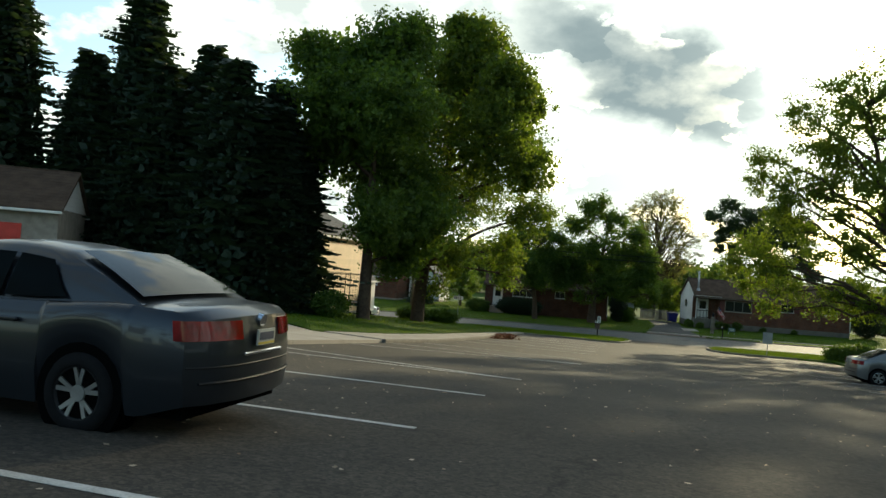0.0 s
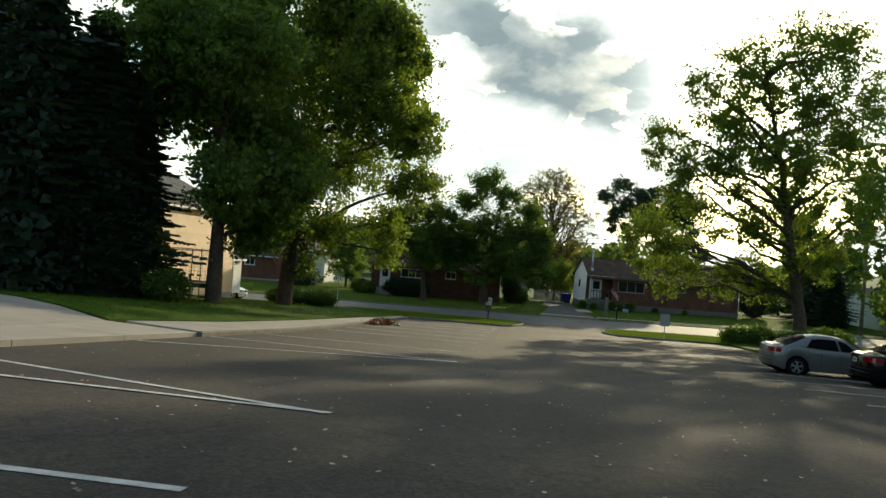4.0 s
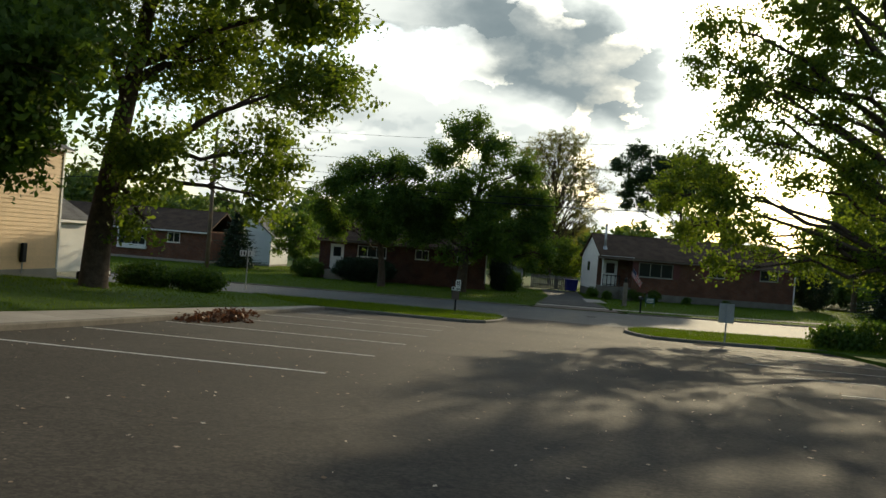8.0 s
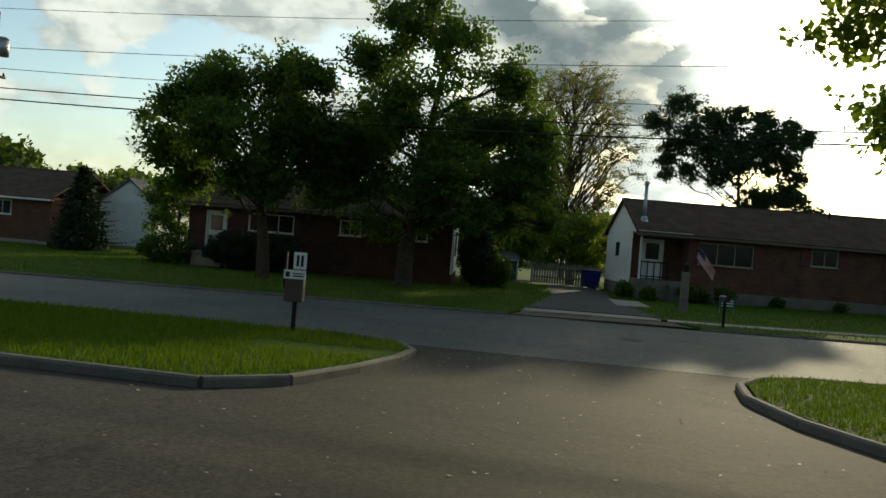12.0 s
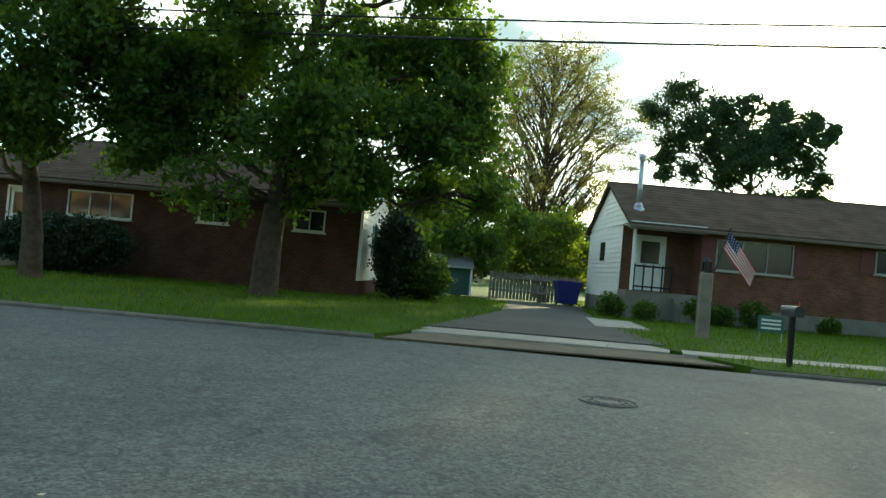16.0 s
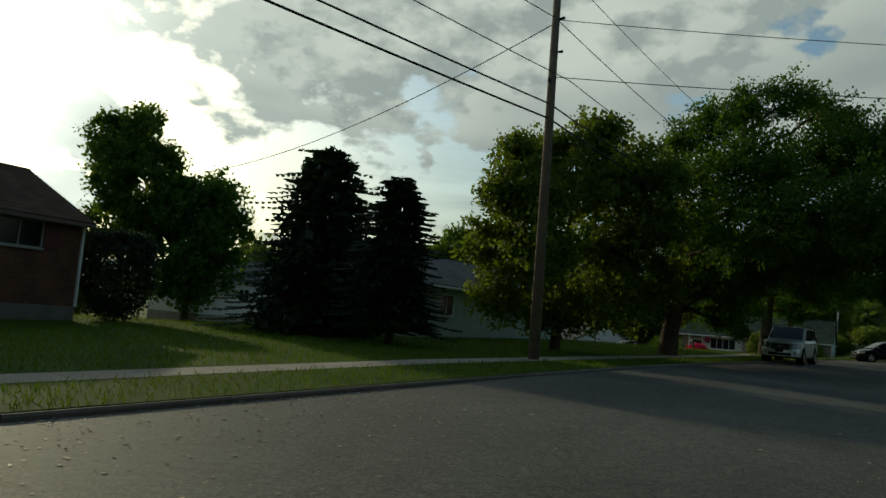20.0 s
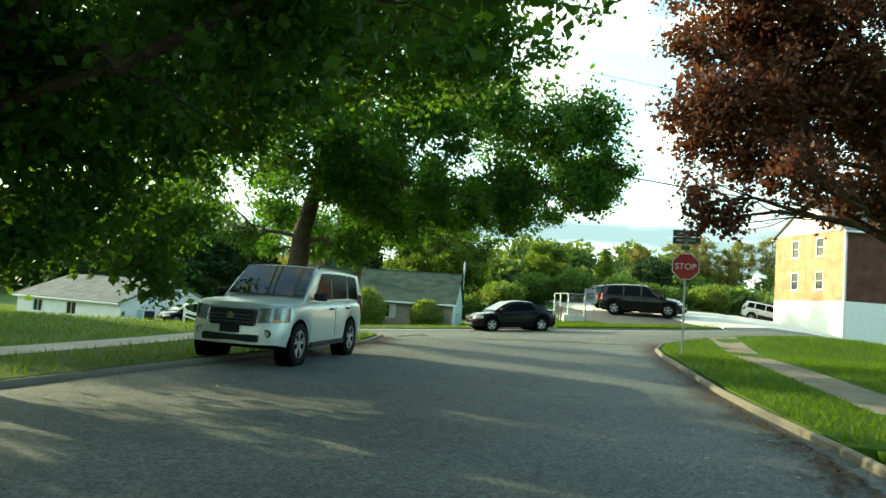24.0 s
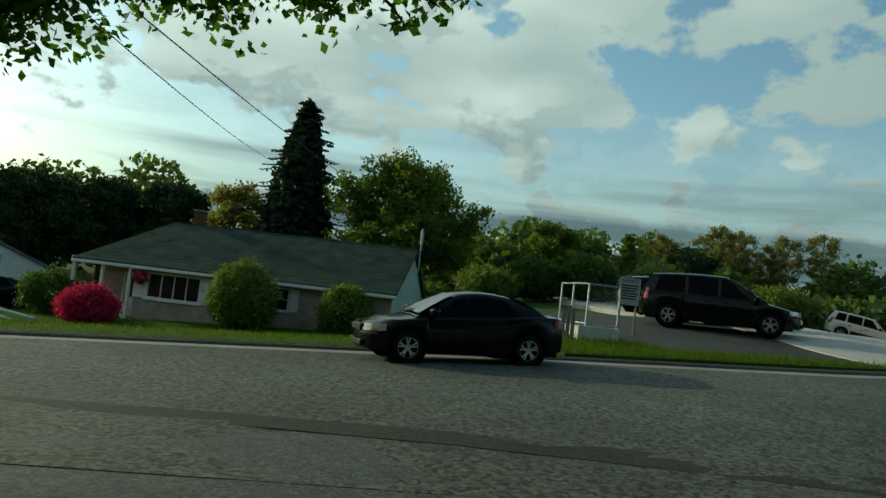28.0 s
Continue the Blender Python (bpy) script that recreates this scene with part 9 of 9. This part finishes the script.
def bin_and_shed():
    top = thing("wheelie_bin", pose(4.7, 97.0, h(4.7, 97) + 0.1, 0, 0, 12), "large dark blue wheeled bin by the fence", "bin")
    blue = material("bin_blue", (0.012, 0.014, 0.16), 0.5)
    bm = bmesh.new()
    a = [bm.verts.new(q) for q in ((-0.42, -0.38, 0.08), (0.42, -0.38, 0.08), (0.42, 0.38, 0.08), (-0.42, 0.38, 0.08))]
    b = [bm.verts.new(q) for q in ((-0.55, -0.48, 1.05), (0.55, -0.48, 1.05), (0.55, 0.48, 1.05), (-0.55, 0.48, 1.05))]
    for i in range(4):
        bm.faces.new((a[i], a[(i + 1) % 4], b[(i + 1) % 4], b[i]))
    bm.faces.new(a[::-1])
    bm.faces.new(b)
    part("bin_body", bm, blue, top)
    part("lid", boxes((-0.58, -0.5, 1.05, 0.58, 0.52, 1.13), bevel=0.03), blue, top)
    for s in (-0.36, 0.36):
        part("wheel", tubes(([(s - 0.04, 0.42, 0.1), (s + 0.04, 0.42, 0.1)], 0.1), sides=14), M_RUBBER, top)
    sh = thing("shed", pose(-1.9, 97.5, h(-1, 98) + 0.1, 0, 0, 10), "small green garden shed with a pale lean-to roof", "shed")
    green = material("shed_green", (0.03, 0.075, 0.06), 0.7)
    part("wall", boxes((0, 0, 0, 2.0, 1.6, 1.3)), green, sh)
    bm = bmesh.new()
    vs = [bm.verts.new(q) for q in ((-0.1, -0.15, 1.28), (2.1, -0.15, 1.28), (2.1, 1.0, 1.85), (-0.1, 1.0, 1.85), (-0.1, -0.15, 1.34), (2.1, -0.15, 1.34), (2.1, 1.0, 1.91), (-0.1, 1.0, 1.91))]
    for f in ((0, 1, 2, 3), (4, 7, 6, 5), (0, 4, 5, 1), (1, 5, 6, 2), (2, 6, 7, 3), (3, 7, 4, 0)):
        bm.faces.new([vs[i] for i in f])
    part("roof", bm, M_STEEL, sh)
    part("corner_post", boxes((1.96, -0.03, 0, 2.06, 0.05, 1.3)), M_TRIM, sh)


bin_and_shed()


def yard_sign():
    x, y = 9.9, 83.0
    top = thing("yard_sign", pose(x, y, h(x, y) + 0.1, 0, 0, 8), "small green and white lawn sign with unreadable bars", "sign")
    g = material("sign_teal", (0.04, 0.11, 0.09), 0.6, bump=0)
    part("sign_panel", boxes((-0.35, -0.01, 0.22, 0.35, 0.01, 0.66)), g, top)
    for z in (0.54, 0.44, 0.33):
        part("text_bar", boxes((-0.26, -0.015, z - 0.025, 0.26, -0.0105, z + 0.025)), M_SIGNWHITE, top)
    for s in (-0.3, 0.3):
        part("leg", boxes((s - 0.01, -0.008, -0.2, s + 0.01, 0.008, 0.22)), M_STEEL, top)


yard_sign()


def chain_fence():
    """The chain-link gate and low white wall at the foot of the sloping driveway."""
    base = Matrix.Translation((76.0, 73.17, h(76.0, 73.17) + 0.08)) @ pose(0, 0, 0, 0, 0, math.degrees(math.atan2(-CROSS.y, -CROSS.x)))
    top = thing("fence", base, "galvanised chain-link pen over a low whitewashed wall", "fence")
    block = material("whitewashed_block", (0.60, 0.57, 0.50), 0.9, vary=0.25)
    part("low_wall", boxes((0.0, -0.1, -0.6, 1.14, 0.1, 0.46), bevel=0.02), block, top, "whitewashed block wall")
    part("low_wall", boxes((0.0, 0.105, -0.6, 0.2, 2.2, 0.44), bevel=0.02), block, top)
    for x, y in ((0.22, 0), (1.1, 0), (0.06, 0.9), (0.06, 2.1)):
        part("post", tubes(([(x, y, 0.3), (x, y, 1.62)], 0.028), sides=8), M_STEEL, top)
    for zz in (0.52, 1.6):
        part("rail", tubes(([(0.22, 0, zz), (1.1, 0, zz)], 0.022), sides=6), M_STEEL, top)
        part("rail", tubes(([(0.22, 0, zz), (0.06, 0.9, zz), (0.06, 2.1, zz)], 0.022), sides=6), M_STEEL, top)
    bm = bmesh.new()
    for k in range(26):
        x0 = -1.0 + 0.09 * k
        for sgn in (-1, 1):
            xa, xb = (x0, x0 + 1.08) if sgn > 0 else (x0 + 1.08, x0)
            lo, hi = max(min(xa, xb), 0.22), min(max(xa, xb), 1.1)
            if hi - lo < 0.05:
                continue
            za = 0.52 + 1.08 * (lo - xa) / (xb - xa)
            zb = 0.52 + 1.08 * (hi - xa) / (xb - xa)
            tube(bm, [(lo, 0, za), (hi, 0, zb)], 0.002, 3, False)
    part("mesh", bm, M_STEEL, top)
    gp = thing("gate_post", pose(75.75, 73.42, h(75.75, 73.42) + 0.05, 0, 0, 90) @ Matrix.Scale(0.75, 4), "pale weathered double fence post", "post")
    for k in range(3):
        part("board", boxes((-0.25 + 0.17 * k, -0.04, -0.2, -0.11 + 0.17 * k, 0.04, 1.25 + 0.1 * (k % 2)), bevel=0.01), M_WOOD_GREY, gp)
    nb = thing("notice_board", pose(78.0, 71.9, h(78.0, 71.9) + 0.78, 0, 0, -78) @ Matrix.Scale(0.66, 4), "grey notice board headed RESIDENT with lines of unreadable text", "sign")
    part("board", boxes((-0.46, -0.015, 0.35, 0.46, 0.015, 1.55), bevel=0.005), material("weathered_board", (0.36, 0.37, 0.38), 0.7, vary=0.2, bump=0.05), nb)
    text_mesh("heading", "RESIDENT", 0.17, material("dark_blue_ink", (0.02, 0.02, 0.08), 0.7, bump=0), nb, pose(0, -0.019, 1.42, 90, 0, 0))
    for k in range(6):
        part("text_bar", boxes((-0.38 + 0.03 * (k % 2), -0.022, 1.18 - 0.115 * k, 0.38 - 0.05 * (k % 3), -0.0155, 1.24 - 0.115 * k)), M_BLACK, nb)
    for s in (-0.35, 0.35):
        part("leg", boxes((s - 0.04, 0.015, -1.4, s + 0.04, 0.07, 0.9)), M_WOOD_GREY, nb)


chain_fence()


def side_fence():
    """The wire fence by the street right of the lot."""
    top = tagged(new("fence"), "low galvanised wire fence beside the shrubs", "fence")
    pts = [(15.2, 62.6), (17.7, 62.3), (20.2, 62.0), (22.7, 61.7)]
    for x, y in pts:
        z = h(x, y)
        part("post", tubes(([(x, y, z - 0.1), (x, y, z + 1.2)], 0.03), sides=6), M_STEEL, top)
    for zz in (0.15, 1.15):
        part("rail", tubes(([(x, y, h(x, y) + zz) for x, y in pts], 0.02), sides=6), M_STEEL, top)
    bm = bmesh.new()
    for (x0, y0), (x1, y1) in zip(pts, pts[1:]):
        for k in range(20):
            for sgn in (0, 1):
                u0, u1 = k / 20, min(1, (k + 8) / 20)
                za, zb = (0.15, 1.15) if sgn else (1.15, 0.15)
                if u1 < (k + 8) / 20:
                    zb = za + (zb - za) * (u1 - u0) / 0.4
                tube(bm, [(x0 + (x1 - x0) * u0, y0 + (y1 - y0) * u0, h(x0, y0) + za), (x0 + (x1 - x0) * u1, y0 + (y1 - y0) * u1, h(x0, y0) + zb)], 0.004, 3, False)
    part("mesh", bm, M_STEEL, top)


side_fence()
for k, (x, y, s) in enumerate(((14.6, 60.8, 0.9), (16.0, 61.2, 1.1), (18.2, 60.9, 1.0), (20.5, 61.2, 1.3))):
    shrub("bush", x, y, (s * 1.2, s, s * 0.55), 120 + k, LEAF_BUSH, "low leafy shrub under the wide tree", 260, 14, 0.12)


def leaning_rails(x, y):
    """White rails propped on a post, lying slantwise beside a drive."""
    z = h(x, y) + 0.1
    top = thing("rail_fence", pose(x, y, z, 0, 0, -74), "white wooden rails sloping from a post to the grass", "fence")
    part("post", boxes((-0.06, -0.06, -0.2, 0.06, 0.06, 1.25), bevel=0.008), M_TRIM, top)
    for k, (z0, z1, off, far) in enumerate(((1.1, 0.1, 0.08, 3.4), (0.75, 0.06, -0.08, 2.9), (0.95, 0.3, 0.16, 4.0))):
        part("rail", tubes(([(0, off, z0), (far * 0.5, off, (z0 + z1) / 2 - 0.02), (far, off, z1)], 0.06), sides=6), M_TRIM, top)


def mail_post(x, y):
    z = h(x, y) + 0.1
    top = thing("mailbox", pose(x, y, z, 0, 0, 160), "dark mailbox on a wooden post by the kerb", "mailbox")
    part("post", boxes((-0.05, -0.05, -0.2, 0.05, 0.05, 1.0), bevel=0.006), M_BARK, top)
    bx = part("box", boxes((-0.28, -0.1, 1.0, 0.22, 0.1, 1.2), bevel=0.04), M_BLACK, top)
    part("door", boxes((0.22, -0.09, 1.01, 0.235, 0.09, 1.19), bevel=0.004), M_STEEL, bx)


def fallen_branch():
    """A dead forked branch lying by the corner kerb."""
    x, y = BRANCH
    top = thing("fallen_branch", pose(x, y, h(x, y) + 0.01, 0, 0, -22) @ Matrix.Scale(0.62, 4), "dead forked branch lying on the road by the kerb", "branch")
    rng = np.random.default_rng(31)
    bm = bmesh.new()
    tube(bm, [(0, 0, 0.03), (0.6, -0.05, 0.05), (1.2, 0.08, 0.07), (1.8, 0.05, 0.12), (2.3, 0.22, 0.06)], [0.022, 0.018, 0.014, 0.010, 0.004], 7)
    part("stem", bm, M_BARK, top, smooth=True)
    for u, dx, dy, dz in ((0.8, 0.7, -0.35, 0.06), (1.3, 0.6, 0.4, 0.16), (1.5, 0.75, -0.25, 0.1), (1.8, 0.5, -0.3, 0.02), (0.4, 0.5, 0.32, 0.1), (1.9, 0.6, 0.35, 0.2)):
        bm = bmesh.new()
        tube(bm, [(u, 0.03, 0.06), (u + dx * 0.22, dy * 0.30, 0.07 + dz * 0.45), (u + dx * 0.45, dy * 0.42, 0.07 + dz * 0.62), (u + dx * 0.72, dy * 0.74, 0.06 + dz * 0.5), (u + dx, dy, 0.03 + dz * 0.25)], [0.010, 0.009, 0.007, 0.005, 0.003], 5)
        part("twig", bm, M_BARK, top, smooth=True)


BRANCH = (57.9, 76.75)
leaning_rails(76.5, 96.0)
mail_post(67.4, 87.4)
fallen_branch()
